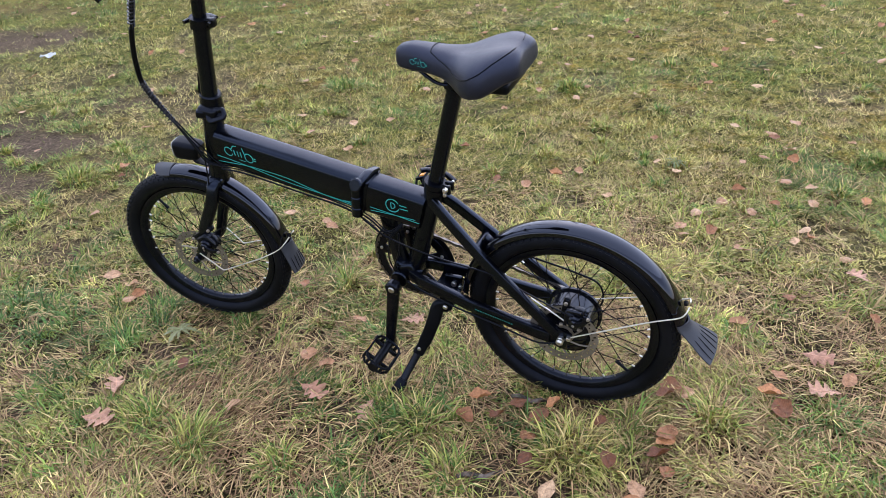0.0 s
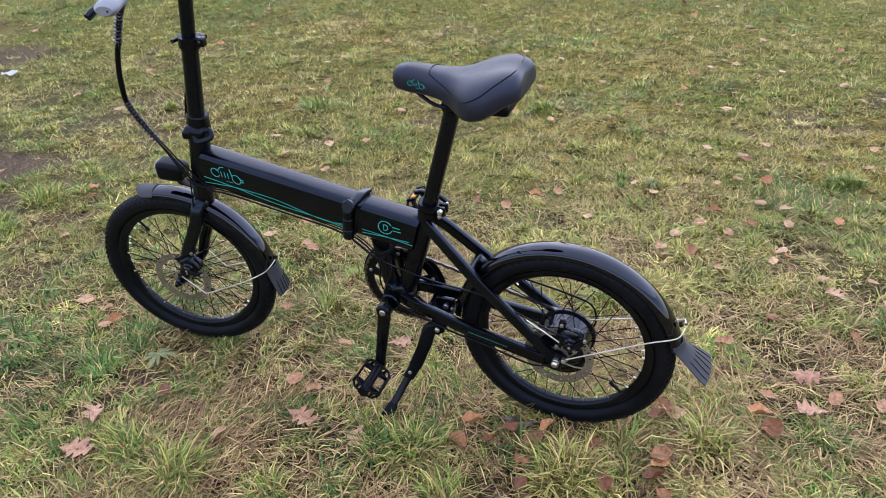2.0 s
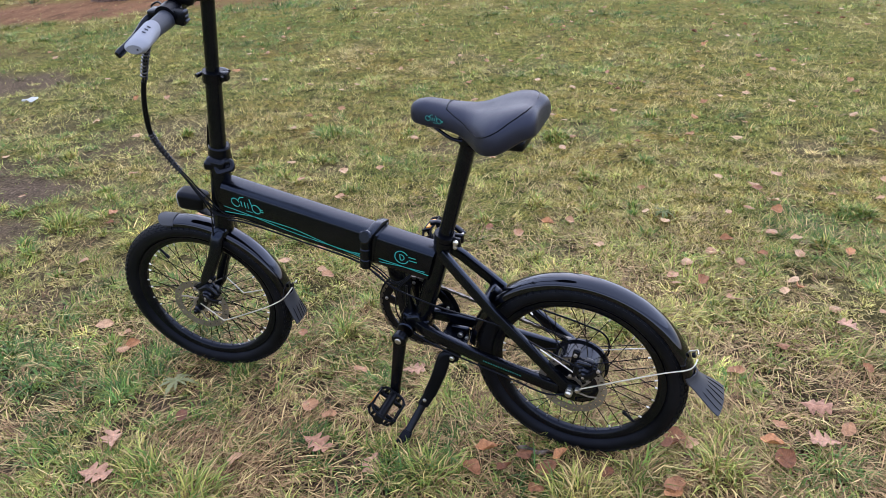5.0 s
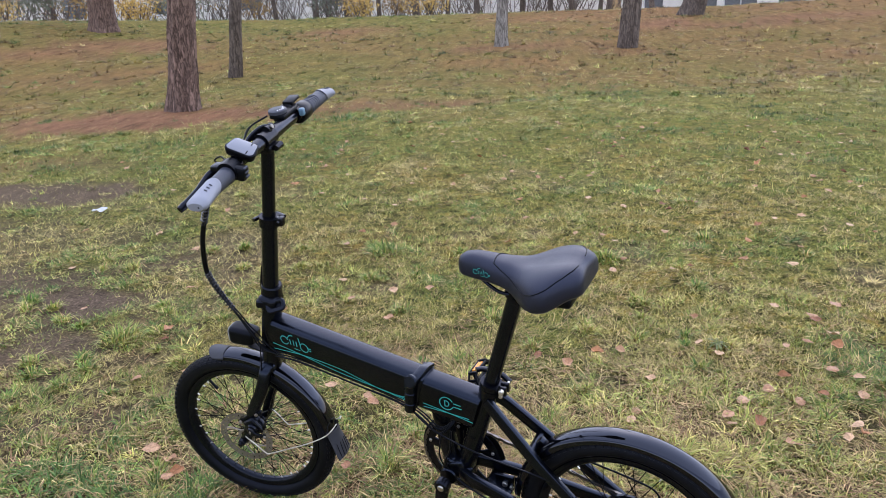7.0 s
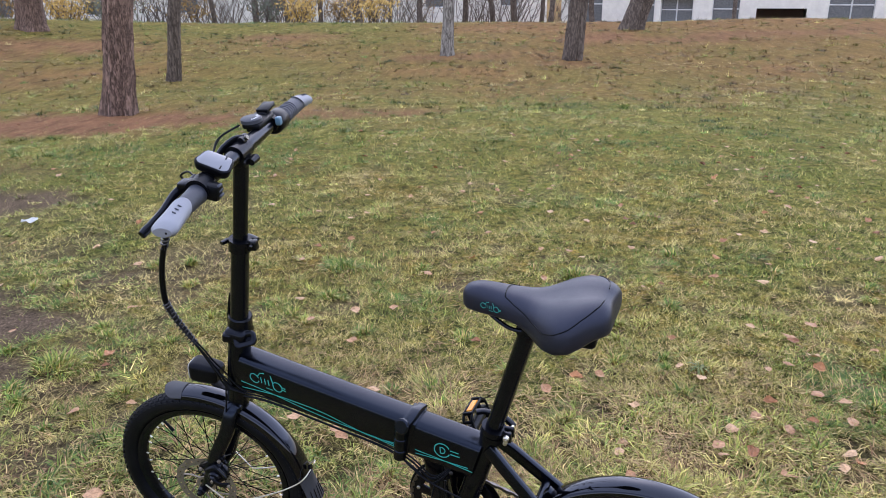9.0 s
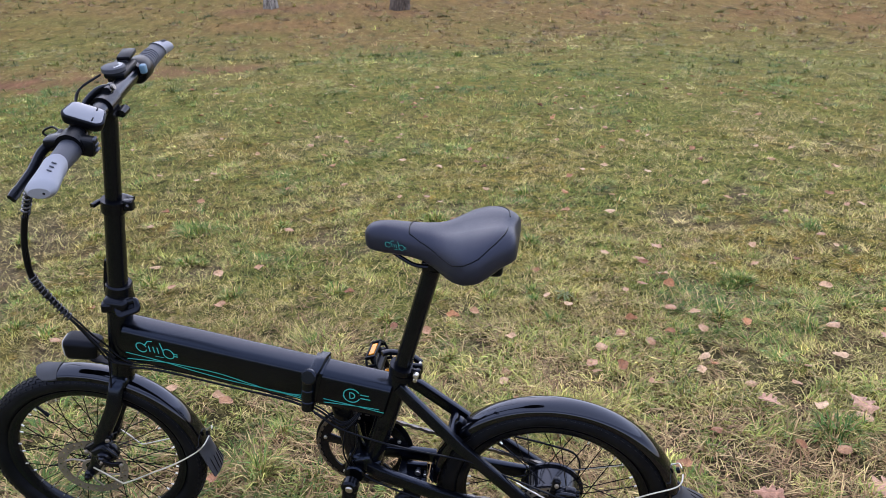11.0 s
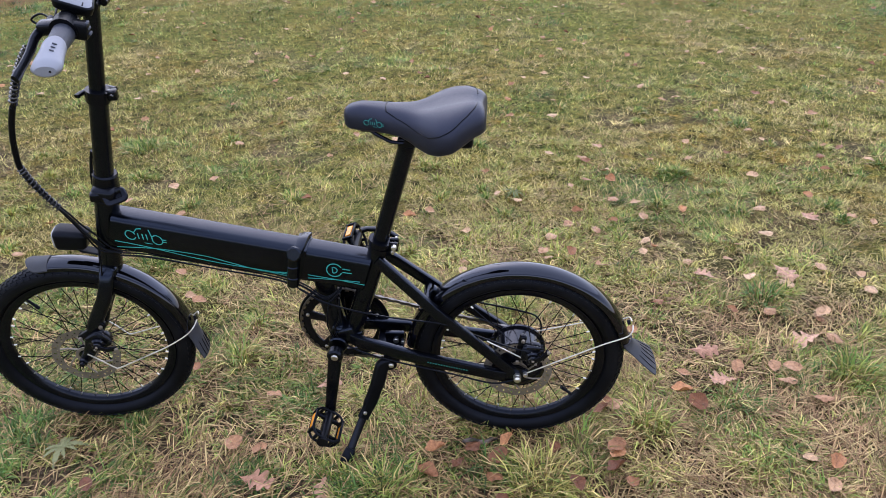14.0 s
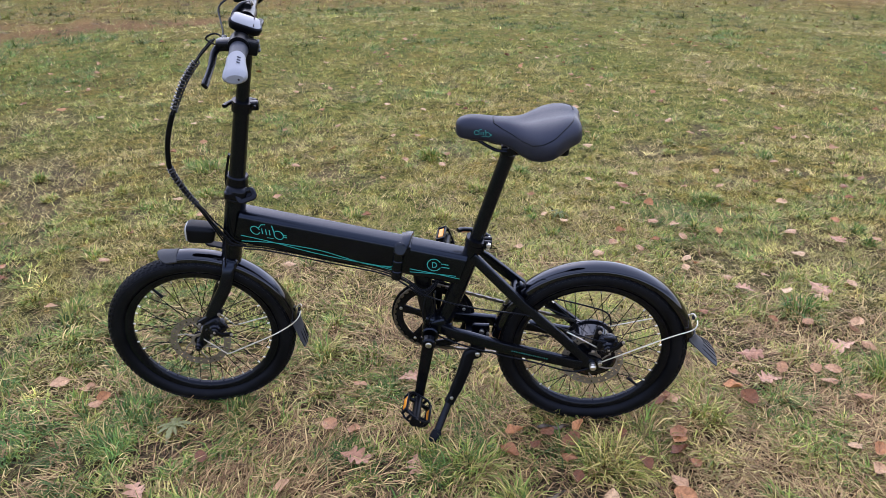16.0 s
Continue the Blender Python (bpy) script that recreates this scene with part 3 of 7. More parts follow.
def turf(label, r0, r1, dense, bend):
    """Rosettes of green blades, a thin low sward between them and dead strands lying flat."""
    near = 1.9
    far = lambda x, y: np.maximum(1.0, np.hypot(x, y) / near)
    # rosettes
    per = 22
    cx, cy = scatter(r0, r1, dense * 0.60 / per, near)
    patch = vnoise(cx, cy, 0.075, 11) * 0.44 + vnoise(cx, cy, 0.19, 12) * 0.34 + vnoise(cx, cy, 0.7, 13) * 0.22
    keep = rng.random(len(cx)) < np.clip(5.5 * (patch - 0.40 - 0.05 * worn_at(cx, cy)), 0.03, 1) * (1 - 0.97 * bareness(cx, cy))
    cx, cy, patch = cx[keep], cy[keep], patch[keep]
    n, f = len(cx), far(cx, cy)
    lush = step(0.45, 0.68, patch)
    tall = (0.023 + 0.025 * lush) * rng.lognormal(0, 0.22, n) * (1 - 0.38 * step(1.0, 2.2, f)) * (1 + 0.9 * step(3.0, 6.0, f))
    hue = 0.28 + turf_hue(cx, cy) + rng.normal(0, 0.07, n) - 0.24 * (lush - 0.4) * (1 - 0.3 * worn_at(cx, cy))
    flow = 12.0 * vnoise(cx, cy, 0.45, 18)
    k = np.repeat(np.arange(n), per)
    m = len(k)
    th, q = rng.uniform(0, 6.283, m), np.sqrt(rng.random(m))
    wide = 0.021 * f[k] ** 0.52
    x1, y1 = cx[k] + wide * q * np.cos(th), cy[k] + wide * q * np.sin(th)
    len1 = tall[k] * rng.uniform(0.55, 1.45, m) * (1 - 0.18 * step(1.3, 1.9, f[k]) * (1 - step(3.0, 5.0, f[k])))
    lean1 = np.clip(0.78 + 0.62 * q + rng.normal(0, 0.25, m), 0.05, 1.48)
    head1 = np.where(rng.random(m) < 0.62, th, flow[k]) + rng.normal(0, 0.45, m)
    old = rng.random(m) < 0.20 - 0.15 * step(2.5, 5.0, f[k])
    tint1 = np.where(old, rng.normal(0.60, 0.09, m), hue[k] + rng.normal(0, 0.045, m))
    tint1 = np.where(rng.random(n)[k] < 0.62 * dryness(cx, cy)[k], rng.uniform(0.74, 0.93, m), tint1)
    tone1 = (rng.lognormal(0, 0.22, n) * (1 - 0.16 * step(4.2, 5.5, f)) * (0.60 + 0.80 * vnoise(cx, cy, 0.075, 27)) * (1 - step(2.5, 5.0, f) * (0.75 - 1.05 * vnoise(cx, cy, 0.30, 29))))[k]
    # low sward
    x2, y2 = scatter(r0, r1, dense * 0.50, near)
    gap = vnoise(x2, y2, 0.12, 17) * 0.6 + vnoise(x2, y2, 0.05, 25) * 0.4
    keep = rng.random(len(x2)) < (1 - 0.93 * bareness(x2, y2)) * np.clip(2.6 * (gap - 0.18), 0.10, 1) * (0.30 + 0.70 * step(1.0, 1.5, far(x2, y2)))
    x2, y2 = x2[keep], y2[keep]
    n2 = len(x2)
    len2 = rng.uniform(0.014, 0.040, n2) * (1 - 0.25 * step(3.0, 6.0, far(x2, y2)))
    lean2 = np.clip(rng.normal(1.12, 0.25, n2), 0.2, 1.5)
    head2 = rng.uniform(0, 6.283, n2)
    tint2 = np.clip(0.41 - 0.03 * step(1.1, 2.0, far(x2, y2)) + turf_hue(x2, y2) + rng.normal(0, 0.09, n2), 0.02, 0.60 - 0.12 * step(2.5, 5.0, far(x2, y2)))
    tint2 = np.where(rng.random(n2) < 0.60 * dryness(x2, y2), rng.uniform(0.72, 0.93, n2), tint2)
    tone2 = 0.62 + 0.70 * vnoise(x2, y2, 0.07, 28)
    # dead strands
    x3, y3 = scatter(r0, r1, dense * 0.30, near)
    keep = rng.random(len(x3)) < (1 - 0.82 * bareness(x3, y3)) * np.clip(1.5 * (vnoise(x3, y3, 0.09, 16) * 0.55 + vnoise(x3, y3, 0.3, 26) * 0.45) - 0.30 + 0.32 * worn_at(x3, y3) + 0.30 * dryness(x3, y3), 0, 1) * (1 - 0.72 * step(1.05, 1.6, far(x3, y3)))
    x3, y3 = x3[keep], y3[keep]
    n3 = len(x3)
    len3 = rng.uniform(0.028, 0.085, n3) * (1 - 0.35 * step(2.0, 5.0, np.hypot(x3, y3)))
    lean3 = np.clip(rng.normal(1.38, 0.12, n3), 0.8, 1.54)
    head3 = 12.0 * vnoise(x3, y3, 0.45, 18) + rng.normal(0, 1.1, n3)
    tint3 = np.where(rng.random(n3) < 0.38, rng.uniform(0.84, 1.0, n3), np.clip(rng.normal(0.72, 0.10, n3), 0.50, 0.95))
    x, y = np.concatenate([x1, x2, x3]), np.concatenate([y1, y2, y3])
    light = 1 + 0.10 * step(1.3, 1.8, far(x, y)) * (1 - step(3.5, 5.0, far(x, y)))
    width = np.concatenate([rng.uniform(0.0022, 0.0044, m), rng.uniform(0.0015, 0.0028, n2), rng.uniform(0.0016, 0.0034, n3)]) * far(x, y) ** 0.58
    grow = np.concatenate([far(cx, cy)[k], far(x2, y2), np.ones(n3)]) ** 0.22
    blades("grass", label, x, y, np.concatenate([len1, len2, len3]) * grow, width, np.concatenate([lean1, lean2, lean3]), np.concatenate([head1, head2, head3]),
           np.clip(np.concatenate([tint1, tint2, tint3]), 0, 1), np.concatenate([rng.uniform(0.3, 1.1, m + n2), rng.uniform(-0.1, 0.35, n3)]), bend, np.concatenate([np.zeros(m + n2), rng.uniform(0.0, 0.018, n3)]), np.concatenate([tone1, tone2, 0.8 + 0.4 * rng.random(n3)]) * light)


build_ground()
turf("short matted grass, green rosettes among dead straw", 0.10, 2.7, 62000, True)
turf("short dense grass with olive and yellowed blades", 2.7, 8.5, 92000, False)
turf("thin browning grass on the bank", 8.5, 27.0, 72000, False)

# longer green tussocks: x, y, radius, height
TUSSOCKS = [(0.03, 1.37, 0.10, 0.07), (0.38, 1.28, 0.11, 0.08), (-0.25, 2.0, 0.05, 0.08), (-0.54, 1.32, 0.09, 0.08), (0.94, 2.78, 0.10, 0.05), (0.62, 3.75, 0.10, 0.05),
            (0.33, 1.58, 0.06, 0.07), (-0.48, 2.68, 0.10, 0.07), (-0.67, 1.40, 0.08, 0.07), (1.37, 1.36, 0.11, 0.085), (1.38, 1.76, 0.09, 0.06), (0.6, 1.97, 0.08, 0.07),
            (1.22, 4.68, 0.10, 0.05), (-1.53, 2.84, 0.12, 0.06), (-0.56, 3.9, 0.12, 0.06), (0.10, 1.22, 0.07, 0.07), (-0.3, 1.25, 0.07, 0.06), (0.72, 1.36, 0.08, 0.08)]


def tussocks():
    spots = list(TUSSOCKS)
    for _ in range(150):
        r, a = math.sqrt(rng.uniform(1.0, 18.0)), radians(rng.uniform(-38, 56))
        spots.append((r * math.sin(a), r * math.cos(a), rng.uniform(0.025, 0.06), rng.uniform(0.032, 0.05)))
    xs, ys, ln, le, hd, tn = [], [], [], [], [], []
    for cx, cy, rad, tall in spots:
        n = int(340 * (rad / 0.1) ** 1.3)
        q, th = rad * np.sqrt(rng.random(n)) * 0.7, rng.uniform(0, 6.283, n)
        xs.append(cx + q * np.cos(th)), ys.append(cy + q * np.sin(th))
        ln.append(tall * rng.uniform(0.5, 1.35, n))
        le.append(np.clip(0.40 + 1.1 * q / rad + rng.normal(0, 0.3, n), 0.05, 1.4))
        hd.append(np.where(rng.random(n) < 0.6, th, rng.uniform(0, 6.283)) + rng.normal(0, 0.6, n))
        old = rng.random(n) < 0.22
        tn.append(np.where(old, rng.normal(0.62, 0.1, n), np.clip(rng.normal(rng.normal(0.19, 0.06), 0.10, n), 0, 1)))
    x, y = np.concatenate(xs), np.concatenate(ys)
    n = len(x)
    far = np.hypot(x, y)
    blades("tussock_grass", "longer fresh green grass tussocks in the meadow", x, y, np.concatenate(ln), (0.0028 + 0.0006 * far) * rng.uniform(0.7, 1.3, n),
           np.concatenate(le), np.concatenate(hd), np.clip(np.concatenate(tn), 0, 1), rng.uniform(0.3, 1.0, n), True, 0.0, np.full(n, 1.15))


tussocks()


# ---------------------------------------------------------------- the bicycle
# own axes: x from front to rear, y to its right side, z up; it leans on its stand
BIKE = pose(-0.0952, 1.6710, 0.0070, 0, 0, -22.0) @ pose(0, 0, 0, 5.6, 0, 0)
bike = thing("folding_bicycle", "black folding electric bicycle with teal print leaning on its kickstand", "bicycle", BIKE)
HEAD = Vector((-0.407, 0, 0.519))
AXIS = Vector((0.215, 0, 0.977)).normalized()
STEER = Matrix.Translation(HEAD) @ Matrix.Rotation(radians(8.8), 4, AXIS) @ Matrix.Translation(-HEAD)
STEM_TURN = Matrix.Translation(HEAD) @ Matrix.Rotation(radians(1.1), 4, "X") @ Matrix.Rotation(radians(8.8), 4, AXIS) @ Matrix.Translation(-HEAD)
BAR_TURN = Matrix.Translation(HEAD) @ Matrix.Rotation(radians(1.5), 4, "X") @ Matrix.Rotation(radians(11.5), 4, AXIS) @ Matrix.Translation(-HEAD)


def on_axis(z, off=0.0):
    """A point of the steering axis at height z."""
    return HEAD + AXIS * ((z - HEAD.z) / AXIS.z) + Vector((off, 0, 0))


def spoke_mesh(p0, p1):
    bm = bmesh.new()
    d = (Vector(p1) - Vector(p0)).normalized()
    tube(bm, [p0, p1], 0.0011, 5)
    tube(bm, [Vector(p1) - d * 0.009, p1], 0.0019, 6, mat=1)
    me = bpy.data.meshes.new("spoke")
    bmesh.ops.recalc_face_normals(bm, faces=bm.faces)
    bm.to_mesh(me)
    bm.free()
    me.materials.append(ANODISED)
    me.materials.append(STEEL)
    return me


def brake_disc(parent, y):
    bm = bmesh.new()
    n, radial = 96, [0.0615, 0.0655, 0.0690, 0.0725, 0.0760, 0.0800]
    for yy in (y - 0.0009, y + 0.0009):
        grid = []
        for i in range(n):
            a = 2 * math.pi * i / n
            wave = 0.0008 * math.cos(12 * a)
            grid.append([bm.verts.new(((r + wave) * math.cos(a), yy, (r + wave) * math.sin(a))) for r in radial])
        for i in range(n):
            for j in range(5):
                hole = (j in (1, 3) and (i + j) % 4 == 0) or (j == 2 and (i % 4) == 1)
                if not hole:
                    g, h = grid[i], grid[(i + 1) % n]
                    bm.faces.new((g[j], g[j + 1], h[j + 1], h[j]))
    for i in range(6):
        a, b = radians(60 * i), radians(60 * i + 38)
        tube(bm, [(0.022 * math.cos(a), y, 0.022 * math.sin(a)), (0.045 * math.cos(a + 0.45), y, 0.045 * math.sin(a + 0.45)), (0.063 * math.cos(b), y, 0.063 * math.sin(b))], 0.0021, 6)
    lathe(bm, [(0.017, y - 0.001), (0.025, y - 0.001), (0.025, y + 0.001), (0.017, y + 0.001)], 24)
    return part("brake_disc", bm, DISC, parent, "drilled steel brake disc")


def wheel(name, label, centre, flange, hub_half, hub_r, shift, steer=None):
    m = (steer or Matrix.Identity(4)) @ Matrix.Translation(centre)
    bm = bmesh.new()
    lathe(bm, [(0.205, -0.0125), (0.206, -0.0105), (0.199, -0.010), (0.199, 0.010), (0.206, 0.0105), (0.205, 0.0125), (0.196, 0.0122), (0.1885, 0.0085), (0.1845, 0.004),
               (0.1845, -0.004), (0.1885, -0.0085), (0.196, -0.0122)], 96)
    rim = part(name, bm, ANODISED, bike, label, m)
    bm = bmesh.new()
    prof = []
    for i in range(20):
        a = 2 * math.pi * i / 20
        q = 0.0225
        prof.append((0.2262 + q * math.cos(a) * (1.0 if math.cos(a) > 0 else 0.98), q * math.sin(a)))
    lathe(bm, prof, 120)
    tyre = part("tyre", bm, RUBBER, rim, "black tyre with fine block tread")
    bm = bmesh.new()
    for i in range(84):
        for k, (ya, h) in enumerate(((-58, 0.0062), (-34, 0.0075), (-11, 0.0085), (11, 0.0085), (34, 0.0075), (58, 0.0062))):
            a = radians(360 * (i + (0.5 if k % 2 else 0.0)) / 84)
            q = 0.0229
            rr, yy = 0.2262 + q * math.cos(radians(ya)), q * math.sin(radians(ya))
            mt = Matrix.Rotation(-a, 4, "Y") @ Matrix.Translation((rr, yy, 0)) @ Matrix.Rotation(radians(ya), 4, "Z")
            vs = [bm.verts.new(mt @ Vector(c)) for c in ((-0.0005, -h / 2, -0.0055), (-0.0005, h / 2, -0.0048), (-0.0005, h / 2, 0.0055), (-0.0005, -h / 2, 0.0048),
                                                           (0.0013, -h * 0.42, -0.0048), (0.0013, h * 0.42, -0.0042), (0.0013, h * 0.42, 0.0048), (0.0013, -h * 0.42, 0.0042))]
            for f in ((4, 5, 6, 7), (0, 1, 5, 4), (1, 2, 6, 5), (2, 3, 7, 6), (3, 0, 4, 7)):
                bm.faces.new([vs[j] for j in f])
    tagged(part("tread", bm, RUBBER, tyre), kind="stuff")
    bm = bmesh.new()
    if hub_r > 0.04:
        lathe(bm, [(0.001, -hub_half), (0.030, -hub_half), (hub_r - 0.012, -hub_half + 0.006), (hub_r - 0.003, -hub_half + 0.012), (hub_r, -hub_half + 0.014), (hub_r, -hub_half + 0.020), (hub_r - 0.006, -hub_half + 0.022),
                   (hub_r - 0.006, hub_half - 0.022), (hub_r, hub_half - 0.020), (hub_r, hub_half - 0.014), (hub_r - 0.012, hub_half - 0.006), (0.03, hub_half), (0.001, hub_half)], 48, closed_profile=False)
        for i in range(9):
            a = radians(40 * i)
            disc_y(bm, ((hub_r - 0.018) * math.cos(a), -hub_half + 0.005, (hub_r - 0.018) * math.sin(a)), 0.003, 0.006, 8, 0.001)
    else:
        lathe(bm, [(0.001, -hub_half), (0.010, -hub_half), (0.012, -flange[1] - 0.004), (flange[0] + 0.004, -flange[1] - 0.002), (flange[0] + 0.004, -flange[1] + 0.002), (0.013, -flange[1] + 0.006), (0.012, 0),
                   (0.013, flange[1] - 0.006), (flange[0] + 0.004, flange[1] - 0.002), (flange[0] + 0.004, flange[1] + 0.002), (0.012, flange[1] + 0.004), (0.010, hub_half), (0.001, hub_half)], 28, closed_profile=False)
    part("hub", bm, HUB, rim, "black electric hub motor" if hub_r > 0.04 else "")
    turn = radians(shift)
    kinds = {}
    for s in (-1, 1):
        for k in (-1, 1):
            kinds[s, k] = spoke_mesh((flange[0] * math.cos(k * turn), s * flange[1], flange[0] * math.sin(k * turn)), (0.1865, s * 0.003, 0))
    for i in range(36):
        o = new("spoke", kinds[(-1 if i % 2 else 1), (-1 if (i // 2) % 2 else 1)])
        o.parent = rim
        o.matrix_basis = Matrix.Rotation(radians(10 * i + 3), 4, "Y")
    brake_disc(rim, -0.040 if hub_r < 0.04 else -0.052)
    bm = bmesh.new()
    a = radians(125 if hub_r < 0.04 else -42)
    d = Vector((math.cos(a), 0, math.sin(a)))
    tube(bm, [d * 0.187, d * 0.160, d * 0.159], 0.0035, 8)
    tube(bm, [d * 0.162, d * 0.150], 0.0045, 8)
    part("valve", bm, RUBBER, rim, "black valve cap")
    return rim


wheel("front_wheel", "black spoked wheel with slim hub and disc", (-0.527, 0.0, 0.2495), (0.020, 0.028), 0.048, 0.02, 62, STEER)
rear = wheel("rear_wheel", "black spoked wheel with a hub motor", (0.527, 0.0, 0.2495), (0.063, 0.026), 0.048, 0.068, 26)


# frame ------------------------------------------------------------
def main_tube(name, x0, x1, label=""):
    def mid(x):
        t = (x + 0.365) / 0.56
        return 0.5931 - 0.102 * t
    tall = 0.0868
    bm = bmesh.new()
    rings = []
    for i in range(9):
        x = x0 + (x1 - x0) * i / 8
        sec = rrect(0.062, tall, 0.016, 4)
        rings.append([bm.verts.new((x + 0.31 * b, a, mid(x) + b)) for a, b in sec])
    for r0, r1 in zip(rings, rings[1:]):
        for j in range(len(r0)):
            bm.faces.new((r0[j], r0[(j + 1) % len(r0)], r1[(j + 1) % len(r0)], r1[j]))
    bm.faces.new(rings[0][::-1])
    bm.faces.new(rings[-1])
    return part(name, bm, PAINT, bike, label)


front_tube = main_tube("main_tube", -0.375, 0.018, "satin black box-section front frame tube")
rear_tube = main_tube("main_tube", 0.046, 0.186, "satin black box-section rear frame tube")
SIDE = -0.0312


def tz(x, f):
    """Height on the main tube's side: f = -1 bottom, 1 top."""
    t = (x + 0.365) / 0.56
    return 0.5931 - 0.102 * t + f * 0.0434


# teal print: two long crossing stripes and a plain bicycle-shaped mark
def stripe(pts, w=0.0017):
    bm = bmesh.new()
    ribbon(bm, [(p.x, p.z) for p in smooth_path([(x, 0, z) for x, z in pts], 8)], w, SIDE)
    part("stripe", bm, TEAL, front_tube if pts[0][0] < 0.02 else rear_tube, "teal printed stripe")


stripe([(-0.366, 0.577), (-0.322, 0.568), (-0.272, 0.556), (-0.213, 0.540), (-0.155, 0.5265), (-0.100, 0.516), (-0.048, 0.507), (0.013, 0.4965)])
stripe([(-0.366, 0.561), (-0.293, 0.559), (-0.246, 0.554), (-0.170, 0.541), (-0.110, 0.523), (-0.048, 0.505), (0.013, 0.501)])
stripe([(-0.060, 0.508), (-0.022, 0.500), (0.013, 0.491)])
stripe([(0.055, 0.497), (0.115, 0.486), (0.180, 0.472)])
stripe([(0.055, 0.488), (0.115, 0.485), (0.171, 0.480)])


def mark(parent, cx, cz, s, slope, y, m=None):
    """A plain mark: two rings joined by a few strokes."""
    bm = bmesh.new()
    def at(u, v):
        return (cx + s * u, cz + s * (v + slope * u))
    def line(pts, w=0.055):
        ribbon(bm, [at(*p) for p in pts], w * s, y)
    line(arc(-0.78, -0.04, 0.28, 18, 342, 20))
    line(arc(0.66, -0.10, 0.29, -150, 150, 18))
    line([(-0.55, 0.18), (-0.36, 0.44), (-0.10, 0.50)])
    for u in (-0.36, -0.12, 0.10):
        line([(u, 0.16), (u + 0.02, -0.20)])
    line([(0.30, 0.50), (0.38, 0.10), (0.40, -0.24)])
    line([(0.94, -0.03), (1.16, -0.03)])
    line([(0.94, -0.17), (1.16, -0.17)])
    line([(-0.10, -0.42), (0.34, -0.42)], 0.03)
    return part("mark", bm, TEAL, parent, "teal printed mark", m)


mark(front_tube, -0.296, 0.589, 0.040, -0.17, SIDE)
bm = bmesh.new()
cx, cz = 0.116, 0.511
ribbon(bm, arc(cx, cz, 0.0170, 25, 335, 26), 0.0024, SIDE)
ribbon(bm, [(cx - 0.004, cz - 0.0075), (cx - 0.004, cz + 0.0075)] + arc(cx - 0.001, cz, 0.0075, 90, -90, 10) + [(cx - 0.004, cz - 0.0075)], 0.0022, SIDE)
ribbon(bm, [(cx + 0.018, cz + 0.0035), (cx + 0.036, cz + 0.001)], 0.0022, SIDE)
ribbon(bm, [(cx + 0.018, cz - 0.0055), (cx + 0.038, cz - 0.008)], 0.0022, SIDE)
part("round_mark", bm, TEAL, rear_tube, "teal ring with two prongs")

# folding joint in the middle of the frame
bm = bmesh.new()
for x in (0.0245, 0.0400):
    t = tz(x, 0)
    h = tz(x, 1) - tz(x, -1)
    mt = Matrix.Translation((x, 0, t)) @ Matrix.Rotation(radians(17), 4, "Y")
    box(bm, (0.0148, 0.066, h + 0.003), mt, 0.003, 2)
joint = part("frame_joint", bm, PAINT, bike, "satin black folding joint")
J0 = Vector((0.050, 0.030, tz(0.045, 1) + 0.004))
J1 = Vector((0.044, -0.024, tz(0.04, 1) + 0.004))
J2 = Vector((0.036, -0.040, tz(0.03, 0.86)))
bm = bmesh.new()
sweep(bm, smooth_path([J0, J0.lerp(J1, 0.5) + Vector((0, 0, 0.005)), J1, J2], 5), rrect(0.024, 0.009, 0.003, 2), scale=[0.9] * 5 + [1.0] * 6 + [1.05] * 5)
pad = Matrix.Translation(J2 + Vector((-0.001, -0.003, 0.002))) @ Matrix.Rotation(radians(-20), 4, "X")
disc = bmesh.new()
disc_y(disc, (0, 0, 0), 0.0165, 0.012, 24, 0.003)
disc.transform(pad)
piece = bpy.data.meshes.new("pad")
disc.to_mesh(piece)
disc.free()
bm.from_mesh(piece)
bpy.data.meshes.remove(piece)
part("joint_lever", bm, PAINT, joint, "black locking lever with a rounded end")
bm = bmesh.new()
K0, K1 = Vector((0.030, -0.037, tz(0.03, 0.66))), Vector((0.020, -0.037, tz(0.03, -1.16)))
tube(bm, [K0, K0.lerp(K1, 0.28), K0.lerp(K1, 0.30), K0.lerp(K1, 0.32), K0.lerp(K1, 0.66), K0.lerp(K1, 0.68), K0.lerp(K1, 0.70), K0.lerp(K1, 0.97), K1], 0.0135, 18, scale=[1, 1, 0.9, 1, 1, 0.9, 1, 1, 0.85])
part("joint_knuckle", bm, PAINT, joint, "cylindrical hinge knuckle")

bm = bmesh.new()
tube(bm, [on_axis(0.508), on_axis(0.515), on_axis(0.655), on_axis(0.663)], 0.0235, 24, scale=[1.06, 1.08, 1.08, 1.04])
part("head_tube", bm, PAINT, bike)
bm = bmesh.new()
tube(bm, [(0.128, 0, 0.288), (0.140, 0, 0.325), (0.213, 0, 0.548), (0.218, 0, 0.562)], 0.0225, 24)
part("seat_tube", bm, PAINT, bike)
bm = bmesh.new()
sweep(bm, [(0.080, 0.004, 0.475), (0.088, 0.004, 0.40), (0.104, 0, 0.31)], rrect(0.032, 0.046, 0.009, 3), scale=[1.0, 0.95, 0.9])
part("lower_strut", bm, PAINT, bike)
bm = bmesh.new()
disc_y(bm, (0.103, 0, 0.293), 0.023, 0.074, 28, 0.003)
tube(bm, [(0.103, 0, 0.293), (0.150, 0, 0.300)], 0.019, 16)
box(bm, (0.05, 0.05, 0.035), Matrix.Translation((0.135, 0, 0.305)), 0.009, 3)
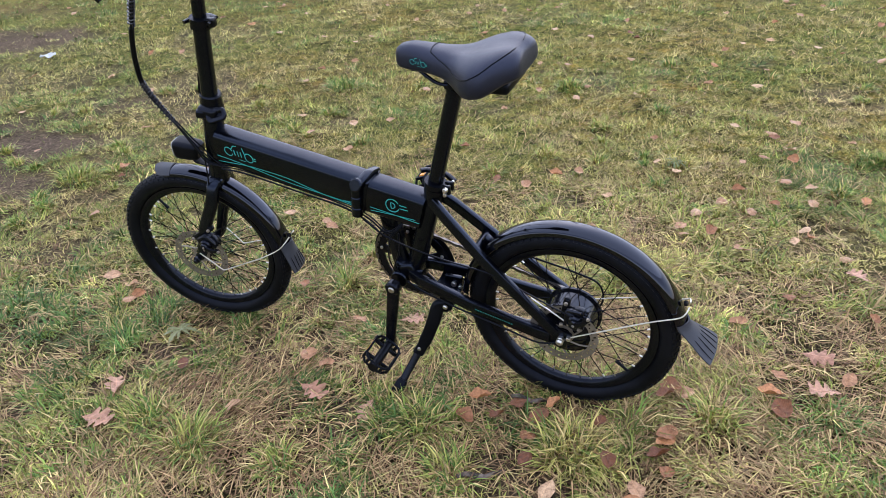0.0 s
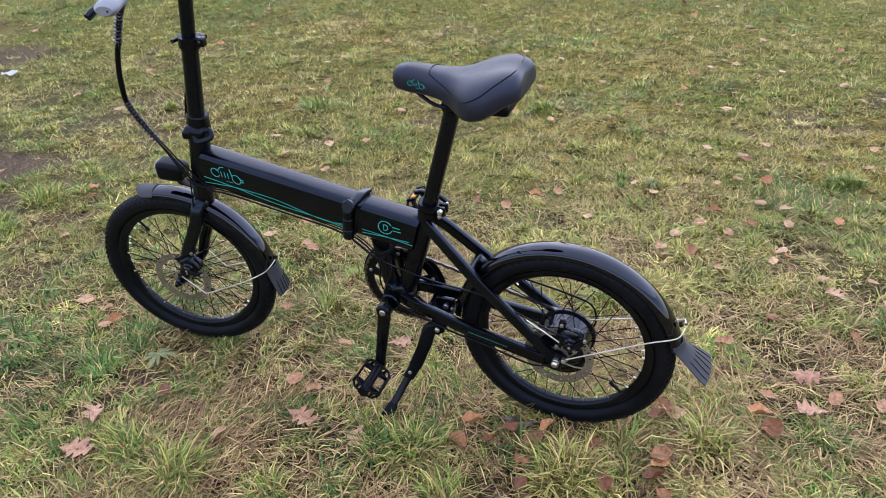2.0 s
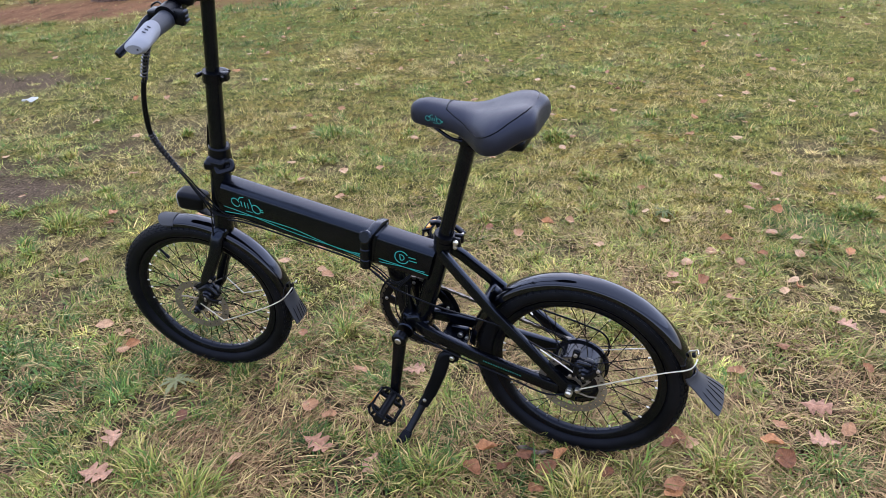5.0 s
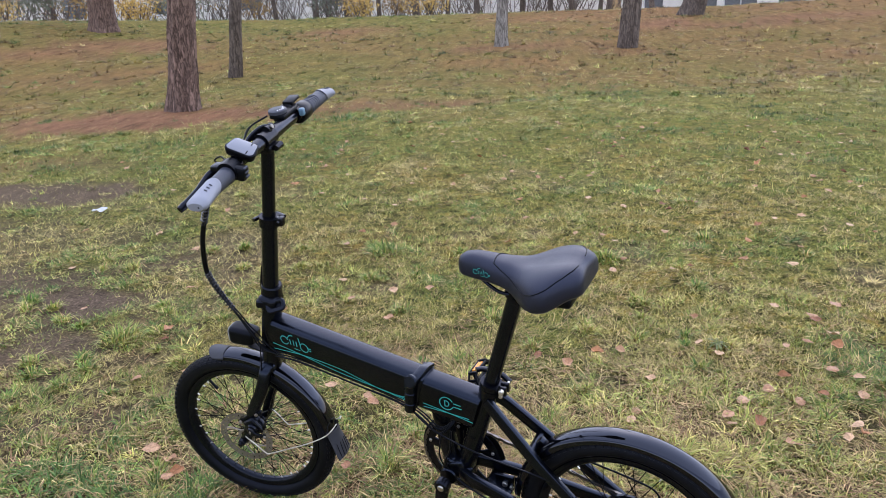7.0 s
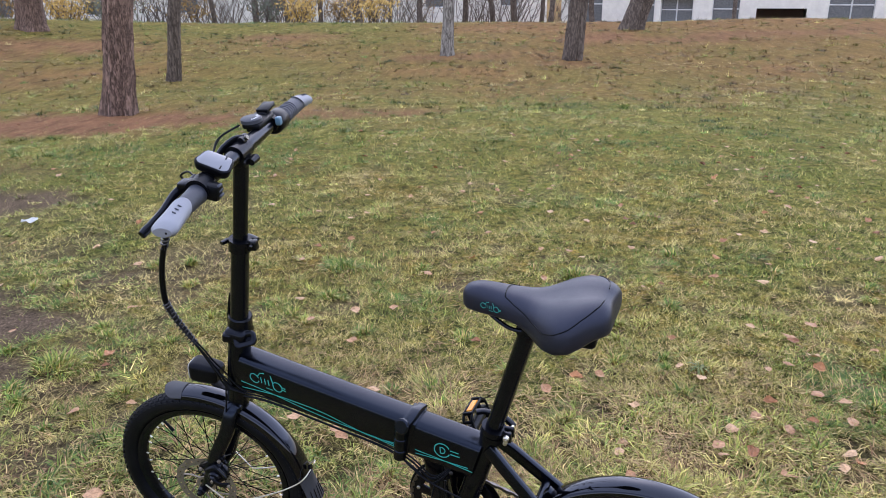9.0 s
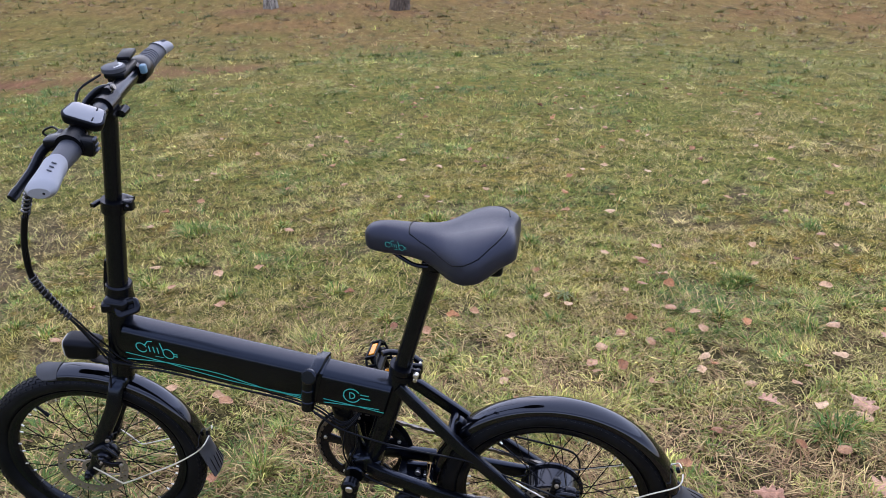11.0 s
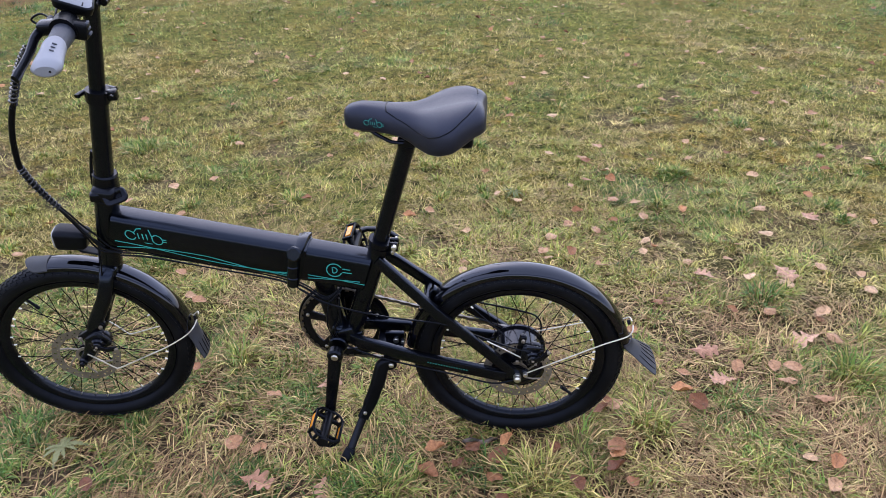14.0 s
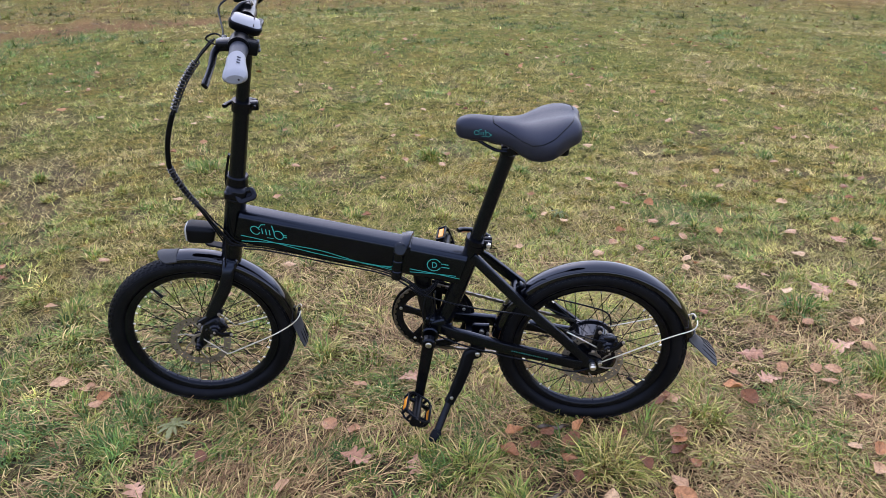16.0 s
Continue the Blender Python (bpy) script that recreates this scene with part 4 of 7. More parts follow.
box(bm, (0.050, 0.056, 0.040), Matrix.Translation((0.122, -0.003, 0.318)) @ Matrix.Rotation(radians(-20), 4, "Y"), 0.008, 3)
box(bm, (0.030, 0.050, 0.050), Matrix.Translation((0.100, -0.003, 0.316)) @ Matrix.Rotation(radians(18), 4, "Y"), 0.007, 3)
part("crank_bearing", bm, PAINT, bike)
bm = bmesh.new()
for k, (dx, r) in enumerate(((0, 0.0262), (0.004, 0.0258))):
    c0, c1 = Vector((0.2145 + dx * 0.3, 0, 0.549 + 0.014 * k)), Vector((0.2180 + dx * 0.3, 0, 0.561 + 0.014 * k))
    tube(bm, [c0, c1], r, 26)
box(bm, (0.020, 0.010, 0.022), Matrix.Translation((0.248, -0.009, 0.562)), 0.003, 2)
box(bm, (0.020, 0.010, 0.022), Matrix.Translation((0.248, 0.009, 0.562)), 0.003, 2)
clamp = part("seat_clamp", bm, ANODISED, bike, "black quick-release seat clamp")
bm = bmesh.new()
tube(bm, [(0.250, -0.026, 0.564), (0.250, 0.026, 0.564)], 0.0036, 10)
disc_y(bm, (0.250, -0.020, 0.567), 0.0062, 0.010, 14, 0.002)
disc_y(bm, (0.247, -0.017, 0.553), 0.0045, 0.008, 12, 0.001)
part("clamp_bolt", bm, STEEL, clamp, "steel bolt")
bm = bmesh.new()
sweep(bm, smooth_path([(0.252, 0.028, 0.562), (0.225, 0.037, 0.573), (0.188, 0.033, 0.580), (0.172, 0.022, 0.582)], 5), rrect(0.013, 0.009, 0.003, 2))
part("clamp_lever", bm, ANODISED, clamp)

# stays
for s in (-1, 1):
    bm = bmesh.new()
    sweep(bm, [(0.212, s * 0.018, 0.532), (0.245, s * 0.028, 0.503), (0.34, s * 0.046, 0.412), (0.485, s * 0.064, 0.287), (0.512, s * 0.066, 0.262)], rrect(0.016, 0.026, 0.004, 2))
    part("seat_stay", bm, PAINT, bike)
    bm = bmesh.new()
    sweep(bm, [(0.135, s * 0.026, 0.311), (0.165, s * 0.036, 0.306), (0.30, s * 0.056, 0.281), (0.47, s * 0.065, 0.250), (0.500, s * 0.066, 0.246)], rrect(0.017, 0.030, 0.004, 2))
    stay = part("chain_stay", bm, PAINT, bike)
    if s < 0:
        bm = bmesh.new()
        x = 0.318
        while x < 0.412:
            y0 = -0.056 - (x - 0.30) * 0.053 - 0.0088
            w = rng.uniform(0.002, 0.004)
            z0 = 0.281 - (x - 0.30) * 0.182
            ribbon(bm, [(x, z0), (x + w, z0 - w * 0.18)], 0.0032, y0)
            x += w + 0.0028
        part("print", bm, DIMTEAL, stay, "teal printed bars")
    bm = bmesh.new()
    box(bm, (0.058, 0.008, 0.052), Matrix.Translation((0.516, s * 0.066, 0.250)) @ Matrix.Rotation(radians(20), 4, "Y"), 0.003, 2)
    part("dropout", bm, PAINT, bike)
bm = bmesh.new()
tube(bm, [(0.318, -0.040, 0.428), (0.318, 0.040, 0.428)], 0.010, 14)
box(bm, (0.016, 0.020, 0.040), Matrix.Translation((0.326, 0.0, 0.430)) @ Matrix.Rotation(radians(40), 4, "Y"), 0.004, 2)
part("stay_bridge", bm, PAINT, bike)
bm = bmesh.new()
box(bm, (0.065, 0.070, 0.010), Matrix.Translation((0.225, 0.0, 0.278)) @ Matrix.Rotation(radians(10), 4, "Y"), 0.002, 2)
box(bm, (0.046, 0.012, 0.036), Matrix.Translation((0.235, 0.004, 0.290)), 0.003, 2)
plate = part("stay_plate", bm, PAINT, bike)
bm = bmesh.new()
disc_y(bm, (0.238, -0.006, 0.289), 0.0070, 0.008, 12, 0.001)
disc_y(bm, (0.254, -0.005, 0.283), 0.005, 0.007, 6, 0.001)
part("plate_bolt", bm, STEEL, plate, "steel bolts")

# seat post and saddle
bm = bmesh.new()
tube(bm, [(0.190, 0, 0.478), (0.289, 0, 0.806)], 0.0172, 24)
post = part("seat_post", bm, PAINT, bike, "black aluminium seat post")
bm = bmesh.new()
box(bm, (0.044, 0.040, 0.020), Matrix.Translation((0.293, 0, 0.817)), 0.005, 2)
tube(bm, [(0.294, -0.028, 0.823), (0.294, 0.028, 0.823)], 0.009, 14)
part("saddle_clamp", bm, ANODISED, post)
bm = bmesh.new()
tube(bm, [(0.2856, 0, 0.796), (0.2880, 0, 0.804)], 0.0176, 20)
part("post_top", bm, ANODISED, post, "black post top")

SAD = [(0.166, 0.006, 0.876, 0.010), (0.169, 0.016, 0.886, 0.027), (0.178, 0.024, 0.893, 0.038), (0.200, 0.0290, 0.898, 0.045), (0.228, 0.033, 0.896, 0.044), (0.255, 0.037, 0.893, 0.043),
       (0.280, 0.043, 0.892, 0.046), (0.300, 0.053, 0.891, 0.053), (0.318, 0.069, 0.892, 0.061), (0.338, 0.090, 0.897, 0.068), (0.360, 0.106, 0.904, 0.071), (0.385, 0.109, 0.910, 0.070), (0.405, 0.096, 0.913, 0.062),
       (0.424, 0.079, 0.913, 0.052), (0.438, 0.068, 0.910, 0.046), (0.447, 0.056, 0.904, 0.037), (0.451, 0.034, 0.895, 0.024)]


def saddle_row(x):
    for a, b in zip(SAD, SAD[1:]):
        if a[0] <= x <= b[0]:
            t = (x - a[0]) / (b[0] - a[0])
            return [p + (q - p) * t for p, q in zip(a, b)]
    return SAD[-1]


def saddle_point(x, v, lift=0.0):
    """v from -1 (left edge) over the top to 1 (right edge)."""
    _, hw, top, deep = saddle_row(x)
    a = v * radians(108)
    over = max(0.0, abs(v) * 108 - 90) / 18
    y = hw * math.copysign(abs(math.sin(max(-1.5708, min(1.5708, a)))) ** 0.72, a) * (1 - 0.16 * over)
    wide = min(1.0, max(0.0, (hw - 0.045) / 0.05))
    drop = deep * (1 - max(0.0, math.cos(a)) ** (0.62 - 0.12 * wide)) + 0.006 * over
    hollow = 0.008 * wide * math.exp(-(y / 0.022) ** 2)
    notch = 0.010 * min(1.0, max(0.0, (x - 0.395) / 0.05)) * math.exp(-(y / 0.038) ** 2)
    return Vector((x - notch, y, top - drop - hollow + lift))


bm = bmesh.new()
rows, fine = [], []
for a, b in zip(SAD, SAD[1:]):
    fine += [a[0] + (b[0] - a[0]) * k / 3 for k in range(3)]
fine.append(SAD[-1][0])
for x in fine:
    rows.append([bm.verts.new(saddle_point(x, -1 + 2 * i / 28)) for i in range(29)])
for r0, r1 in zip(rows, rows[1:]):
    for j in range(28):
        bm.faces.new((r0[j], r0[j + 1], r1[j + 1], r1[j]))
    bm.faces.new((r0[28], r0[0], r1[0], r1[28]))
bm.faces.new(rows[0])
bm.faces.new(rows[-1][::-1])
bmesh.ops.smooth_vert(bm, verts=bm.verts, factor=0.5, use_axis_x=True, use_axis_y=True, use_axis_z=True)
bmesh.ops.smooth_vert(bm, verts=bm.verts, factor=0.5, use_axis_x=True, use_axis_y=True, use_axis_z=True)
saddle = part("saddle", bm, VINYL, bike, "padded dark grey vinyl saddle", sharp=60)
saddle.matrix_basis = Matrix.Translation((0.001, 0, -0.002))
CUSHION = [(v.co.copy(), v.normal.copy()) for v in saddle.data.vertices]


def on_saddle(x, v):
    """The point of the finished cushion next to its unsmoothed form."""
    p = saddle_point(x, v)
    c, nrm = min(CUSHION, key=lambda q: (q[0] - p).length_squared)
    return p - nrm * ((p - c).dot(nrm) - 0.0005)


seams = [[(0.250, 0.0), (0.253, -0.30), (0.275, -0.50), (0.308, -0.62), (0.340, -0.68), (0.356, -0.66)],
         [(0.356, -0.66), (0.374, -0.62), (0.394, -0.54), (0.412, -0.42), (0.426, -0.27), (0.434, -0.10)],
         [(0.250, 0.0), (0.253, 0.30), (0.275, 0.50), (0.308, 0.62), (0.340, 0.68), (0.356, 0.66)],
         [(0.356, 0.66), (0.374, 0.62), (0.394, 0.54), (0.412, 0.42), (0.426, 0.27), (0.434, 0.10)]]
for s in seams:
    bm = bmesh.new()
    tube(bm, [on_saddle(*(a + (b - a) * k / 8 for a, b in zip(p, q))) for p, q in zip(s, s[1:]) for k in range(8)] + [on_saddle(*s[-1])], 0.0010, 6)
    part("seam", bm, BLACK, saddle, "dark stitched seam")
mark(saddle, 0.229, 0.870, 0.0180, -0.06, 0.0, Matrix.Translation((0.212, -0.0328, 0)) @ Matrix.Rotation(radians(-9), 4, "Z") @ Matrix.Translation((-0.212, 0, 0)))
bm = bmesh.new()
for s in (-1, 1):
    tube(bm, smooth_path([(0.208, s * 0.010, 0.850), (0.238, s * 0.016, 0.832), (0.268, s * 0.021, 0.822), (0.320, s * 0.021, 0.824), (0.360, s * 0.026, 0.838), (0.385, s * 0.032, 0.848)], 5), 0.0040, 8)
part("saddle_rail", bm, ANODISED, saddle)
bm = bmesh.new()
box(bm, (0.060, 0.110, 0.026), Matrix.Translation((0.392, 0, 0.838)), 0.009, 3)
part("saddle_base", bm, BLACK, saddle)
bm = bmesh.new()
box(bm, (0.050, 0.034, 0.014), Matrix.Translation((0.222, 0, 0.848)), 0.005, 2)
part("nose_base", bm, BLACK, saddle)

# steering: stem, hinge, fork ---------------------------------------
HM = Matrix.Translation(on_axis(0.690)) @ Matrix.Rotation(radians(12.4), 4, "Y")
bm = bmesh.new()
tube(bm, [on_axis(0.662), on_axis(0.664), on_axis(0.670), on_axis(0.673)], 0.0268, 28, scale=[0.97, 1.02, 1.02, 0.95])
tube(bm, [on_axis(0.673), on_axis(0.676), on_axis(0.684), on_axis(0.703), on_axis(0.708)], 0.0270, 28, scale=[0.88, 0.95, 1.0, 1.0, 0.93])
box(bm, (0.052, 0.056, 0.036), HM @ Matrix.Translation((0.002, -0.009, 0.0)), 0.012, 3)
box(bm, (0.026, 0.020, 0.022), HM @ Matrix.Translation((-0.012, -0.030, -0.002)) @ Matrix.Rotation(radians(20), 4, "Z"), 0.006, 3)
tube(bm, [on_axis(0.704), on_axis(0.707), on_axis(0.724), on_axis(0.727), on_axis(0.731)], 0.0255, 28, scale=[0.98, 1.06, 1.0, 1.03, 0.94])
hinge = part("stem_hinge", bm, ANODISED, bike, "black folding stem hinge", STEER)
bm = bmesh.new()
sweep(bm, smooth_path([on_axis(0.704, -0.026), on_axis(0.735, -0.0275), on_axis(0.775, -0.025), on_axis(0.784, -0.0235)], 5), rrect(0.010, 0.006, 0.002, 2))
part("hinge_lever", bm, ANODISED, hinge, "thin black safety lever")
# the latch: a loop round a slot, standing off the hinge
LATCH = HM @ Matrix.Translation((0.026, -0.029, 0.002)) @ Matrix.Rotation(radians(48), 4, "X") @ Matrix.Rotation(radians(30), 4, "Z")
bm = bmesh.new()
sweep(bm, [LATCH @ Vector((a, b, 0)) for a, b in rrect(0.038, 0.021, 0.006, 4)], rrect(0.0085, 0.013, 0.003, 2), cap=False, closed=True)
part("hinge_latch", bm, ANODISED, hinge, "black latch loop with a slot")
# a black plate fills the loop, in place of the shade inside the slot
bm = bmesh.new()
box(bm, (0.030, 0.014, 0.004), LATCH @ Matrix.Translation((0, 0, -0.004)), 0.001, 1)
part("slot_plate", bm, RUBBER, hinge, "black plate in place of the slot's shaded hollow")
bm = bmesh.new()
tube(bm, [on_axis(0.728), on_axis(0.905)], 0.0190, 24, scale=[1.03, 0.97])
stem = part("stem", bm, PAINT, bike, "black telescopic handlebar stem", STEM_TURN)
bm = bmesh.new()
tube(bm, [on_axis(0.90), on_axis(1.092)], 0.0152, 24)
part("inner_stem", bm, PAINT, stem)
bm = bmesh.new()
tube(bm, [on_axis(0.897), on_axis(0.921)], 0.0235, 24)
box(bm, (0.020, 0.018, 0.020), Matrix.Translation(on_axis(0.908, 0.028)), 0.003, 2)
collar = part("stem_collar", bm, ANODISED, stem, "black quick-release collar")
bm = bmesh.new()
tube(bm, [on_axis(0.911, 0.030) + Vector((0, -0.018, 0)), on_axis(0.911, 0.030) + Vector((0, 0.016, 0))], 0.004, 10)
sweep(bm, smooth_path([on_axis(0.911, 0.030) + Vector((0, 0.018, 0)), on_axis(0.912, 0.0) + Vector((0, 0.031, 0)), on_axis(0.911, -0.030) + Vector((0, 0.014, 0)), on_axis(0.910, -0.040) + Vector((0, -0.004, 0))], 5), rrect(0.012, 0.008, 0.003, 2))
part("collar_lever", bm, ANODISED, collar)

FA = Vector((-0.527, 0, 0.2495))
for s in (-1, 1):
    bm = bmesh.new()
    top = on_axis(0.492)
    sweep(bm, smooth_path([top + Vector((0, s * 0.012, 0.004)), top + Vector((-0.004, s * 0.036, -0.012)), top + Vector((-0.018, s * 0.047, -0.06)), (-0.476, s * 0.052, 0.350), (-0.508, s * 0.053, 0.272), FA + Vector((0.003, s * 0.053, 0.002))], 5),
          rrect(0.022, 0.034, 0.009, 3), scale=[1.0] * 11 + [0.98] * 5 + [0.86] * 5 + [0.74] * 5)
    part("fork_blade", bm, PAINT, bike, "", STEER)
    bm = bmesh.new()
    disc_y(bm, tuple(FA + Vector((0, s * 0.063, 0))), 0.011, 0.012, 6, 0.002)
    disc_y(bm, tuple(FA + Vector((0, s * 0.071, 0))), 0.006, 0.012, 10, 0.001)
    part("axle_nut", bm, ANODISED, bike, "", STEER)
bm = bmesh.new()
tube(bm, [on_axis(0.478), on_axis(0.512)], 0.0255, 24)
box(bm, (0.040, 0.070, 0.028), Matrix.Translation(on_axis(0.488)) @ Matrix.Rotation(radians(14.5), 4, "Y"), 0.011, 3)
part("fork_crown", bm, PAINT, bike, "", STEER)


# mudguards ----------------------------------------------------------
def mudguard(name, label, centre, a0, a1, steer, r_out=0.2665):
    """A glossy guard over the wheel; angles from the rear (+x) upwards."""
    m = steer @ Matrix.Translation(centre)
    bm = bmesh.new()
    half, n = 0.0268, 13
    outer = []
    for i in range(n):
        u = -1 + 2 * i / (n - 1)
        outer.append((r_out - 0.0170 * abs(u) ** 2.1 - (0.002 if abs(u) > 0.95 else 0), half * math.sin(u * 1.5708)))
    inner = [(r - 0.0022, y * 0.94) for r, y in outer][::-1]
    lathe(bm, outer + inner, 72, a0, a1)
    return part(name, bm, GUARD, bike, label, m)


def flap(parent, a, r, label, long=0.104, wide=0.094, kick=0.026):
    """A ribbed rubber flap that widens downwards from the guard's end."""
    bm = bmesh.new()
    base = Vector((r * math.cos(radians(a)), 0, r * math.sin(radians(a))))
    down = Vector((math.sin(radians(a)), 0, -math.cos(radians(a))))
    out = Vector((math.cos(radians(a)), 0, math.sin(radians(a))))
    rows = []
    for k in range(9):
        t = k / 8
        w = 0.029 + (wide / 2 - 0.029) * step(0.15, 1.0, t)
        c = base + down * (long * (t - 0.22)) + out * (0.002 + kick * max(0.0, t - 0.15))
        bow = 0.019 - 0.013 * t
        rows.append([(c + Vector((0, w * u, 0)) - out * (bow * u * u)) for u in np.linspace(-1, 1, 13)])
    for d in (0.0, -0.0035):
        grid = [[bm.verts.new(p + out * d) for p in r] for r in rows]
        for r0, r1 in zip(grid, grid[1:]):
            for j in range(12):
                bm.faces.new((r0[j], r0[j + 1], r1[j + 1], r1[j]))
    bm.verts.ensure_lookup_table()
    n = 13
    edge = [i for i in range(n)] + [n * k + n - 1 for k in range(1, 9)] + [n * 8 + j for j in range(n - 2, -1, -1)] + [n * k for k in range(7, 0, -1)]
    for p, q in zip(edge, edge[1:] + edge[:1]):
        bm.faces.new((bm.verts[p], bm.verts[q], bm.verts[q + 117], bm.verts[p + 117]))
    f = part("flap", bm, FLAP, parent, label)
    for u in (-0.72, -0.36, 0.0, 0.36, 0.72):
        bm = bmesh.new()
        pts = []
        for k in range(4, 9):
            t = (k - 0.3) / 8
            w = 0.029 + (wide / 2 - 0.029) * step(0.15, 1.0, t)
            c = base + down * (long * (t - 0.22)) + out * (0.0026 + kick * max(0.0, t - 0.15))
            pts.append(c + Vector((0, w * u, 0)) - out * ((0.019 - 0.013 * t) * u * u))
        tube(bm, pts, 0.0011, 6, scale=[0.6, 1, 1.1, 1.1, 0.8])
        part("rib", bm, BLACK, f)
    return f


RC = Vector((0.527, 0, 0.2495))
rear_guard = mudguard("mudguard", "glossy black plastic rear mudguard", RC, 12, 172, Matrix.Identity(4))
flap(rear_guard, 11, 0.270, "grey ribbed rubber mud flap", 0.080, 0.100, 0.056)
front_guard = mudguard("mudguard", "glossy black plastic front mudguard", FA, 6, 99, STEER)
flap(front_guard, 5, 0.270, "grey ribbed rubber mud flap", 0.088, 0.066, 0.006)
# rubber lip at the front guard's tip: a rounded bill that flares off the guard
bm = bmesh.new()
rows = []
for k in range(13):
    t = k / 12
    a = radians(94 + 10.5 * t)
    half = (0.0282 + 0.004 * t) * (1.0 if t < 0.55 else math.sqrt(max(0.02, 1 - ((t - 0.55) / 0.455) ** 2)))
    for lay in (0.0, -0.0032):
        r = 0.2690 + 0.007 * t * t + lay
        rows.append([bm.verts.new(((r - 0.019 * (1 - 0.35 * t) * abs(u * half / 0.031) ** 2.5) * math.cos(a), half * u, (r - 0.019 * (1 - 0.35 * t) * abs(u * half / 0.031) ** 2.5) * math.sin(a))) for u in np.linspace(-1, 1, 11)])
top, low = rows[0::2], rows[1::2]
for g in (top, low):
    for r0, r1 in zip(g, g[1:]):
        for j in range(10):
            bm.faces.new((r0[j], r0[j + 1], r1[j + 1], r1[j]))
for j in range(10):
    for e in (0, 12):
        bm.faces.new((top[e][j], top[e][j + 1], low[e][j + 1], low[e][j]))
for k in range(12):
    for j in (0, 10):
        bm.faces.new((top[k][j], top[k + 1][j], low[k + 1][j], low[k][j]))
part("lip", bm, FLAP, front_guard, "grey rubber lip")

# wire stays of the mudguards
for s in (-1, 1):
    bm = bmesh.new()
    e = RC + Vector((0.270 * math.cos(radians(22)), s * 0.030, 0.270 * math.sin(radians(22)) - 0.004))
    tube(bm, smooth_path([RC + Vector((0.020, s * 0.070, 0.008)), RC + Vector((0.10, s * 0.058, 0.042)), RC + Vector((0.19, s * 0.044, 0.079)), e + Vector((-0.008, s * 0.003, -0.003)), e + Vector((0.006, -s * 0.004, 0.008)), e + Vector((0.010, -s * 0.022, 0.012))], 6), 0.0016, 8)
    part("guard_wire", bm, WIRE, rear_guard, "bare steel wire stay", Matrix.Translation(-RC))
    bm = bmesh.new()
    e = FA + Vector((0.270 * math.cos(radians(10)), s * 0.031, 0.270 * math.sin(radians(10))))
    tube(bm, smooth_path([FA + Vector((0.018, s * 0.066, 0.026)), FA + Vector((0.046, s * 0.064, -0.004)), FA + Vector((0.066, s * 0.062, -0.027)), FA + Vector((0.078, s * 0.061, -0.030)), FA + Vector((0.135, s * 0.054, -0.010)), FA + Vector((0.197, s * 0.046, 0.013)),
                          e + Vector((-0.022, s * 0.004, -0.012)), e + Vector((0.000, 0, 0.008)), e + Vector((0.008, -s * 0.02, 0.017))], 6), 0.0017, 8)
    part("guard_wire", bm, WIRE, front_guard, "bare steel wire stay", Matrix.Translation(-FA))
for g, c, a in ((rear_guard, RC, 24), (front_guard, FA, 13)):
    bm = bmesh.new()
    p = Vector((0.272 * math.cos(radians(a)), 0, 0.272 * math.sin(radians(a))))
    tube(bm, [p, p * 1.025], 0.006, 8)
    part("guard_bolt", bm, ANODISED, g)

# rear axle, brakes
bm = bmesh.new()
disc_y(bm, (0.527, -0.073, 0.2495), 0.0090, 0.012, 6, 0.001)
disc_y(bm, (0.527, -0.083, 0.2495), 0.0085, 0.012, 16, 0.0035)
part("axle_nut", bm, STEEL, bike, "domed steel axle nut")
bm = bmesh.new()
disc_y(bm, (0.545, -0.074, 0.258), 0.0055, 0.012, 8, 0.001)
part("stay_bolt", bm, STEEL, bike)


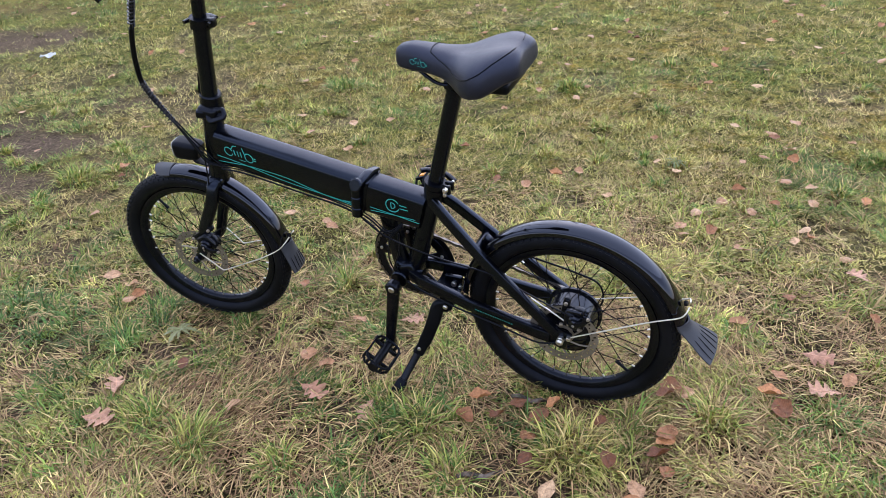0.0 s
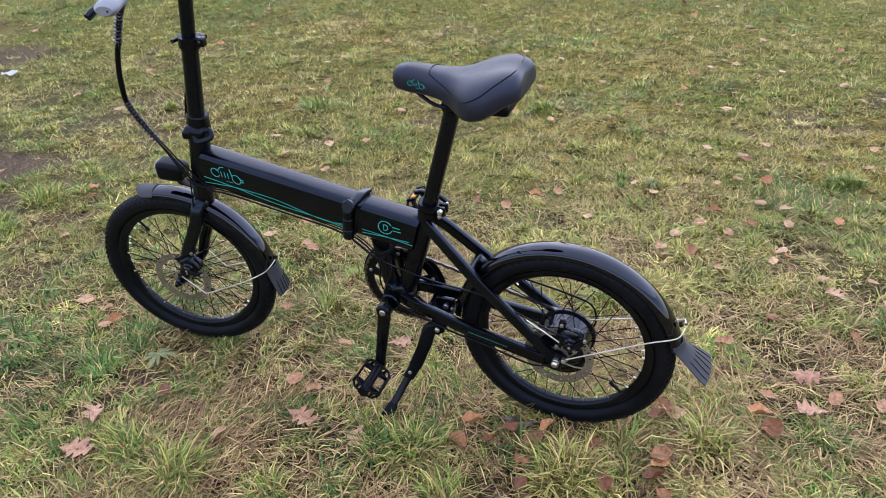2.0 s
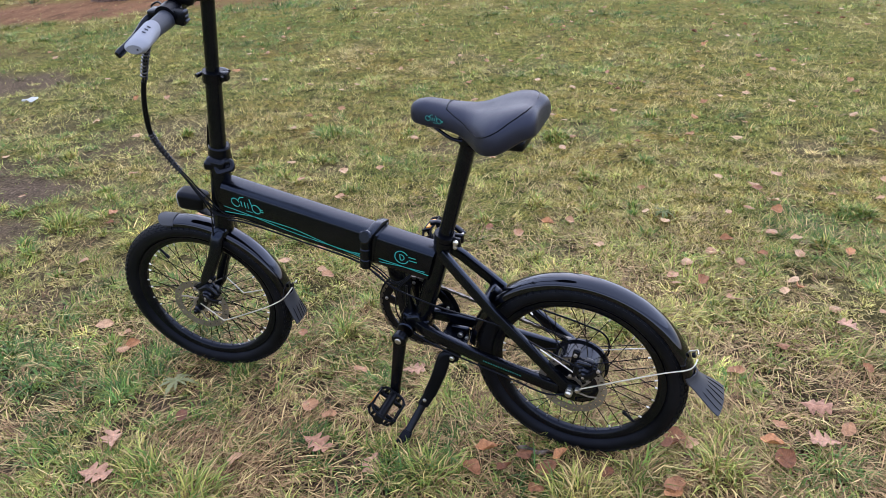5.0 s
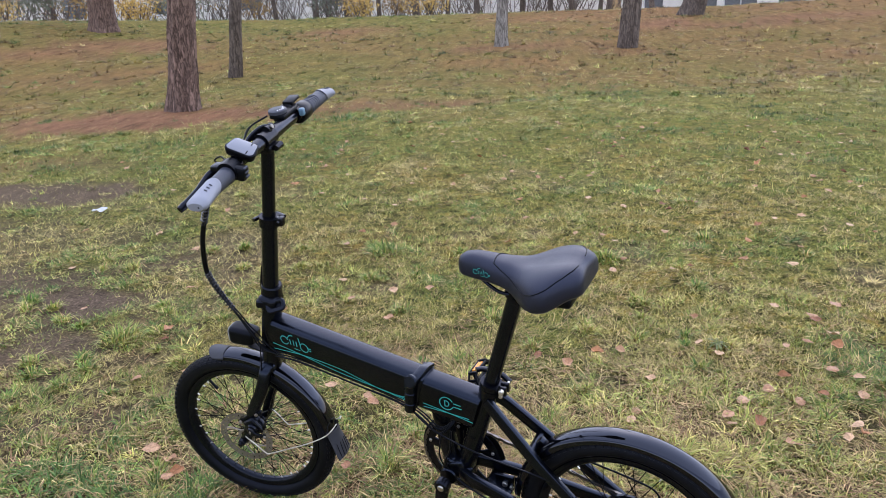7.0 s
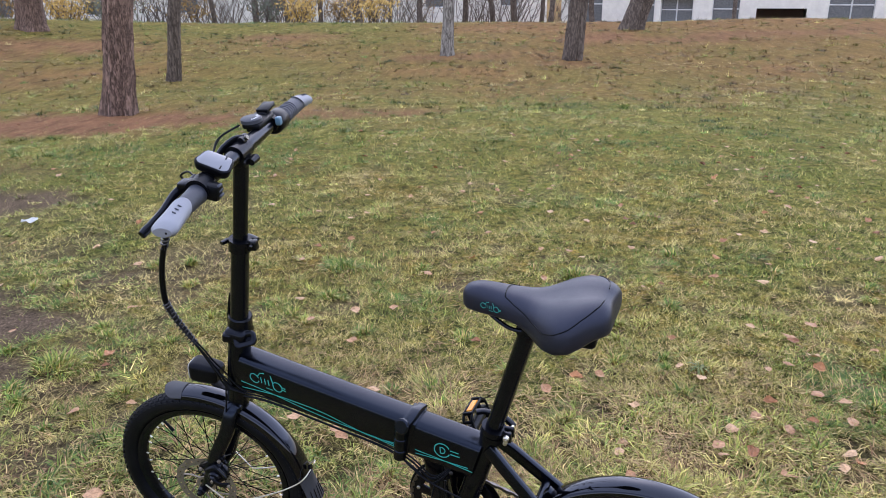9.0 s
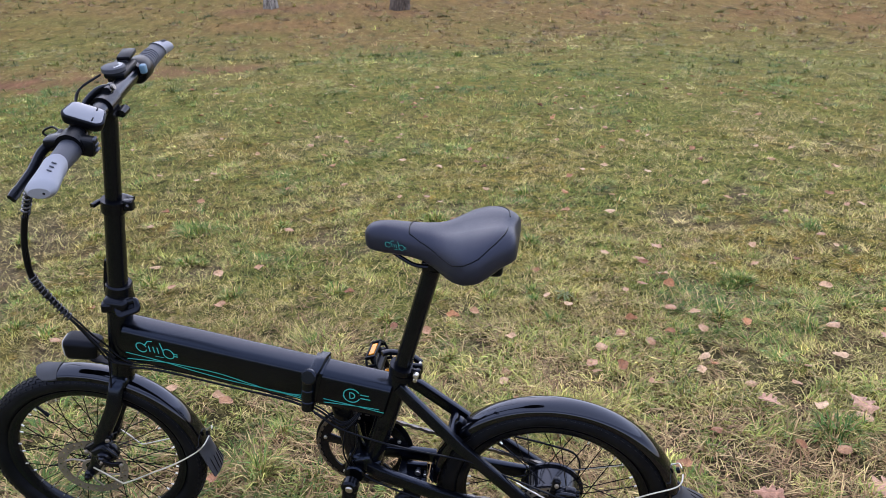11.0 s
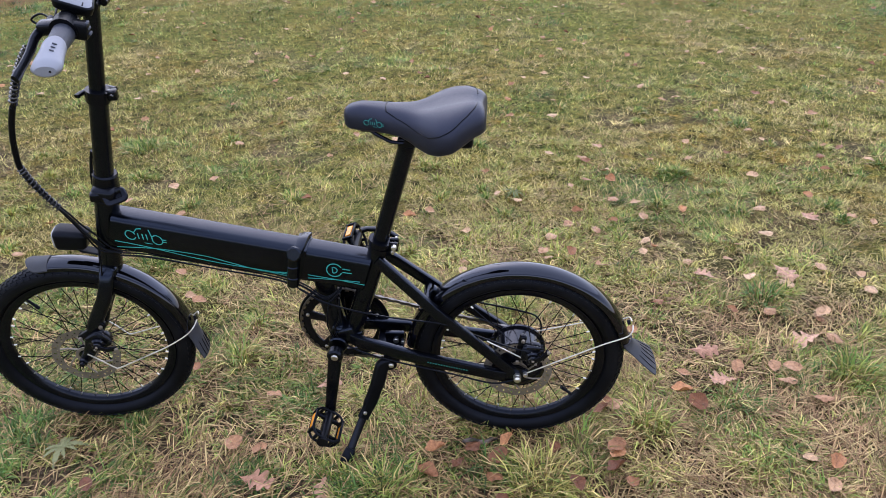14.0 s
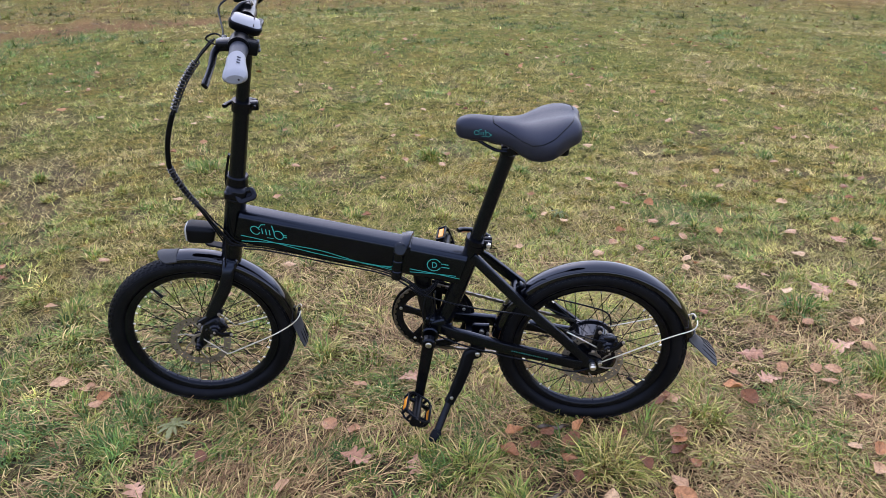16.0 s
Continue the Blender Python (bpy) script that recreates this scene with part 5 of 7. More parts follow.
def caliper(name, c, turn, steer):
    """A mechanical disc brake: body with fins, actuator, arm, barrel adjuster and bolts."""
    m = steer @ Matrix.Translation(c) @ Matrix.Rotation(radians(turn), 4, "Y") @ Matrix.Diagonal((1.12, 1.05, 1.12, 1))
    bm = bmesh.new()
    box(bm, (0.040, 0.030, 0.034), None, 0.006, 3)
    box(bm, (0.022, 0.024, 0.052), Matrix.Translation((0.006, -0.002, 0.0)), 0.006, 2)
    for k in range(3):
        box(bm, (0.044, 0.005, 0.036), Matrix.Translation((0.002, -0.010 + 0.008 * k, 0.001)), 0.002, 1)
    body = part(name, bm, ANODISED, bike, "black mechanical disc brake", m)
    bm = bmesh.new()
    disc_y(bm, (0.004, -0.018, 0.002), 0.015, 0.010, 20, 0.003)
    disc_y(bm, (0.004, -0.025, 0.002), 0.010, 0.008, 6, 0.002)
    part("actuator", bm, HUB, body)
    bm = bmesh.new()
    box(bm, (0.014, 0.016, 0.070), Matrix.Translation((-0.022, 0.004, 0.004)), 0.004, 2)
    part("mount_bracket", bm, ANODISED, body)
    bm = bmesh.new()
    sweep(bm, [(0.004, -0.028, 0.002), (0.020, -0.029, 0.014), (0.030, -0.028, 0.032)], rrect(0.006, 0.011, 0.002, 2))
    part("brake_arm", bm, ANODISED, body)
    bm = bmesh.new()
    tube(bm, [(-0.014, -0.022, 0.030), (0.004, -0.024, 0.034), (0.012, -0.025, 0.035)], 0.0038, 10, scale=[1.1, 1.0, 0.6])
    part("barrel_adjuster", bm, HUB, body)
    for p, r in (((-0.022, -0.008, 0.032), 0.0048), ((-0.022, -0.008, -0.025), 0.0048), ((0.029, -0.032, 0.032), 0.0042), ((0.004, -0.0295, 0.002), 0.0036), ((0.014, -0.014, -0.018), 0.0035)):
        bm = bmesh.new()
        disc_y(bm, p, r * 0.85, 0.006, 8, 0.001)
        part("brake_bolt", bm, DISC, body, "dull steel bolt")
    return body


caliper("brake_caliper", FA + Vector((0.052, -0.058, 0.068)), 60, STEER)
caliper("brake_caliper", RC + Vector((0.028, -0.058, 0.062)), 10, Matrix.Identity(4))

# drive: cranks, chainring, chain, pedals -----------------------------
BB = Vector((0.103, 0, 0.293))
bm = bmesh.new()
lathe(bm, [(0.082, 0.046), (0.104, 0.046), (0.1055, 0.048), (0.104, 0.050), (0.082, 0.050)], 72)
for i in range(5):
    a = radians(72 * i + 20)
    d = Vector((math.cos(a), 0, math.sin(a)))
    sweep(bm, [d * 0.014 + Vector((0, 0.048, 0)), d * 0.050 + Vector((0, 0.048, 0)), d * 0.086 + Vector((0, 0.048, 0))], rrect(0.006, 0.024, 0.002, 2), scale=[1.2, 0.8, 1.1])
disc_y(bm, (0, 0.048, 0), 0.024, 0.010, 24, 0.002)
ring = part("chainring", bm, ANODISED, bike, "black chainring with five arms", Matrix.Translation(BB))
bm = bmesh.new()
lathe(bm, [(0.098, 0.054), (0.113, 0.054), (0.114, 0.0555), (0.113, 0.057), (0.098, 0.057)], 72)
part("chain_guard", bm, BLACK, ring, "black chain guard ring")
for i in range(5):
    a = radians(72 * i + 20)
    bm = bmesh.new()
    disc_y(bm, (0.090 * math.cos(a), 0.0455, 0.090 * math.sin(a)), 0.0045, 0.006, 8, 0.001)
    part("ring_bolt", bm, STEEL, ring)
bm = bmesh.new()
lathe(bm, [(0.020, 0.046), (0.036, 0.046), (0.037, 0.049), (0.036, 0.052), (0.020, 0.052)], 32)
lathe(bm, [(0.018, 0.052), (0.030, 0.052), (0.031, 0.055), (0.030, 0.058), (0.018, 0.058)], 32)
lathe(bm, [(0.016, 0.058), (0.026, 0.058), (0.026, 0.064), (0.016, 0.064)], 32)
part("sprocket", bm, CHAIN, rear)
bm = bmesh.new()
route = []
for i in range(40):
    a = radians(78 + (278 - 78) * i / 39)
    route.append(BB + Vector((0.1045 * math.cos(a), 0.048, 0.1045 * math.sin(a))))
low = RC + Vector((0.030, 0.053, -0.095))
route += [route[-1].lerp(low, k / 26) for k in range(1, 27)] + [low.lerp(RC + Vector((0.045, 0.053, -0.07)), k / 3) for k in range(1, 4)]
for i in range(14):
    a = radians(-60 + 150 * i / 13)
    route.append(RC + Vector((0.0345 * math.cos(a), 0.053, 0.0345 * math.sin(a))))
route += [route[-1].lerp(route[0], k / 30) for k in range(1, 30)]
for i, (p, q) in enumerate(zip(route, route[1:] + route[:1])):
    d = q - p
    if d.length > 0.002:
        mt = Matrix.Translation((p + q) / 2) @ Matrix.Rotation(-math.atan2(d.z, d.x), 4, "Y")
        box(bm, (d.length * 1.12, 0.0032 if i % 2 else 0.0068, 0.0075), mt)
part("chain", bm, CHAIN, bike, "oiled steel roller chain")
bm = bmesh.new()
box(bm, (0.020, 0.014, 0.080), Matrix.Translation(RC + Vector((0.022, 0.062, -0.060))) @ Matrix.Rotation(radians(-12), 4, "Y"), 0.005, 2)
disc_y(bm, tuple(RC + Vector((0.014, 0.054, -0.050))), 0.021, 0.006, 16, 0.002)
disc_y(bm, tuple(RC + Vector((0.030, 0.054, -0.095))), 0.021, 0.006, 16, 0.002)
part("derailleur", bm, BLACK, bike, "black rear derailleur")


def pedal(parent, c, tilt, roll):
    m = Matrix.Translation(c) @ Matrix.Rotation(radians(tilt), 4, "Y") @ Matrix.Rotation(radians(roll), 4, "X")
    bm = bmesh.new()
    hw, hl = 0.035, 0.041
    for s in (-1, 1):
        for z in (-0.0105, 0.0105):
            sweep(bm, smooth_path([(-hw, s * (hl - 0.014), z), (-hw + 0.014, s * hl, z), (hw - 0.014, s * hl, z), (hw, s * (hl - 0.014), z)], 4), rrect(0.006, 0.005, 0.0015, 1))
        for x in (-0.020, 0.0, 0.020):
            box(bm, (0.008, 0.005, 0.027), Matrix.Translation((x, s * hl, 0)), 0.0015, 1)
        for z in (-0.0105, 0.0105):
            box(bm, (0.006, 2 * hl - 0.026, 0.005), Matrix.Translation((s * hw, 0, z)), 0.0015, 1)
        for y in (-0.029, 0.029):
            box(bm, (0.008, 0.006, 0.026), Matrix.Translation((s * hw, y, 0)), 0.0015, 1)
        box(bm, (0.068, 0.008, 0.012), Matrix.Translation((0, s * 0.024, 0)), 0.003, 1)
    tube(bm, [(0, -0.050, 0), (0, -0.030, 0), (0, 0.042, 0)], 0.0125, 14, scale=[1.1, 1.0, 0.9])
    body = part("pedal", bm, BLACK, parent, "black plastic cage pedal", m)
    for s in (-1, 1):
        bm = bmesh.new()
        box(bm, (0.004, 0.040, 0.014), Matrix.Translation((s * (hw + 0.0012), 0, 0)), 0.0012, 1)
        part("reflector", bm, AMBER, body, "amber reflector")
    return body


def crank(y, foot, pedal_y, tilt, roll):
    bm = bmesh.new()
    d = (foot - BB).normalized()
    s = 1 if y > 0 else -1
    a, b = BB + Vector((0, y, 0)), foot + Vector((0, y + s * 0.010, 0))
    sweep(bm, [a - d * 0.014, a, a + d * 0.03, b - d * 0.03, b, b + d * 0.012], rrect(0.016, 0.032, 0.006, 3), scale=[0.8, 1.05, 1.0, 0.82, 0.85, 0.7])
    disc_y(bm, tuple(a), 0.019, 0.024, 20, 0.004)
    disc_y(bm, tuple(b), 0.013, 0.022, 16, 0.003)
    c = part("crank", bm, ANODISED, bike, "black crank arm")
    bm = bmesh.new()
    disc_y(bm, (a.x, a.y + s * 0.012, a.z), 0.0085, 0.006, 14, 0.002)
    part("crank_bolt", bm, STEEL, c, "steel crank bolt")
    pedal(c, foot + Vector((0, y + s * pedal_y, 0)), tilt, roll)


DOWN = BB + Vector((-0.029, 0, -0.178))
crank(-0.066, DOWN, 0.062, 36, 0)
crank(0.070, BB - (DOWN - BB), 0.066, 70, 0)

# kickstand ------------------------------------------------------------
P0, P1, P2 = Vector((0.227, -0.036, 0.243)), Vector((0.160, -0.080, 0.115)), Vector((0.113, -0.160, 0.014))
bm = bmesh.new()
sweep(bm, smooth_path([P0 + Vector((0.004, 0.0, 0.002)), P0, P0.lerp(P1, 0.12) + Vector((-0.012, 0, 0.010)), P0.lerp(P1, 0.4) + Vector((-0.006, 0, 0.004)), P0.lerp(P1, 0.8), P1.lerp(P2, 0.08)], 4),
      rrect(0.020, 0.036, 0.008, 3), scale=[0.85] * 4 + [1.0] * 5 + [0.95] * 4 + [0.9] * 4 + [0.78] * 4)
box(bm, (0.040, 0.052, 0.022), Matrix.Translation(P0 + Vector((0.002, 0.022, 0.012))), 0.006, 2)
leg = part("kickstand", bm, BLACK, bike, "black adjustable kickstand")
bm = bmesh.new()
sweep(bm, [P0.lerp(P1, 0.75), P1, P1.lerp(P2, 0.8)], rrect(0.011, 0.019, 0.003, 2))
part("stand_rod", bm, ANODISED, leg)
bm = bmesh.new()
sweep(bm, [P1.lerp(P2, 0.66), P1.lerp(P2, 0.72), P1.lerp(P2, 0.93), P1.lerp(P2, 1.06)], rrect(0.019, 0.027, 0.006, 3), scale=[0.85, 1.0, 1.12, 0.95])
part("stand_foot", bm, BLACK, leg, "black rubber foot")
bm = bmesh.new()
disc_y(bm, (P0.x + 0.002, P0.y - 0.012, P0.z + 0.004), 0.0062, 0.008, 14, 0.002)
part("stand_bolt", bm, STEEL, leg, "steel bolt")
bm = bmesh.new()
disc_y(bm, (P1.x + 0.004, P1.y - 0.011, P1.z + 0.012), 0.0045, 0.006, 10, 0.001)
part("stand_bolt", bm, STEEL, leg, "steel bolt")

# headlamp --------------------------------------------------------------
bm = bmesh.new()
LM = Matrix.Translation((-0.470, -0.004, 0.573)) @ Matrix.Rotation(radians(4), 4, "Y") @ Matrix.Scale(0.90, 4)
sub = smooth_path([(-0.040, 0, 0.002), (-0.030, 0, 0.002), (0.0, 0, 0.0), (0.024, 0, -0.002), (0.034, 0, -0.004)], 3)
sweep(bm, [LM @ p for p in sub], rrect(0.049, 0.049, 0.012, 4), scale=[0.92, 0.97, 1.0, 1.02, 1.02, 1.01, 1.0, 0.98, 0.95, 0.92, 0.87, 0.80, 0.70])
lamp = part("headlamp", bm, BLACK, bike, "black battery headlamp", STEER)
bm = bmesh.new()
sweep(bm, [LM @ Vector((-0.047, 0, 0.002)), LM @ Vector((-0.044, 0, 0.002)), LM @ Vector((-0.038, 0, 0.002))], rrect(0.044, 0.044, 0.011, 4), scale=[0.75, 0.95, 1.0])
part("lamp_lens", bm, LENS, lamp, "clear lens")
bm = bmesh.new()
sweep(bm, smooth_path([(-0.470, 0.0, 0.548), (-0.462, 0.0, 0.536), (-0.440, 0.0, 0.530), (-0.405, 0.0, 0.516)], 4), rrect(0.024, 0.005, 0.0015, 1))
part("lamp_bracket", bm, BLACK, lamp)
bm = bmesh.new()
tube(bm, smooth_path([(-0.455, -0.006, 0.575), (-0.440, -0.020, 0.585), (-0.415, -0.030, 0.580), (-0.400, -0.030, 0.560)], 5), 0.0018, 6)
part("lamp_cable", bm, BLACK, lamp)

# handlebar ---------------------------------------------------------------
HB = Vector((-0.278, 0, 1.112))
bm = bmesh.new()
tube(bm, [HB + Vector((0, y, -0.008 * (abs(y) / 0.3) ** 2)) for y in np.linspace(-0.255, 0.318, 13)], 0.0128, 18, scale=[0.9] * 4 + [1.1, 1.2, 1.22, 1.2, 1.1] + [0.9] * 4)
bar = part("handlebar", bm, PAINT, bike, "black straight handlebar", BAR_TURN)
bm = bmesh.new()
box(bm, (0.040, 0.046, 0.018), Matrix.Translation(HB + Vector((-0.002, 0, -0.018))), 0.006, 2)
tube(bm, [HB + Vector((0, -0.024, 0)), HB + Vector((0, 0.024, 0))], 0.0200, 20)
sweep(bm, smooth_path([HB + Vector((-0.026, -0.050, 0.0)), HB + Vector((-0.024, -0.020, 0.012)), HB + Vector((-0.010, 0.006, 0.022)), HB + Vector((0.006, 0.020, 0.022))], 5), rrect(0.008, 0.013, 0.003, 2))
tube(bm, [HB + Vector((0.004, 0.004, 0.019)), HB + Vector((0.004, 0.030, 0.019))], 0.0085, 14)
tube(bm, [HB + Vector((0.024, -0.008, -0.018)), HB + Vector((0.024, 0.016, -0.018))], 0.0085, 14, scale=[0.8, 1.0])
clampb = part("bar_clamp", bm, ANODISED, bar, "black quick-release bar clamp")
bm = bmesh.new()
tube(bm, [HB + Vector((0.0105, 0.018, 0.022)), HB + Vector((0.0145, 0.018, 0.0235))], 0.0052, 14)
part("clamp_pin", bm, CHAIN, clampb, "steel clamp pin")


def grip(s, off, rest, ribs, wing):
    """A rubber grip with a flared, lighter palm rest at its outer end."""
    bm = bmesh.new()
    y0, y1 = 0.178 + off, 0.316 + off
    ys = [y0, y0 + 0.004, y0 + 0.022, y0 + 0.042, rest + off + 0.012, rest + off + 0.030]
    sweep(bm, [HB + Vector((0, s * y, -0.004 - 0.004 * (y / 0.3))) for y in ys], circle(0.0165 + 0.0012 * (s > 0), 20), scale=[0.95, 1.10, 1.04, 1.0, 0.98, 0.86])
    for k in range(ribs):
        y = y0 + 0.009 + 0.010 * k
        tube(bm, [HB + Vector((0, s * (y - 0.0022), -0.006)), HB + Vector((0, s * (y + 0.0022), -0.006))], 0.0194 - 0.0003 * k, 20)
    g = part("grip", bm, GRIPDARK, bar, "dark grey rubber grip")
    bm = bmesh.new()
    rings, n = [], 24
    for k in range(9):
        t = k / 8
        w = 0.0182 + wing * step(0.05, 0.85, t) - 0.007 * step(0.9, 1.0, t)
        h = 0.0180 - 0.0058 * t - 0.004 * step(0.9, 1.0, t)
        ring = []
        for a in np.linspace(0, 2 * math.pi, n, endpoint=False):
            # the rest reaches further in along its rear upper side
            reach = (rest + 0.030 * (0.5 - 0.5 * math.cos(a - radians(60)))) + off
            y = reach + (y1 - reach) * t
            ring.append(bm.verts.new(HB + Vector((0.001 + 0.9 * wing * t + w * math.cos(a), s * y, -0.0062 - 0.005 * t + h * math.sin(a)))))
        rings.append(ring)
    for r0, r1 in zip(rings, rings[1:]):
        for j in range(n):
            bm.faces.new((r0[j], r0[(j + 1) % n], r1[(j + 1) % n], r1[j]))
    bm.faces.new(rings[-1])
    bm.faces.new(rings[0][::-1])
    bmesh.ops.recalc_face_normals(bm, faces=bm.faces[:])
    e = part("grip_end", bm, GRIPLIGHT, g, "light grey palm rest")
    for k in range(3):
        bm = bmesh.new()
        y = rest + off + 0.026 + 0.010 * k
        inner = rest + off + 0.015
        t = (y - inner) / (y1 - inner)
        rise = (0.0180 - 0.0058 * t) * math.sqrt(1 - ((0.009 - 0.9 * wing * t) / (0.0182 + wing * step(0.05, 0.85, t))) ** 2)
        box(bm, (0.0072, 0.0030, 0.0022), Matrix.Translation(HB + Vector((0.010, s * y, rise - 0.0062 - 0.005 * t))) @ Matrix.Rotation(radians(26), 4, "Y"), 0.0009, 1)
        part("grip_slot", bm, GRIPDARK, e)
    bm = bmesh.new()
    disc_y(bm, tuple(HB + Vector((0.012, s * (y1 + 0.0002), -0.012))), 0.0020, 0.001, 10, 0.0003)
    part("end_hole", bm, BLACK, e)


grip(-1, -0.006, 0.232, 0, 0.0048)
grip(1, 0.038, 0.262, 5, 0.003)
# thumb throttle and switch beside the left grip
bm = bmesh.new()
tube(bm, [HB + Vector((0, -0.176, -0.002)), HB + Vector((0, -0.148, -0.001))], 0.0215, 20)
box(bm, (0.034, 0.024, 0.030), Matrix.Translation(HB + Vector((0.020, -0.162, -0.006))) @ Matrix.Rotation(radians(15), 4, "Y"), 0.006, 2)
sw = part("thumb_throttle", bm, BLACK, bar, "black thumb throttle with buttons")
bm = bmesh.new()
for k in range(3):
    box(bm, (0.005, 0.014, 0.005), Matrix.Translation(HB + Vector((0.037, -0.162, 0.004 - 0.009 * k))), 0.0015, 1)
part("throttle_button", bm, GRIPDARK, sw)
# display
bm = bmesh.new()
DM = Matrix.Translation(HB + Vector((0.012, -0.118, 0.024))) @ Matrix.Rotation(radians(12), 4, "X") @ Matrix.Rotation(radians(22), 4, "Y")
sweep(bm, [DM @ Vector((0, 0, z)) for z in (-0.010, -0.007, 0.004, 0.0075, 0.009)], [(a, b * (1 - 0.12 * (a > 0))) for a, b in rrect(0.045, 0.067, 0.013, 5)], scale=[0.8, 0.93, 1.0, 0.98, 0.92])
box(bm, (0.024, 0.030, 0.030), Matrix.Translation(HB + Vector((0.002, -0.118, 0.010))), 0.005, 2)
disp = part("display", bm, BLACK, bar, "small grey handlebar display")
bm = bmesh.new()
sweep(bm, [DM @ Vector((0, 0, z)) for z in (0.0082, 0.0094, 0.0099)], [(a, b * (1 - 0.12 * (a > 0))) for a, b in rrect(0.039, 0.059, 0.010, 5)], scale=[1.0, 1.0, 0.94])
part("display_screen", bm, SCREEN, disp, "grey reflective display screen")
bm = bmesh.new()
for s, w in ((-1, 0.010), (1, 0.008)):
    box(bm, (0.0024, w, 0.001), DM @ Matrix.Translation((0.0145, s * 0.014, 0.0101)), 0.0004, 1)
part("display_print", bm, BLACK, disp, "dark printed bars")


def brake_lever(s, y0, tip):
    bm = bmesh.new()
    tube(bm, [HB + Vector((0, s * (y0 - 0.010), 0)), HB + Vector((0, s * (y0 + 0.012), 0))], 0.0190, 18)
    box(bm, (0.034, 0.030, 0.022), Matrix.Translation(HB + Vector((-0.030, s * y0, -0.004))), 0.006, 2)
    tube(bm, [HB + Vector((-0.036, s * (y0 - 0.012), -0.004)), HB + Vector((-0.034, s * (y0 - 0.034), -0.002))], 0.0062, 12)
    p = part("lever_mount", bm, ANODISED, bar, "black brake lever mount")
    bm = bmesh.new()
    sweep(bm, smooth_path([HB + Vector((-0.040, s * y0, -0.006)), HB + Vector((-0.049, s * (y0 + 0.022), -0.012)), HB + Vector((-0.052, s * (y0 + 0.060), -0.024)), HB + Vector(tip)], 6),
          rrect(0.008, 0.015, 0.003, 2), scale=[1.0] * 6 + [1.0] * 6 + [0.9] * 5 + [1.05, 0.9])
    part("brake_lever", bm, ANODISED, p, "black brake lever")


brake_lever(-1, 0.148, (-0.058, -0.274, -0.036))
brake_lever(1, 0.160, (-0.066, 0.280, -0.034))
# gear shifter on the right
bm = bmesh.new()
tube(bm, [HB + Vector((0, 0.164, -0.004)), HB + Vector((0, 0.168, -0.004)), HB + Vector((0, 0.206, -0.005)), HB + Vector((0, 0.210, -0.005))], 0.0235, 24, scale=[0.9, 1.0, 1.0, 0.88])
box(bm, (0.040, 0.080, 0.015), Matrix.Translation(HB + Vector((-0.010, 0.126, 0.018))) @ Matrix.Rotation(radians(6), 4, "Y"), 0.006, 2)
box(bm, (0.030, 0.034, 0.022), Matrix.Translation(HB + Vector((-0.008, 0.152, 0.014))), 0.005, 2)
sh = part("gear_shifter", bm, BLACK, bar, "black thumb gear shifter with dial")
bm = bmesh.new()
tube(bm, [HB + Vector((-0.014, 0.104, 0.024)), HB + Vector((-0.014, 0.104, 0.031)), HB + Vector((-0.014, 0.104, 0.033))], 0.0220, 28, scale=[1.0, 0.98, 0.85])
dial = part("shifter_dial", bm, GRIPDARK, sh, "grey dial with printed gear ticks")
bm = bmesh.new()
for k in range(7):
    a = radians(-60 + 20 * k)
    box(bm, (0.0055, 0.0016, 0.0006), Matrix.Translation(HB + Vector((-0.014 + 0.0145 * math.cos(a), 0.104 + 0.0145 * math.sin(a), 0.0333))) @ Matrix.Rotation(a, 4, "Z"))
part("dial_tick", bm, LITTER, dial, "white printed ticks")
bm = bmesh.new()
box(bm, (0.026, 0.044, 0.009), Matrix.Translation(HB + Vector((-0.010, 0.170, 0.0315))) @ Matrix.Rotation(radians(5), 4, "X"), 0.003, 2)
box(bm, (0.018, 0.016, 0.012), Matrix.Translation(HB + Vector((-0.010, 0.150, 0.022))), 0.003, 2)
part("shift_lever", bm, BLACK, sh)
bm = bmesh.new()
box(bm, (0.013, 0.014, 0.018), Matrix.Translation(HB + Vector((0.022, 0.152, 0.008))), 0.004, 2)
part("release_button", bm, BLUE, sh, "blue-grey release button")

# cables -------------------------------------------------------------------
BUNDLE = [(-0.330, -0.095, 1.085), (-0.372, -0.096, 1.040), (-0.410, -0.092, 0.992), (-0.446, -0.084, 0.930), (-0.474, -0.078, 0.868), (-0.489, -0.074, 0.810), (-0.490, -0.070, 0.765),
          (-0.468, -0.058, 0.700), (-0.440, -0.048, 0.645), (-0.418, -0.042, 0.600), (-0.395, -0.037, 0.560), (-0.360, -0.033, 0.546)]
PATHB = smooth_path(BUNDLE, 8)
for k, (oy, ox) in enumerate(((0.0, 0.0), (0.0038, 0.002), (-0.0036, 0.003), (0.001, -0.0042), (0.0035, -0.0035))):
    bm = bmesh.new()
    tube(bm, [p + Vector((ox + 0.0012 * math.sin(i * 0.5 + k), oy, 0.5 * ox)) + Vector((ox, 1.2 * oy, ox)) * (1.3 * float(step(64, 76, i)) * (1 - float(step(80, 88, i)))) for i, p in enumerate(PATHB)], 0.0020, 7)
    if k == 0:
        cables = part("cable_bundle", bm, BLACK, bike, "bundled black cables with spiral wrap")
    else:
        part("cable", bm, BLACK, cables)
bm = bmesh.new()
tube(bm, PATHB[26:54], 0.0062, 10)
part("cable_sleeve", bm, BLACK, cables)
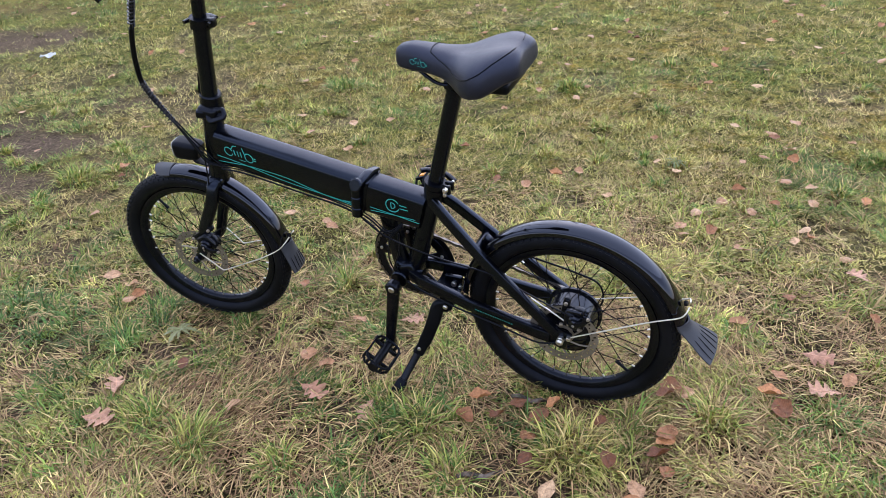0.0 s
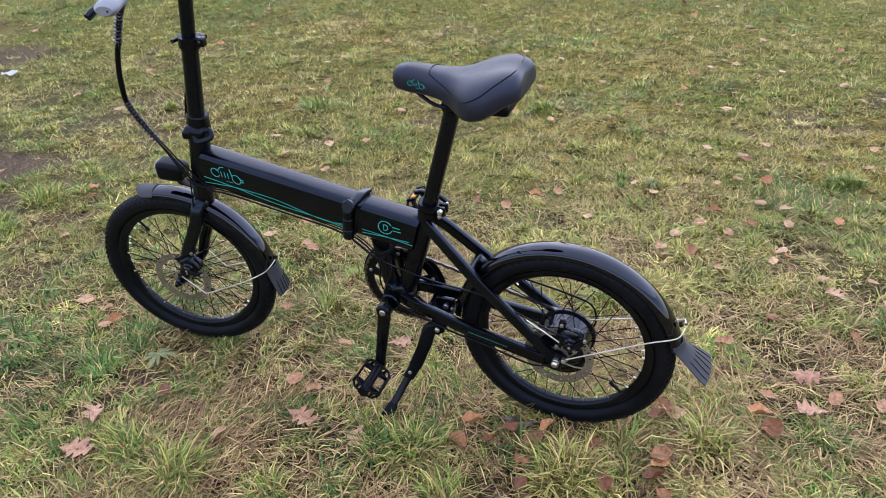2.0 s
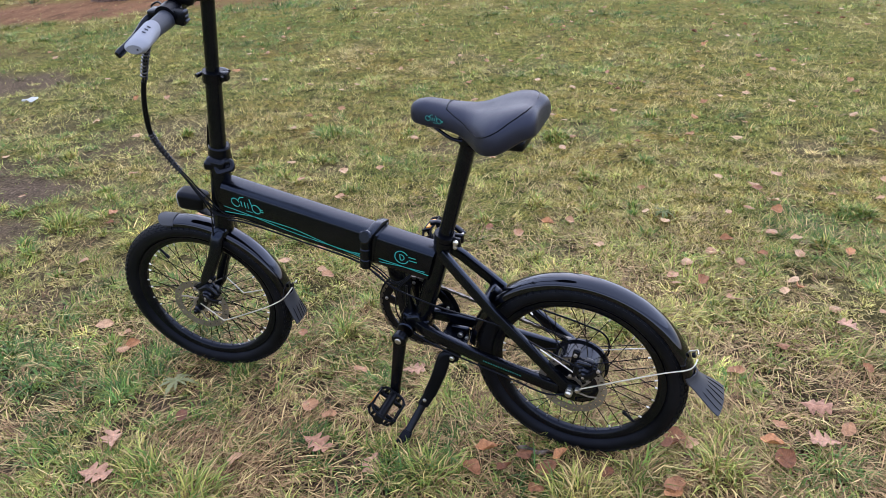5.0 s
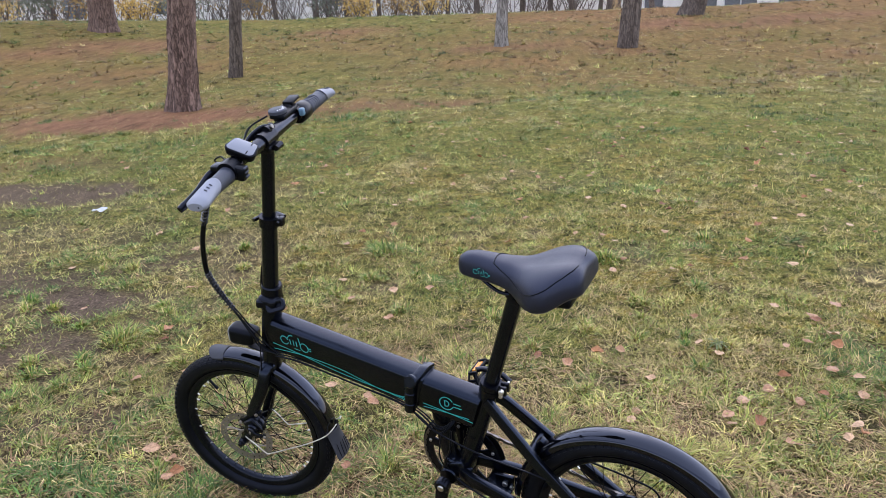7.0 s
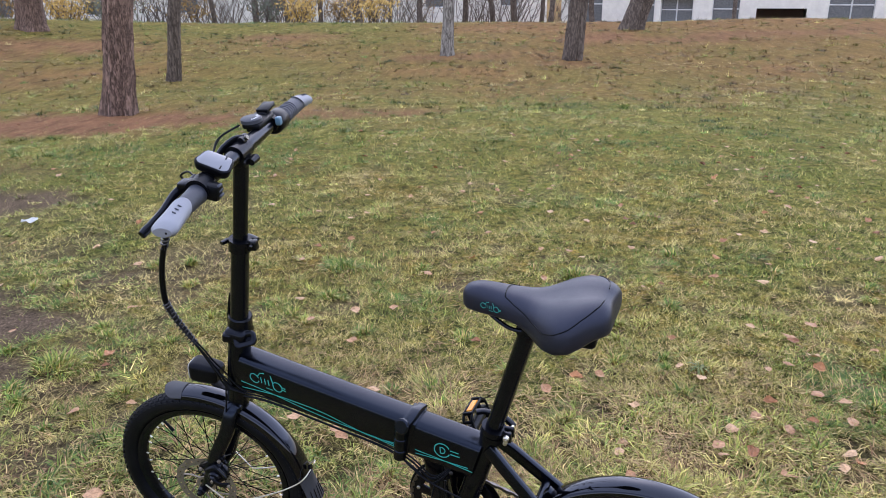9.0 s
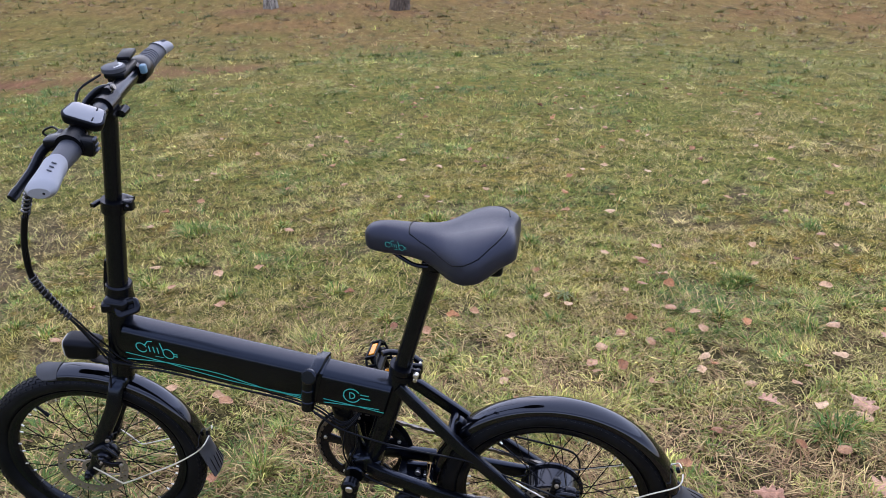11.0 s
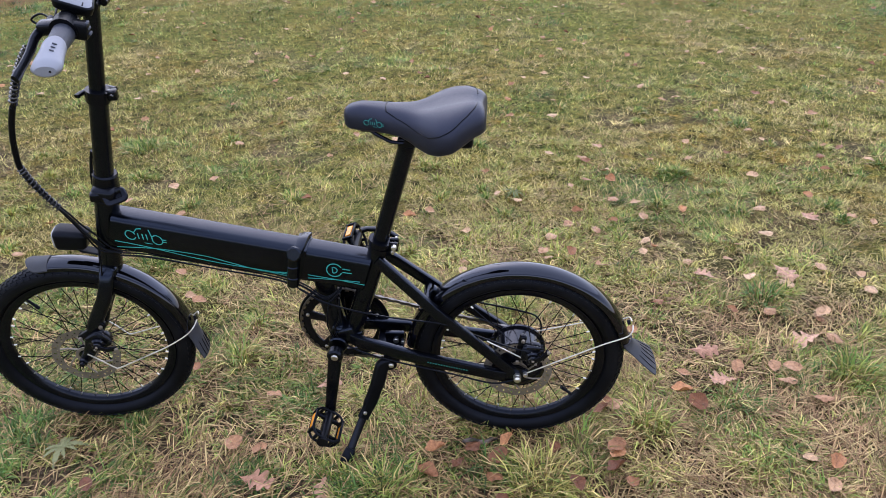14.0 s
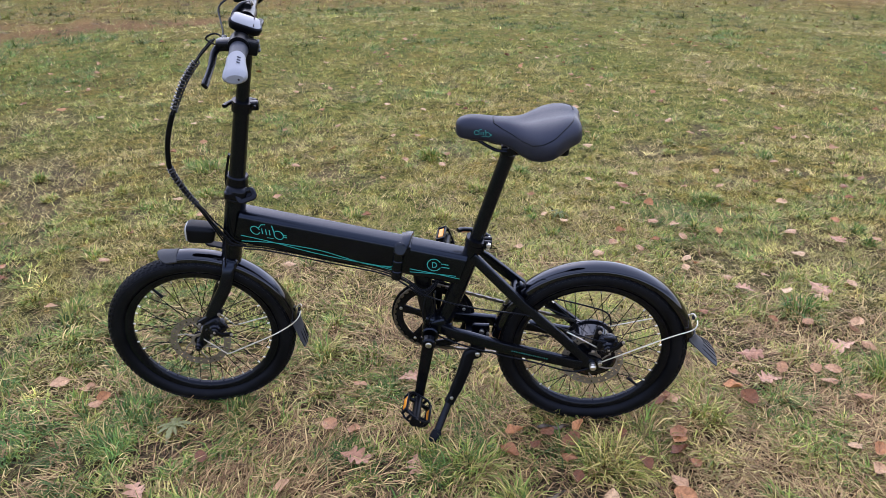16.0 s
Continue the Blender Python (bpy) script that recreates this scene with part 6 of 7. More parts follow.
for lo, hi in ((8, 25), (46, 60)):
    bm = bmesh.new()
    seg = PATHB[lo:hi + 1]
    fr = frames_along(seg)
    pts = []
    turns = (hi - lo) * 0.9
    for i in range(len(seg) * 12):
        t = i / (len(seg) * 12 - 1) * (len(seg) - 1)
        j = min(int(t), len(seg) - 2)
        c = fr[j][0].lerp(fr[j + 1][0], t - j)
        a = 2 * math.pi * turns * t / (len(seg) - 1)
        pts.append(c + fr[j][1] * (0.0070 * math.cos(a)) + fr[j][2] * (0.0070 * math.sin(a)))
    tube(bm, pts, 0.0021, 6)
    part("spiral_wrap", bm, WRAP, cables, "glossy dark grey spiral wrap")


def cable(name, pts, r=0.0017, mat=BLACK, label="", per=6):
    bm = bmesh.new()
    tube(bm, smooth_path(pts, per), r, 7)
    return part(name, bm, mat, bike, label)


for dy, dz in ((0.0, 0.0), (0.005, -0.004), (-0.004, -0.005), (0.009, -0.001), (0.002, -0.008)):
    cable("frame_cable", [(-0.362, -0.033 + dy, 0.546 + dz), (-0.30, -0.024 + dy, tz(-0.30, -1) - 0.002 + dz), (-0.15, -0.020 + dy, tz(-0.15, -1) - 0.003 + dz * 1.5), (-0.02, -0.022 + dy, tz(-0.02, -1) - 0.006 + dz), (0.04, -0.026 + dy, 0.460 + dz * 2),
                           (0.085, -0.030 + dy, 0.430 + dz * 2.2), (0.118, -0.022 + dy, 0.448 + dz), (0.128, 0.0 + dy, 0.462)])
cable("rear_brake_cable", [(0.030, -0.030, 0.455), (0.080, -0.038, 0.428), (0.150, -0.040, 0.405), (0.24, -0.046, 0.392), (0.36, -0.056, 0.385), (0.43, -0.052, 0.352), (0.50, -0.060, 0.330), (0.560, -0.078, 0.325)], 0.0020)
cable("cable_end", [(0.455, -0.060, 0.343), (0.50, -0.066, 0.322), (0.545, -0.072, 0.300)], 0.0018, STEEL, "bare steel cable end")
cable("motor_cable", [(0.118, -0.028, 0.43), (0.116, -0.036, 0.38), (0.100, -0.034, 0.33), (0.14, -0.032, 0.282), (0.24, -0.050, 0.262), (0.38, -0.070, 0.246), (0.47, -0.076, 0.228), (0.52, -0.070, 0.235)], 0.0022)
cable("gear_cable", [(0.10, -0.020, 0.432), (0.090, -0.030, 0.40), (0.085, -0.034, 0.35), (0.10, -0.030, 0.30)], 0.0018)
cable("gear_cable", [(0.40, 0.055, 0.37), (0.52, 0.066, 0.335), (0.575, 0.070, 0.31), (0.585, 0.070, 0.26), (0.56, 0.066, 0.22)], 0.0024)
for k in range(2):
    bm = bmesh.new()
    hp = smooth_path([HB + Vector((-0.034, 0.088, 0.022)), HB + Vector((-0.062, 0.055 - 0.01 * k, 0.010)), HB + Vector((-0.056, 0.0, -0.004)), HB + Vector((-0.046, -0.055, -0.014)), Vector(BUNDLE[0]) + Vector((0, 0.004 * k, 0))], 6)
    tube(bm, hp, 0.0019, 7)
    part("bar_cable", bm, BLACK, bike, "", BAR_TURN)
bm = bmesh.new()
tube(bm, smooth_path([HB + Vector((-0.036, -0.114, -0.002)), HB + Vector((-0.055, -0.10, 0.002)), HB + Vector((-0.075, -0.095, -0.010)), Vector(BUNDLE[0])], 6), 0.0019, 7)
part("bar_cable", bm, BLACK, bike, "", BAR_TURN)
bm = bmesh.new()
tube(bm, smooth_path([(-0.462, -0.050, 0.36), (-0.440, -0.046, 0.42), (-0.420, -0.042, 0.50), (-0.408, -0.040, 0.57)], 5), 0.0018, 7)
part("front_brake_cable", bm, BLACK, bike, "", STEER)


# ---------------------------------------------------------------- fallen leaves
def leaf_mesh(name, mat, kind, curl, seed):
    """A dry leaf about one unit long, cupped, rippled and slightly twisted."""
    rnd = random.Random(seed)
    bm = bmesh.new()
    n = 33 if kind == "oak" else 13
    twist, skew, ph = rnd.uniform(-0.5, 0.5), rnd.uniform(-0.06, 0.06), rnd.uniform(0, 6.28)
    rows = []
    for i in range(n):
        t = i / (n - 1)
        half = []
        for side in (-1, 1):
            if kind == "oak":
                env = (0.10 + 0.30 * math.sin(math.pi * min(1.0, t * 0.96) ** 1.25) ** 0.8) * (0.35 + 0.65 * step(0.0, 0.35, t))
                lobe = abs(math.sin(math.pi * (3.6 * t + 0.07 * side + 0.1))) ** 0.9
                w = env * (0.26 + 0.82 * lobe) * (1.0 if t < 0.97 else 0.55)
                w = 0.014 if t < 0.06 else w
                lead = 0.07 * lobe * min(1.0, 6 * w)
            else:
                w, lead = 0.36 * math.sin(math.pi * t ** 0.9) ** 0.7 + 0.004, 0.03
            half.append((w * rnd.uniform(0.93, 1.07), lead))
        z0 = curl * (2 * t - 1) ** 2 * 0.20 + 0.02 * math.sin(9 * t + ph)
        y0 = skew * math.sin(math.pi * t)
        roll = twist * (t - 0.5)
        row = []
        for side, f in ((-1, 1.0), (-1, 0.55), (1, 0.0), (1, 0.55), (1, 1.0)):
            w, lead = half[0] if side < 0 else half[1]
            y = side * w * f
            up = curl * w * (f ** 1.6) * (0.9 + 0.35 * math.sin(7 * t + side + ph)) + 0.012 * f * math.sin(23 * t + side * 2)
            row.append(bm.verts.new((t - 0.5 + lead * f, y0 + y, z0 + up + y * roll)))
        rows.append(row)
    for a, b in zip(rows, rows[1:]):
        for j in range(4):
            bm.faces.new((a[j], a[j + 1], b[j + 1], b[j]))
    tube(bm, [(-0.5, 0, curl * 0.2), (-0.62, 0.02, curl * 0.25), (-0.70, 0.05, curl * 0.22)], 0.012, 4)
    me = bpy.data.meshes.new(name)
    bm.to_mesh(me)
    bm.free()
    me.materials.append(mat)
    me.polygons.foreach_set("use_smooth", [True] * len(me.polygons))
    return me


TAN_MESH = [leaf_mesh("fallen_leaf", LEAF_TAN, "oval", c, i) for i, c in enumerate((0.12, 0.3, 0.55, -0.3, 0.4, -0.45))]
RED_MESH = [leaf_mesh("fallen_leaf", LEAF_RED, "oval", c, i + 9) for i, c in enumerate((0.3, 0.6, -0.5, 0.8))]
OAK_MESH = [leaf_mesh("fallen_oak_leaf", LEAF_OAK, "oak", c, i + 20) for i, c in enumerate((0.10, 0.25, -0.22, 0.35))]
lrnd = random.Random(5)


def put_leaf(meshes, name, label, x, y, size):
    ob = new(name, lrnd.choice(meshes))
    z = float(height(x, y)) + lrnd.uniform(0.020, 0.034)
    ob.matrix_basis = pose(x, y, z, lrnd.gauss(0, 10), lrnd.gauss(0, 10), lrnd.uniform(0, 360)) @ Matrix.Diagonal((size, size * lrnd.uniform(0.85, 1.1), size, 1))
    tagged(ob, label, "leaf", "fallen leaves in the grass")


OAK_AT = [(1.03, 1.58), (1, 1.44), (-0.26, 1.47), (-0.03, 1.79), (1.28, 1.93), (-0.79, 1.38), (-0.79, 1.5), (-0.11, 1.41), (1.91, 2.18), (1.71, 1.52), (1.36, 1.54), (1.54, 1.86)]
RED_AT = [(0.45, 1.35), (0.59, 1.29), (0.57, 1.25), (0.26, 1.42), (0.35, 1.41), (0.13, 1.37), (0.45, 1.23), (0.62, 1.43), (-1.42, 5.28), (1.38, 3.94), (1.1, 2.53), (-0.64, 1.59), (0.28, 1.32), (0.17, 1.43), (0.87, 1.44), (0.88, 1.38), (0.57, 1.19), (0.64, 1.47), (1.06, 1.09), (0.49, 1.11), (0.60, 1.31), (0.27, 1.24), (0.21, 1.37), (0.31, 1.37)]
TAN_NEAR = [(-0.3, 1.62), (-0.45, 1.42), (-0.24, 1.57), (-0.95, 2), (-0.92, 1.91), (-0.18, 1.78), (0.53, 2.12), (0.87, 1.72), (0.5, 1.15), (1.2, 1.29), (1.03, 1.13), (1.44, 1.51), (1.34, 1.68), (1.49, 1.62), (1.52, 1.31), (1.17, 1.39),
            (1.18, 1.46), (1.07, 1.48), (0.91, 1.5), (1.0, 1.03), (0.67, 1.45), (0.31, 1.15), (1.22, 1.43)]
TAN_FAR = [(-1.03, 2.04), (1.49, 3.6), (0.7, 3.71), (0.63, 3.57), (0.49, 5.26), (1.25, 3.12), (1.28, 2.8), (0.55, 2.73), (0.92, 2.7), (0.63, 2.52), (1.22, 4.7), (1.8, 4.38), (2.66, 4.96), (2.52, 5.29), (1.29, 2.05), (1.42, 2),
           (0.55, 2.32), (-0.6, 3.21), (-0.25, 3.34), (-0.7, 3.49), (-1.32, 2.53), (-0.42, 3.32), (-0.41, 2.54), (-1.96, 4.2), (-1.87, 3.16), (1.31, 2.39), (1.23, 2.24), (2.84, 6.48), (1.84, 5.67), (0.63, 4.8), (1.62, 4.29), (-0.11, 3.77),
           (-0.28, 2.65), (-1.12, 2.55), (2.3, 3.06), (2.17, 3.63), (1.51, 3.14), (1.35, 2.51), (1.28, 2.57), (1.83, 2.86), (1.98, 2.6), (1.68, 2.13), (2.07, 2.13), (2.82, 4.21), (0.86, 2.78), (0.84, 2.28), (1.1, 2.37), (1.02, 2.44),
           (0.34, 2.63), (0.52, 2.25), (1.38, 3.03), (1.39, 2.85), (0.49, 4.06), (0.83, 4.62), (1.08, 4.86), (2.14, 5.15), (-0.5, 5.56), (-2.45, 4.24), (-0.38, 2.38), (-0.56, 4.32), (-0.78, 3.98), (1.07, 6.42), (0.22, 4.36), (1.99, 4.18),
           (1.17, 2.14), (1, 2.13), (1.52, 2.1), (1.41, 1.87), (1.5, 1.8), (1.78, 2.3), (2.28, 2.11), (2.3, 1.9), (1.73, 1.68), (1.9, 1.6), (2.01, 1.82), (1.75, 1.75), (2.1, 2.05), (1.81, 1.56)]
for x, y in OAK_AT:
    put_leaf(OAK_MESH, "fallen_oak_leaf", "curled pinkish-brown lobed oak leaf lying on the grass", x, y, lrnd.uniform(0.064, 0.086))
for x, y in RED_AT:
    put_leaf(RED_MESH, "fallen_leaf", "dark reddish-brown curled leaf lying on the grass", x, y, lrnd.uniform(0.042, 0.060))
for x, y in TAN_NEAR + TAN_FAR:
    put_leaf(TAN_MESH, "fallen_leaf", "dry tan oval leaf lying on the grass", x, y, lrnd.uniform(0.042, 0.058))
for _ in range(230):
    r, a = math.sqrt(lrnd.uniform(4.0, 60)), radians(-36 + 90 * lrnd.random() ** 0.6)
    x, y = r * math.sin(a), r * math.cos(a)
    if lrnd.random() < 0.4:
        put_leaf(RED_MESH, "fallen_leaf", "dark reddish-brown curled leaf lying on the grass", x, y, lrnd.uniform(0.034, 0.056))
    else:
        put_leaf(TAN_MESH, "fallen_leaf", "dry tan oval leaf lying on the grass", x, y, lrnd.uniform(0.034, 0.056))


def far_litter():
    """Leaf litter further off and on the far bank, too small to tell apart."""
    rnd = np.random.default_rng(3)
    n = 420
    r, a = np.sqrt(rnd.uniform(34, 560, n)), np.radians(rnd.uniform(-36, 54, n))
    x, y = r * np.sin(a), r * np.cos(a)
    z = height(x, y) + 0.03
    verts, faces = [], []
    for i in range(n):
        s, t = rnd.uniform(0.015, 0.03), rnd.uniform(0, 6.28)
        k = len(verts)
        c, d = math.cos(t) * s, math.sin(t) * s
        verts += [(x[i] + c, y[i] + d, z[i]), (x[i] - d * 0.6, y[i] + c * 0.6, z[i] + 0.012), (x[i] - c, y[i] - d, z[i] + 0.004), (x[i] + d * 0.6, y[i] - c * 0.6, z[i] + 0.015)]
        faces.append((k, k + 1, k + 2, k + 3))
    me = bpy.data.meshes.new("leaf_litter")
    me.from_pydata(verts, [], faces)
    me.materials.append(LEAF_RED)
    tagged(new("leaf_litter", me), "scattered dry leaves further off and on the bank", "leaves", kind="stuff")


far_litter()


def weed(x, y, leaves, long, wide, mat, label, seed):
    """A low rosette of lobed weed leaves lying on the turf."""
    rnd = random.Random(seed)
    t = thing("weed", label, "weed", pose(x, y, float(height(x, y)) + 0.012, 0, 0, rnd.uniform(0, 360)), "weeds in the meadow")
    for k in range(leaves):
        bm = bmesh.new()
        size = long * rnd.uniform(0.7, 1.15)
        rise, droop = rnd.uniform(0.25, 0.6), rnd.uniform(0.5, 1.0)
        rows = []
        for i in range(11):
            u = i / 10
            w = wide * size * (0.10 + 0.9 * math.sin(math.pi * min(1.0, u * 0.93 + 0.04))) * (1.0 if i % 2 else 0.58)
            z = size * (rise * u - droop * u * u) * 0.7 + 0.010
            rows.append([bm.verts.new((size * u, -w, z + 0.25 * w)), bm.verts.new((size * u, 0, z)), bm.verts.new((size * u, w, z + 0.25 * w))])
        for r0, r1 in zip(rows, rows[1:]):
            for j in range(2):
                bm.faces.new((r0[j], r0[j + 1], r1[j + 1], r1[j]))
        part("leaf", bm, mat, t, m=Matrix.Rotation(radians(360 * k / leaves + rnd.uniform(-14, 14)), 4, "Z"))


WEED_GREY = leaf_material("grey_green_weed", (0.150, 0.175, 0.075), (0.21, 0.225, 0.105))
WEED_DARK = leaf_material("dark_green_weed", (0.085, 0.125, 0.036), (0.135, 0.175, 0.052))

weed(-0.71, 1.76, 9, 0.055, 0.16, WEED_GREY, "feathery grey-green weed lying flat in the grass", 3)
weed(0.93, 2.775, 10, 0.056, 0.11, WEED_DARK, "dark green rosette of narrow weed leaves", 6)


def twig(x, y, length, turn):
    bm = bmesh.new()
    z = float(height(x, y)) + 0.012
    pts = [(length * (k / 5 - 0.5), 0.006 * math.sin(k * 1.7), 0.002 * math.cos(k)) for k in range(6)]
    tube(bm, pts, 0.006, 8, scale=[0.7, 1.0, 1.1, 0.9, 1.0, 0.5])
    ob = part("twig", bm, BARK_GREY, None, "", pose(x, y, z, 0, 2, turn))
    tagged(ob, "short dark twig lying in the grass", "twig")


twig(0.17, 1.21, 0.11, 8)
twig(0.29, 1.44, 0.09, -10)


def scrap(x, y, size):
    """A crumpled bit of thin white film."""
    rnd = random.Random(2)
    bm = bmesh.new()
    n = 7
    g = [[bm.verts.new(((i / (n - 1) - 0.5) * size * 1.5, (j / (n - 1) - 0.5) * size, 0.2 * size * rnd.random() + 0.12 * size * math.sin(i * 1.3) * math.cos(j * 1.7))) for j in range(n)] for i in range(n)]
    for i in range(n - 1):
        for j in range(n - 1):
            bm.faces.new((g[i][j], g[i + 1][j], g[i + 1][j + 1], g[i][j + 1]))
    bmesh.ops.solidify(bm, geom=bm.faces[:], thickness=0.001)
    ob = part("plastic_scrap", bm, LITTER, None, "", pose(x, y, float(height(x, y)) + 0.02, 0, 0, 20))
    tagged(ob, "crumpled scrap of white plastic film on grass", "litter")


scrap(-2.60, 4.71, 0.062)


# ---------------------------------------------------------------- trees
def trunk_mesh(base_r, tall, lean, flare, seed, ribs=16, rough=0.06, sway=0.02):
    rnd = random.Random(seed)
    bm = bmesh.new()
    n, rows = 44, 46
    ph = [rnd.uniform(0, 6.28) for _ in range(8)]
    rings = []
    for i in range(rows):
        t = (i / (rows - 1)) ** 1.6
        z = -0.25 + (tall + 0.25) * t
        r = base_r * (1 - 0.45 * max(0, z) / tall) * (1 + flare * math.exp(-max(0, z + 0.05) / 0.28))
        cx = lean * z + sway * math.sin(z * 0.9 + ph[0]) * min(1, max(0, z))
        cy = 1.5 * sway * math.sin(z * 0.7 + ph[1]) * min(1, max(0, z))
        ring = []
        for j in range(n):
            a = 2 * math.pi * j / n
            k = rough * math.sin(ribs * a + 2.2 * math.sin(z * 2.1 + ph[2]) + ph[3]) + rough * 0.6 * math.sin(ribs * 0.55 * a + z * 3.7 + ph[4])
            k += 0.5 * flare * math.sin(5 * a + ph[5]) * math.exp(-max(0, z + 0.05) / 0.22) + rough * 0.5 * rnd.uniform(-1, 1)
            ring.append(bm.verts.new((cx + r * (1 + k) * math.cos(a), cy + r * (1 + k) * math.sin(a), z)))
        rings.append(ring)
    for r0, r1 in zip(rings, rings[1:]):
        for j in range(n):
            bm.faces.new((r0[j], r0[(j + 1) % n], r1[(j + 1) % n], r1[j]))
    bm.faces.new(rings[-1])
    return bm


def limb(rnd, start, heading, rise, length):
    """Points of one bent limb and how it thins along them."""
    pts, p = [Vector(start)], Vector(start)
    for k in range(5):
        d = Vector((math.cos(heading + rnd.uniform(-0.3, 0.3)), math.sin(heading + rnd.uniform(-0.3, 0.3)), rise + rnd.uniform(-0.15, 0.2)))
        p = p + d.normalized() * length / 5
        pts.append(p.copy())
    return pts, [1.0, 0.85, 0.68, 0.5, 0.34, 0.18]


def tree(x, y, base_r, tall, lean, flare, mat, seed, label, limbs=7, low=2.6, twigs=True, ribs=16, rough=0.06, sway=0.02):
    rnd = random.Random(seed)
    t = thing("tree", label, "tree", pose(x, y, float(height(x, y)), 0, 0, rnd.uniform(-12, 12)), "trees in the park")
    part("trunk", trunk_mesh(base_r, tall, lean, flare, seed, ribs, rough, sway), mat, t, sharp=80)
    for k in range(limbs):
        z = low + (tall - low) * (k + 0.5) / limbs * 0.97
        h = rnd.uniform(0, 6.28)
        r = base_r * 0.32 * (1 - 0.5 * z / tall)
        pts, sc = limb(rnd, (lean * z, 0, z), h, rnd.uniform(0.35, 0.9), rnd.uniform(0.25, 0.42) * tall)
        bm = bmesh.new()
        tube(bm, pts, r, 7, scale=sc)
        if twigs:
            for q in range(9):
                a = pts[rnd.randint(1, 5)]
                p2, s2 = limb(rnd, a, h + rnd.uniform(-1.2, 1.2), rnd.uniform(0.1, 0.9), rnd.uniform(0.08, 0.16) * tall)
                tube(bm, p2, r * 0.3, 4, scale=s2)
        part("limb", bm, mat, t, sharp=80)
    return t


def polar(az, r):
    return r * math.sin(radians(az)), r * math.cos(radians(az))


def on_ray(az, elev, eye=(0.135, 0.046, 1.453)):
    """Where a line of sight from standing height meets the meadow."""
    dx, dy, dz = math.sin(radians(az)) * math.cos(radians(elev)), math.cos(radians(az)) * math.cos(radians(elev)), math.sin(radians(elev))
    t = 3.0
    while t < 60 and eye[2] + t * dz > float(height(eye[0] + t * dx, eye[1] + t * dy)):
        t += 0.05
    return eye[0] + t * dx, eye[1] + t * dy


x, y = on_ray(-23.71, -8.77)
tree(x, y, 0.172, 9.0, 0.165, 0.30, BARK, 11, "thick pine trunk with deeply furrowed brown bark", low=4.0, rough=0.055)
x, y = on_ray(-19.85, -6.79)
tree(x, y, 0.108, 7.5, 0.20, 0.16, BARK_GREY, 12, "slim grey-brown leaning trunk on the bank", low=3.0, sway=0.06)
x, y = on_ray(-27.9, -3.15)
pine = tree(x, y, 0.30, 12.0, 0.06, 0.30, BARK, 13, "stout dark trunk with flaring roots on the bank", low=3.4, rough=0.05)


def bough(parent, pts, r, seed, sprays=46):
    """A drooping pine bough with side twigs, each ending in a brush of needles."""
    rnd = random.Random(seed)
    bm = bmesh.new()
    line = smooth_path(pts, 5)
    tube(bm, line, r, 7, scale=[1.0 - 0.75 * i / (len(line) - 1) for i in range(len(line))])
    tips = []
    for k in range(sprays):
        a = line[rnd.randint(len(line) // 4, len(line) - 1)]
        p2, s2 = limb(rnd, a, rnd.uniform(0, 6.28), rnd.uniform(-0.9, 0.5), rnd.uniform(0.2, 0.6))
        tube(bm, p2, 0.010, 4, scale=s2)
        tips += p2[2:]
    b = part("bough", bm, BARK, parent, "bent pine bough")
    vs, fs = [], []
    for c in tips:
        for q in range(26):
            d = Vector((rnd.gauss(0, 1), rnd.gauss(0, 1), rnd.gauss(-0.1, 0.9))).normalized()
            w = d.orthogonal().normalized() * 0.004
            e = c + d * rnd.uniform(0.06, 0.13)
            k0 = len(vs)
            vs += [tuple(c + w), tuple(c - w), tuple(e)]
            fs.append((k0, k0 + 1, k0 + 2))
    me = bpy.data.meshes.new("needles")
    me.from_pydata(vs, [], fs)
    me.materials.append(NEEDLE)
    o = new("needles", me)
    o.parent = b
    tagged(o, "grey-green pine needles", kind="stuff")


lift = 1.45 - float(height(x, y))
bough(pine, [(-0.2, 0, lift + 0.32), (-0.7, -0.1, lift + 0.10), (-1.2, -0.3, lift - 0.18), (-1.6, -0.4, lift - 0.25), (-2.1, -0.5, lift - 0.05)], 0.05, 31, 60)
bough(pine, [(-0.2, 0.2, lift + 0.9), (-0.9, 0.0, lift + 0.6), (-1.7, 0.1, lift + 0.15), (-2.3, 0.2, lift - 0.25)], 0.05, 33, 60)
bough(pine, [(0.25, 0, lift + 0.30), (0.7, -0.2, lift - 0.05), (1.2, -0.3, lift - 0.12), (1.8, -0.3, lift + 0.10)], 0.05, 32, 30)
x, y = on_ray(-0.57, -5.68)
tree(x, y, 0.115, 8.0, 0.03, 0.35, BARK_PALE, 14, "slender pale grey trunk on the bank", low=3.2)
x, y = on_ray(8.43, -6.01)
tree(x, y, 0.185, 9.0, 0.07, 0.12, BARK_GREY, 15, "grey leaning trunk on the bank", low=3.4)
x, y = on_ray(12.5, -3.9)
tree(x, y, 0.30, 11.0, 0.34, 0.2, BARK_GREY, 16, "broad trunk leaning on the crest of the bank", low=3.0)


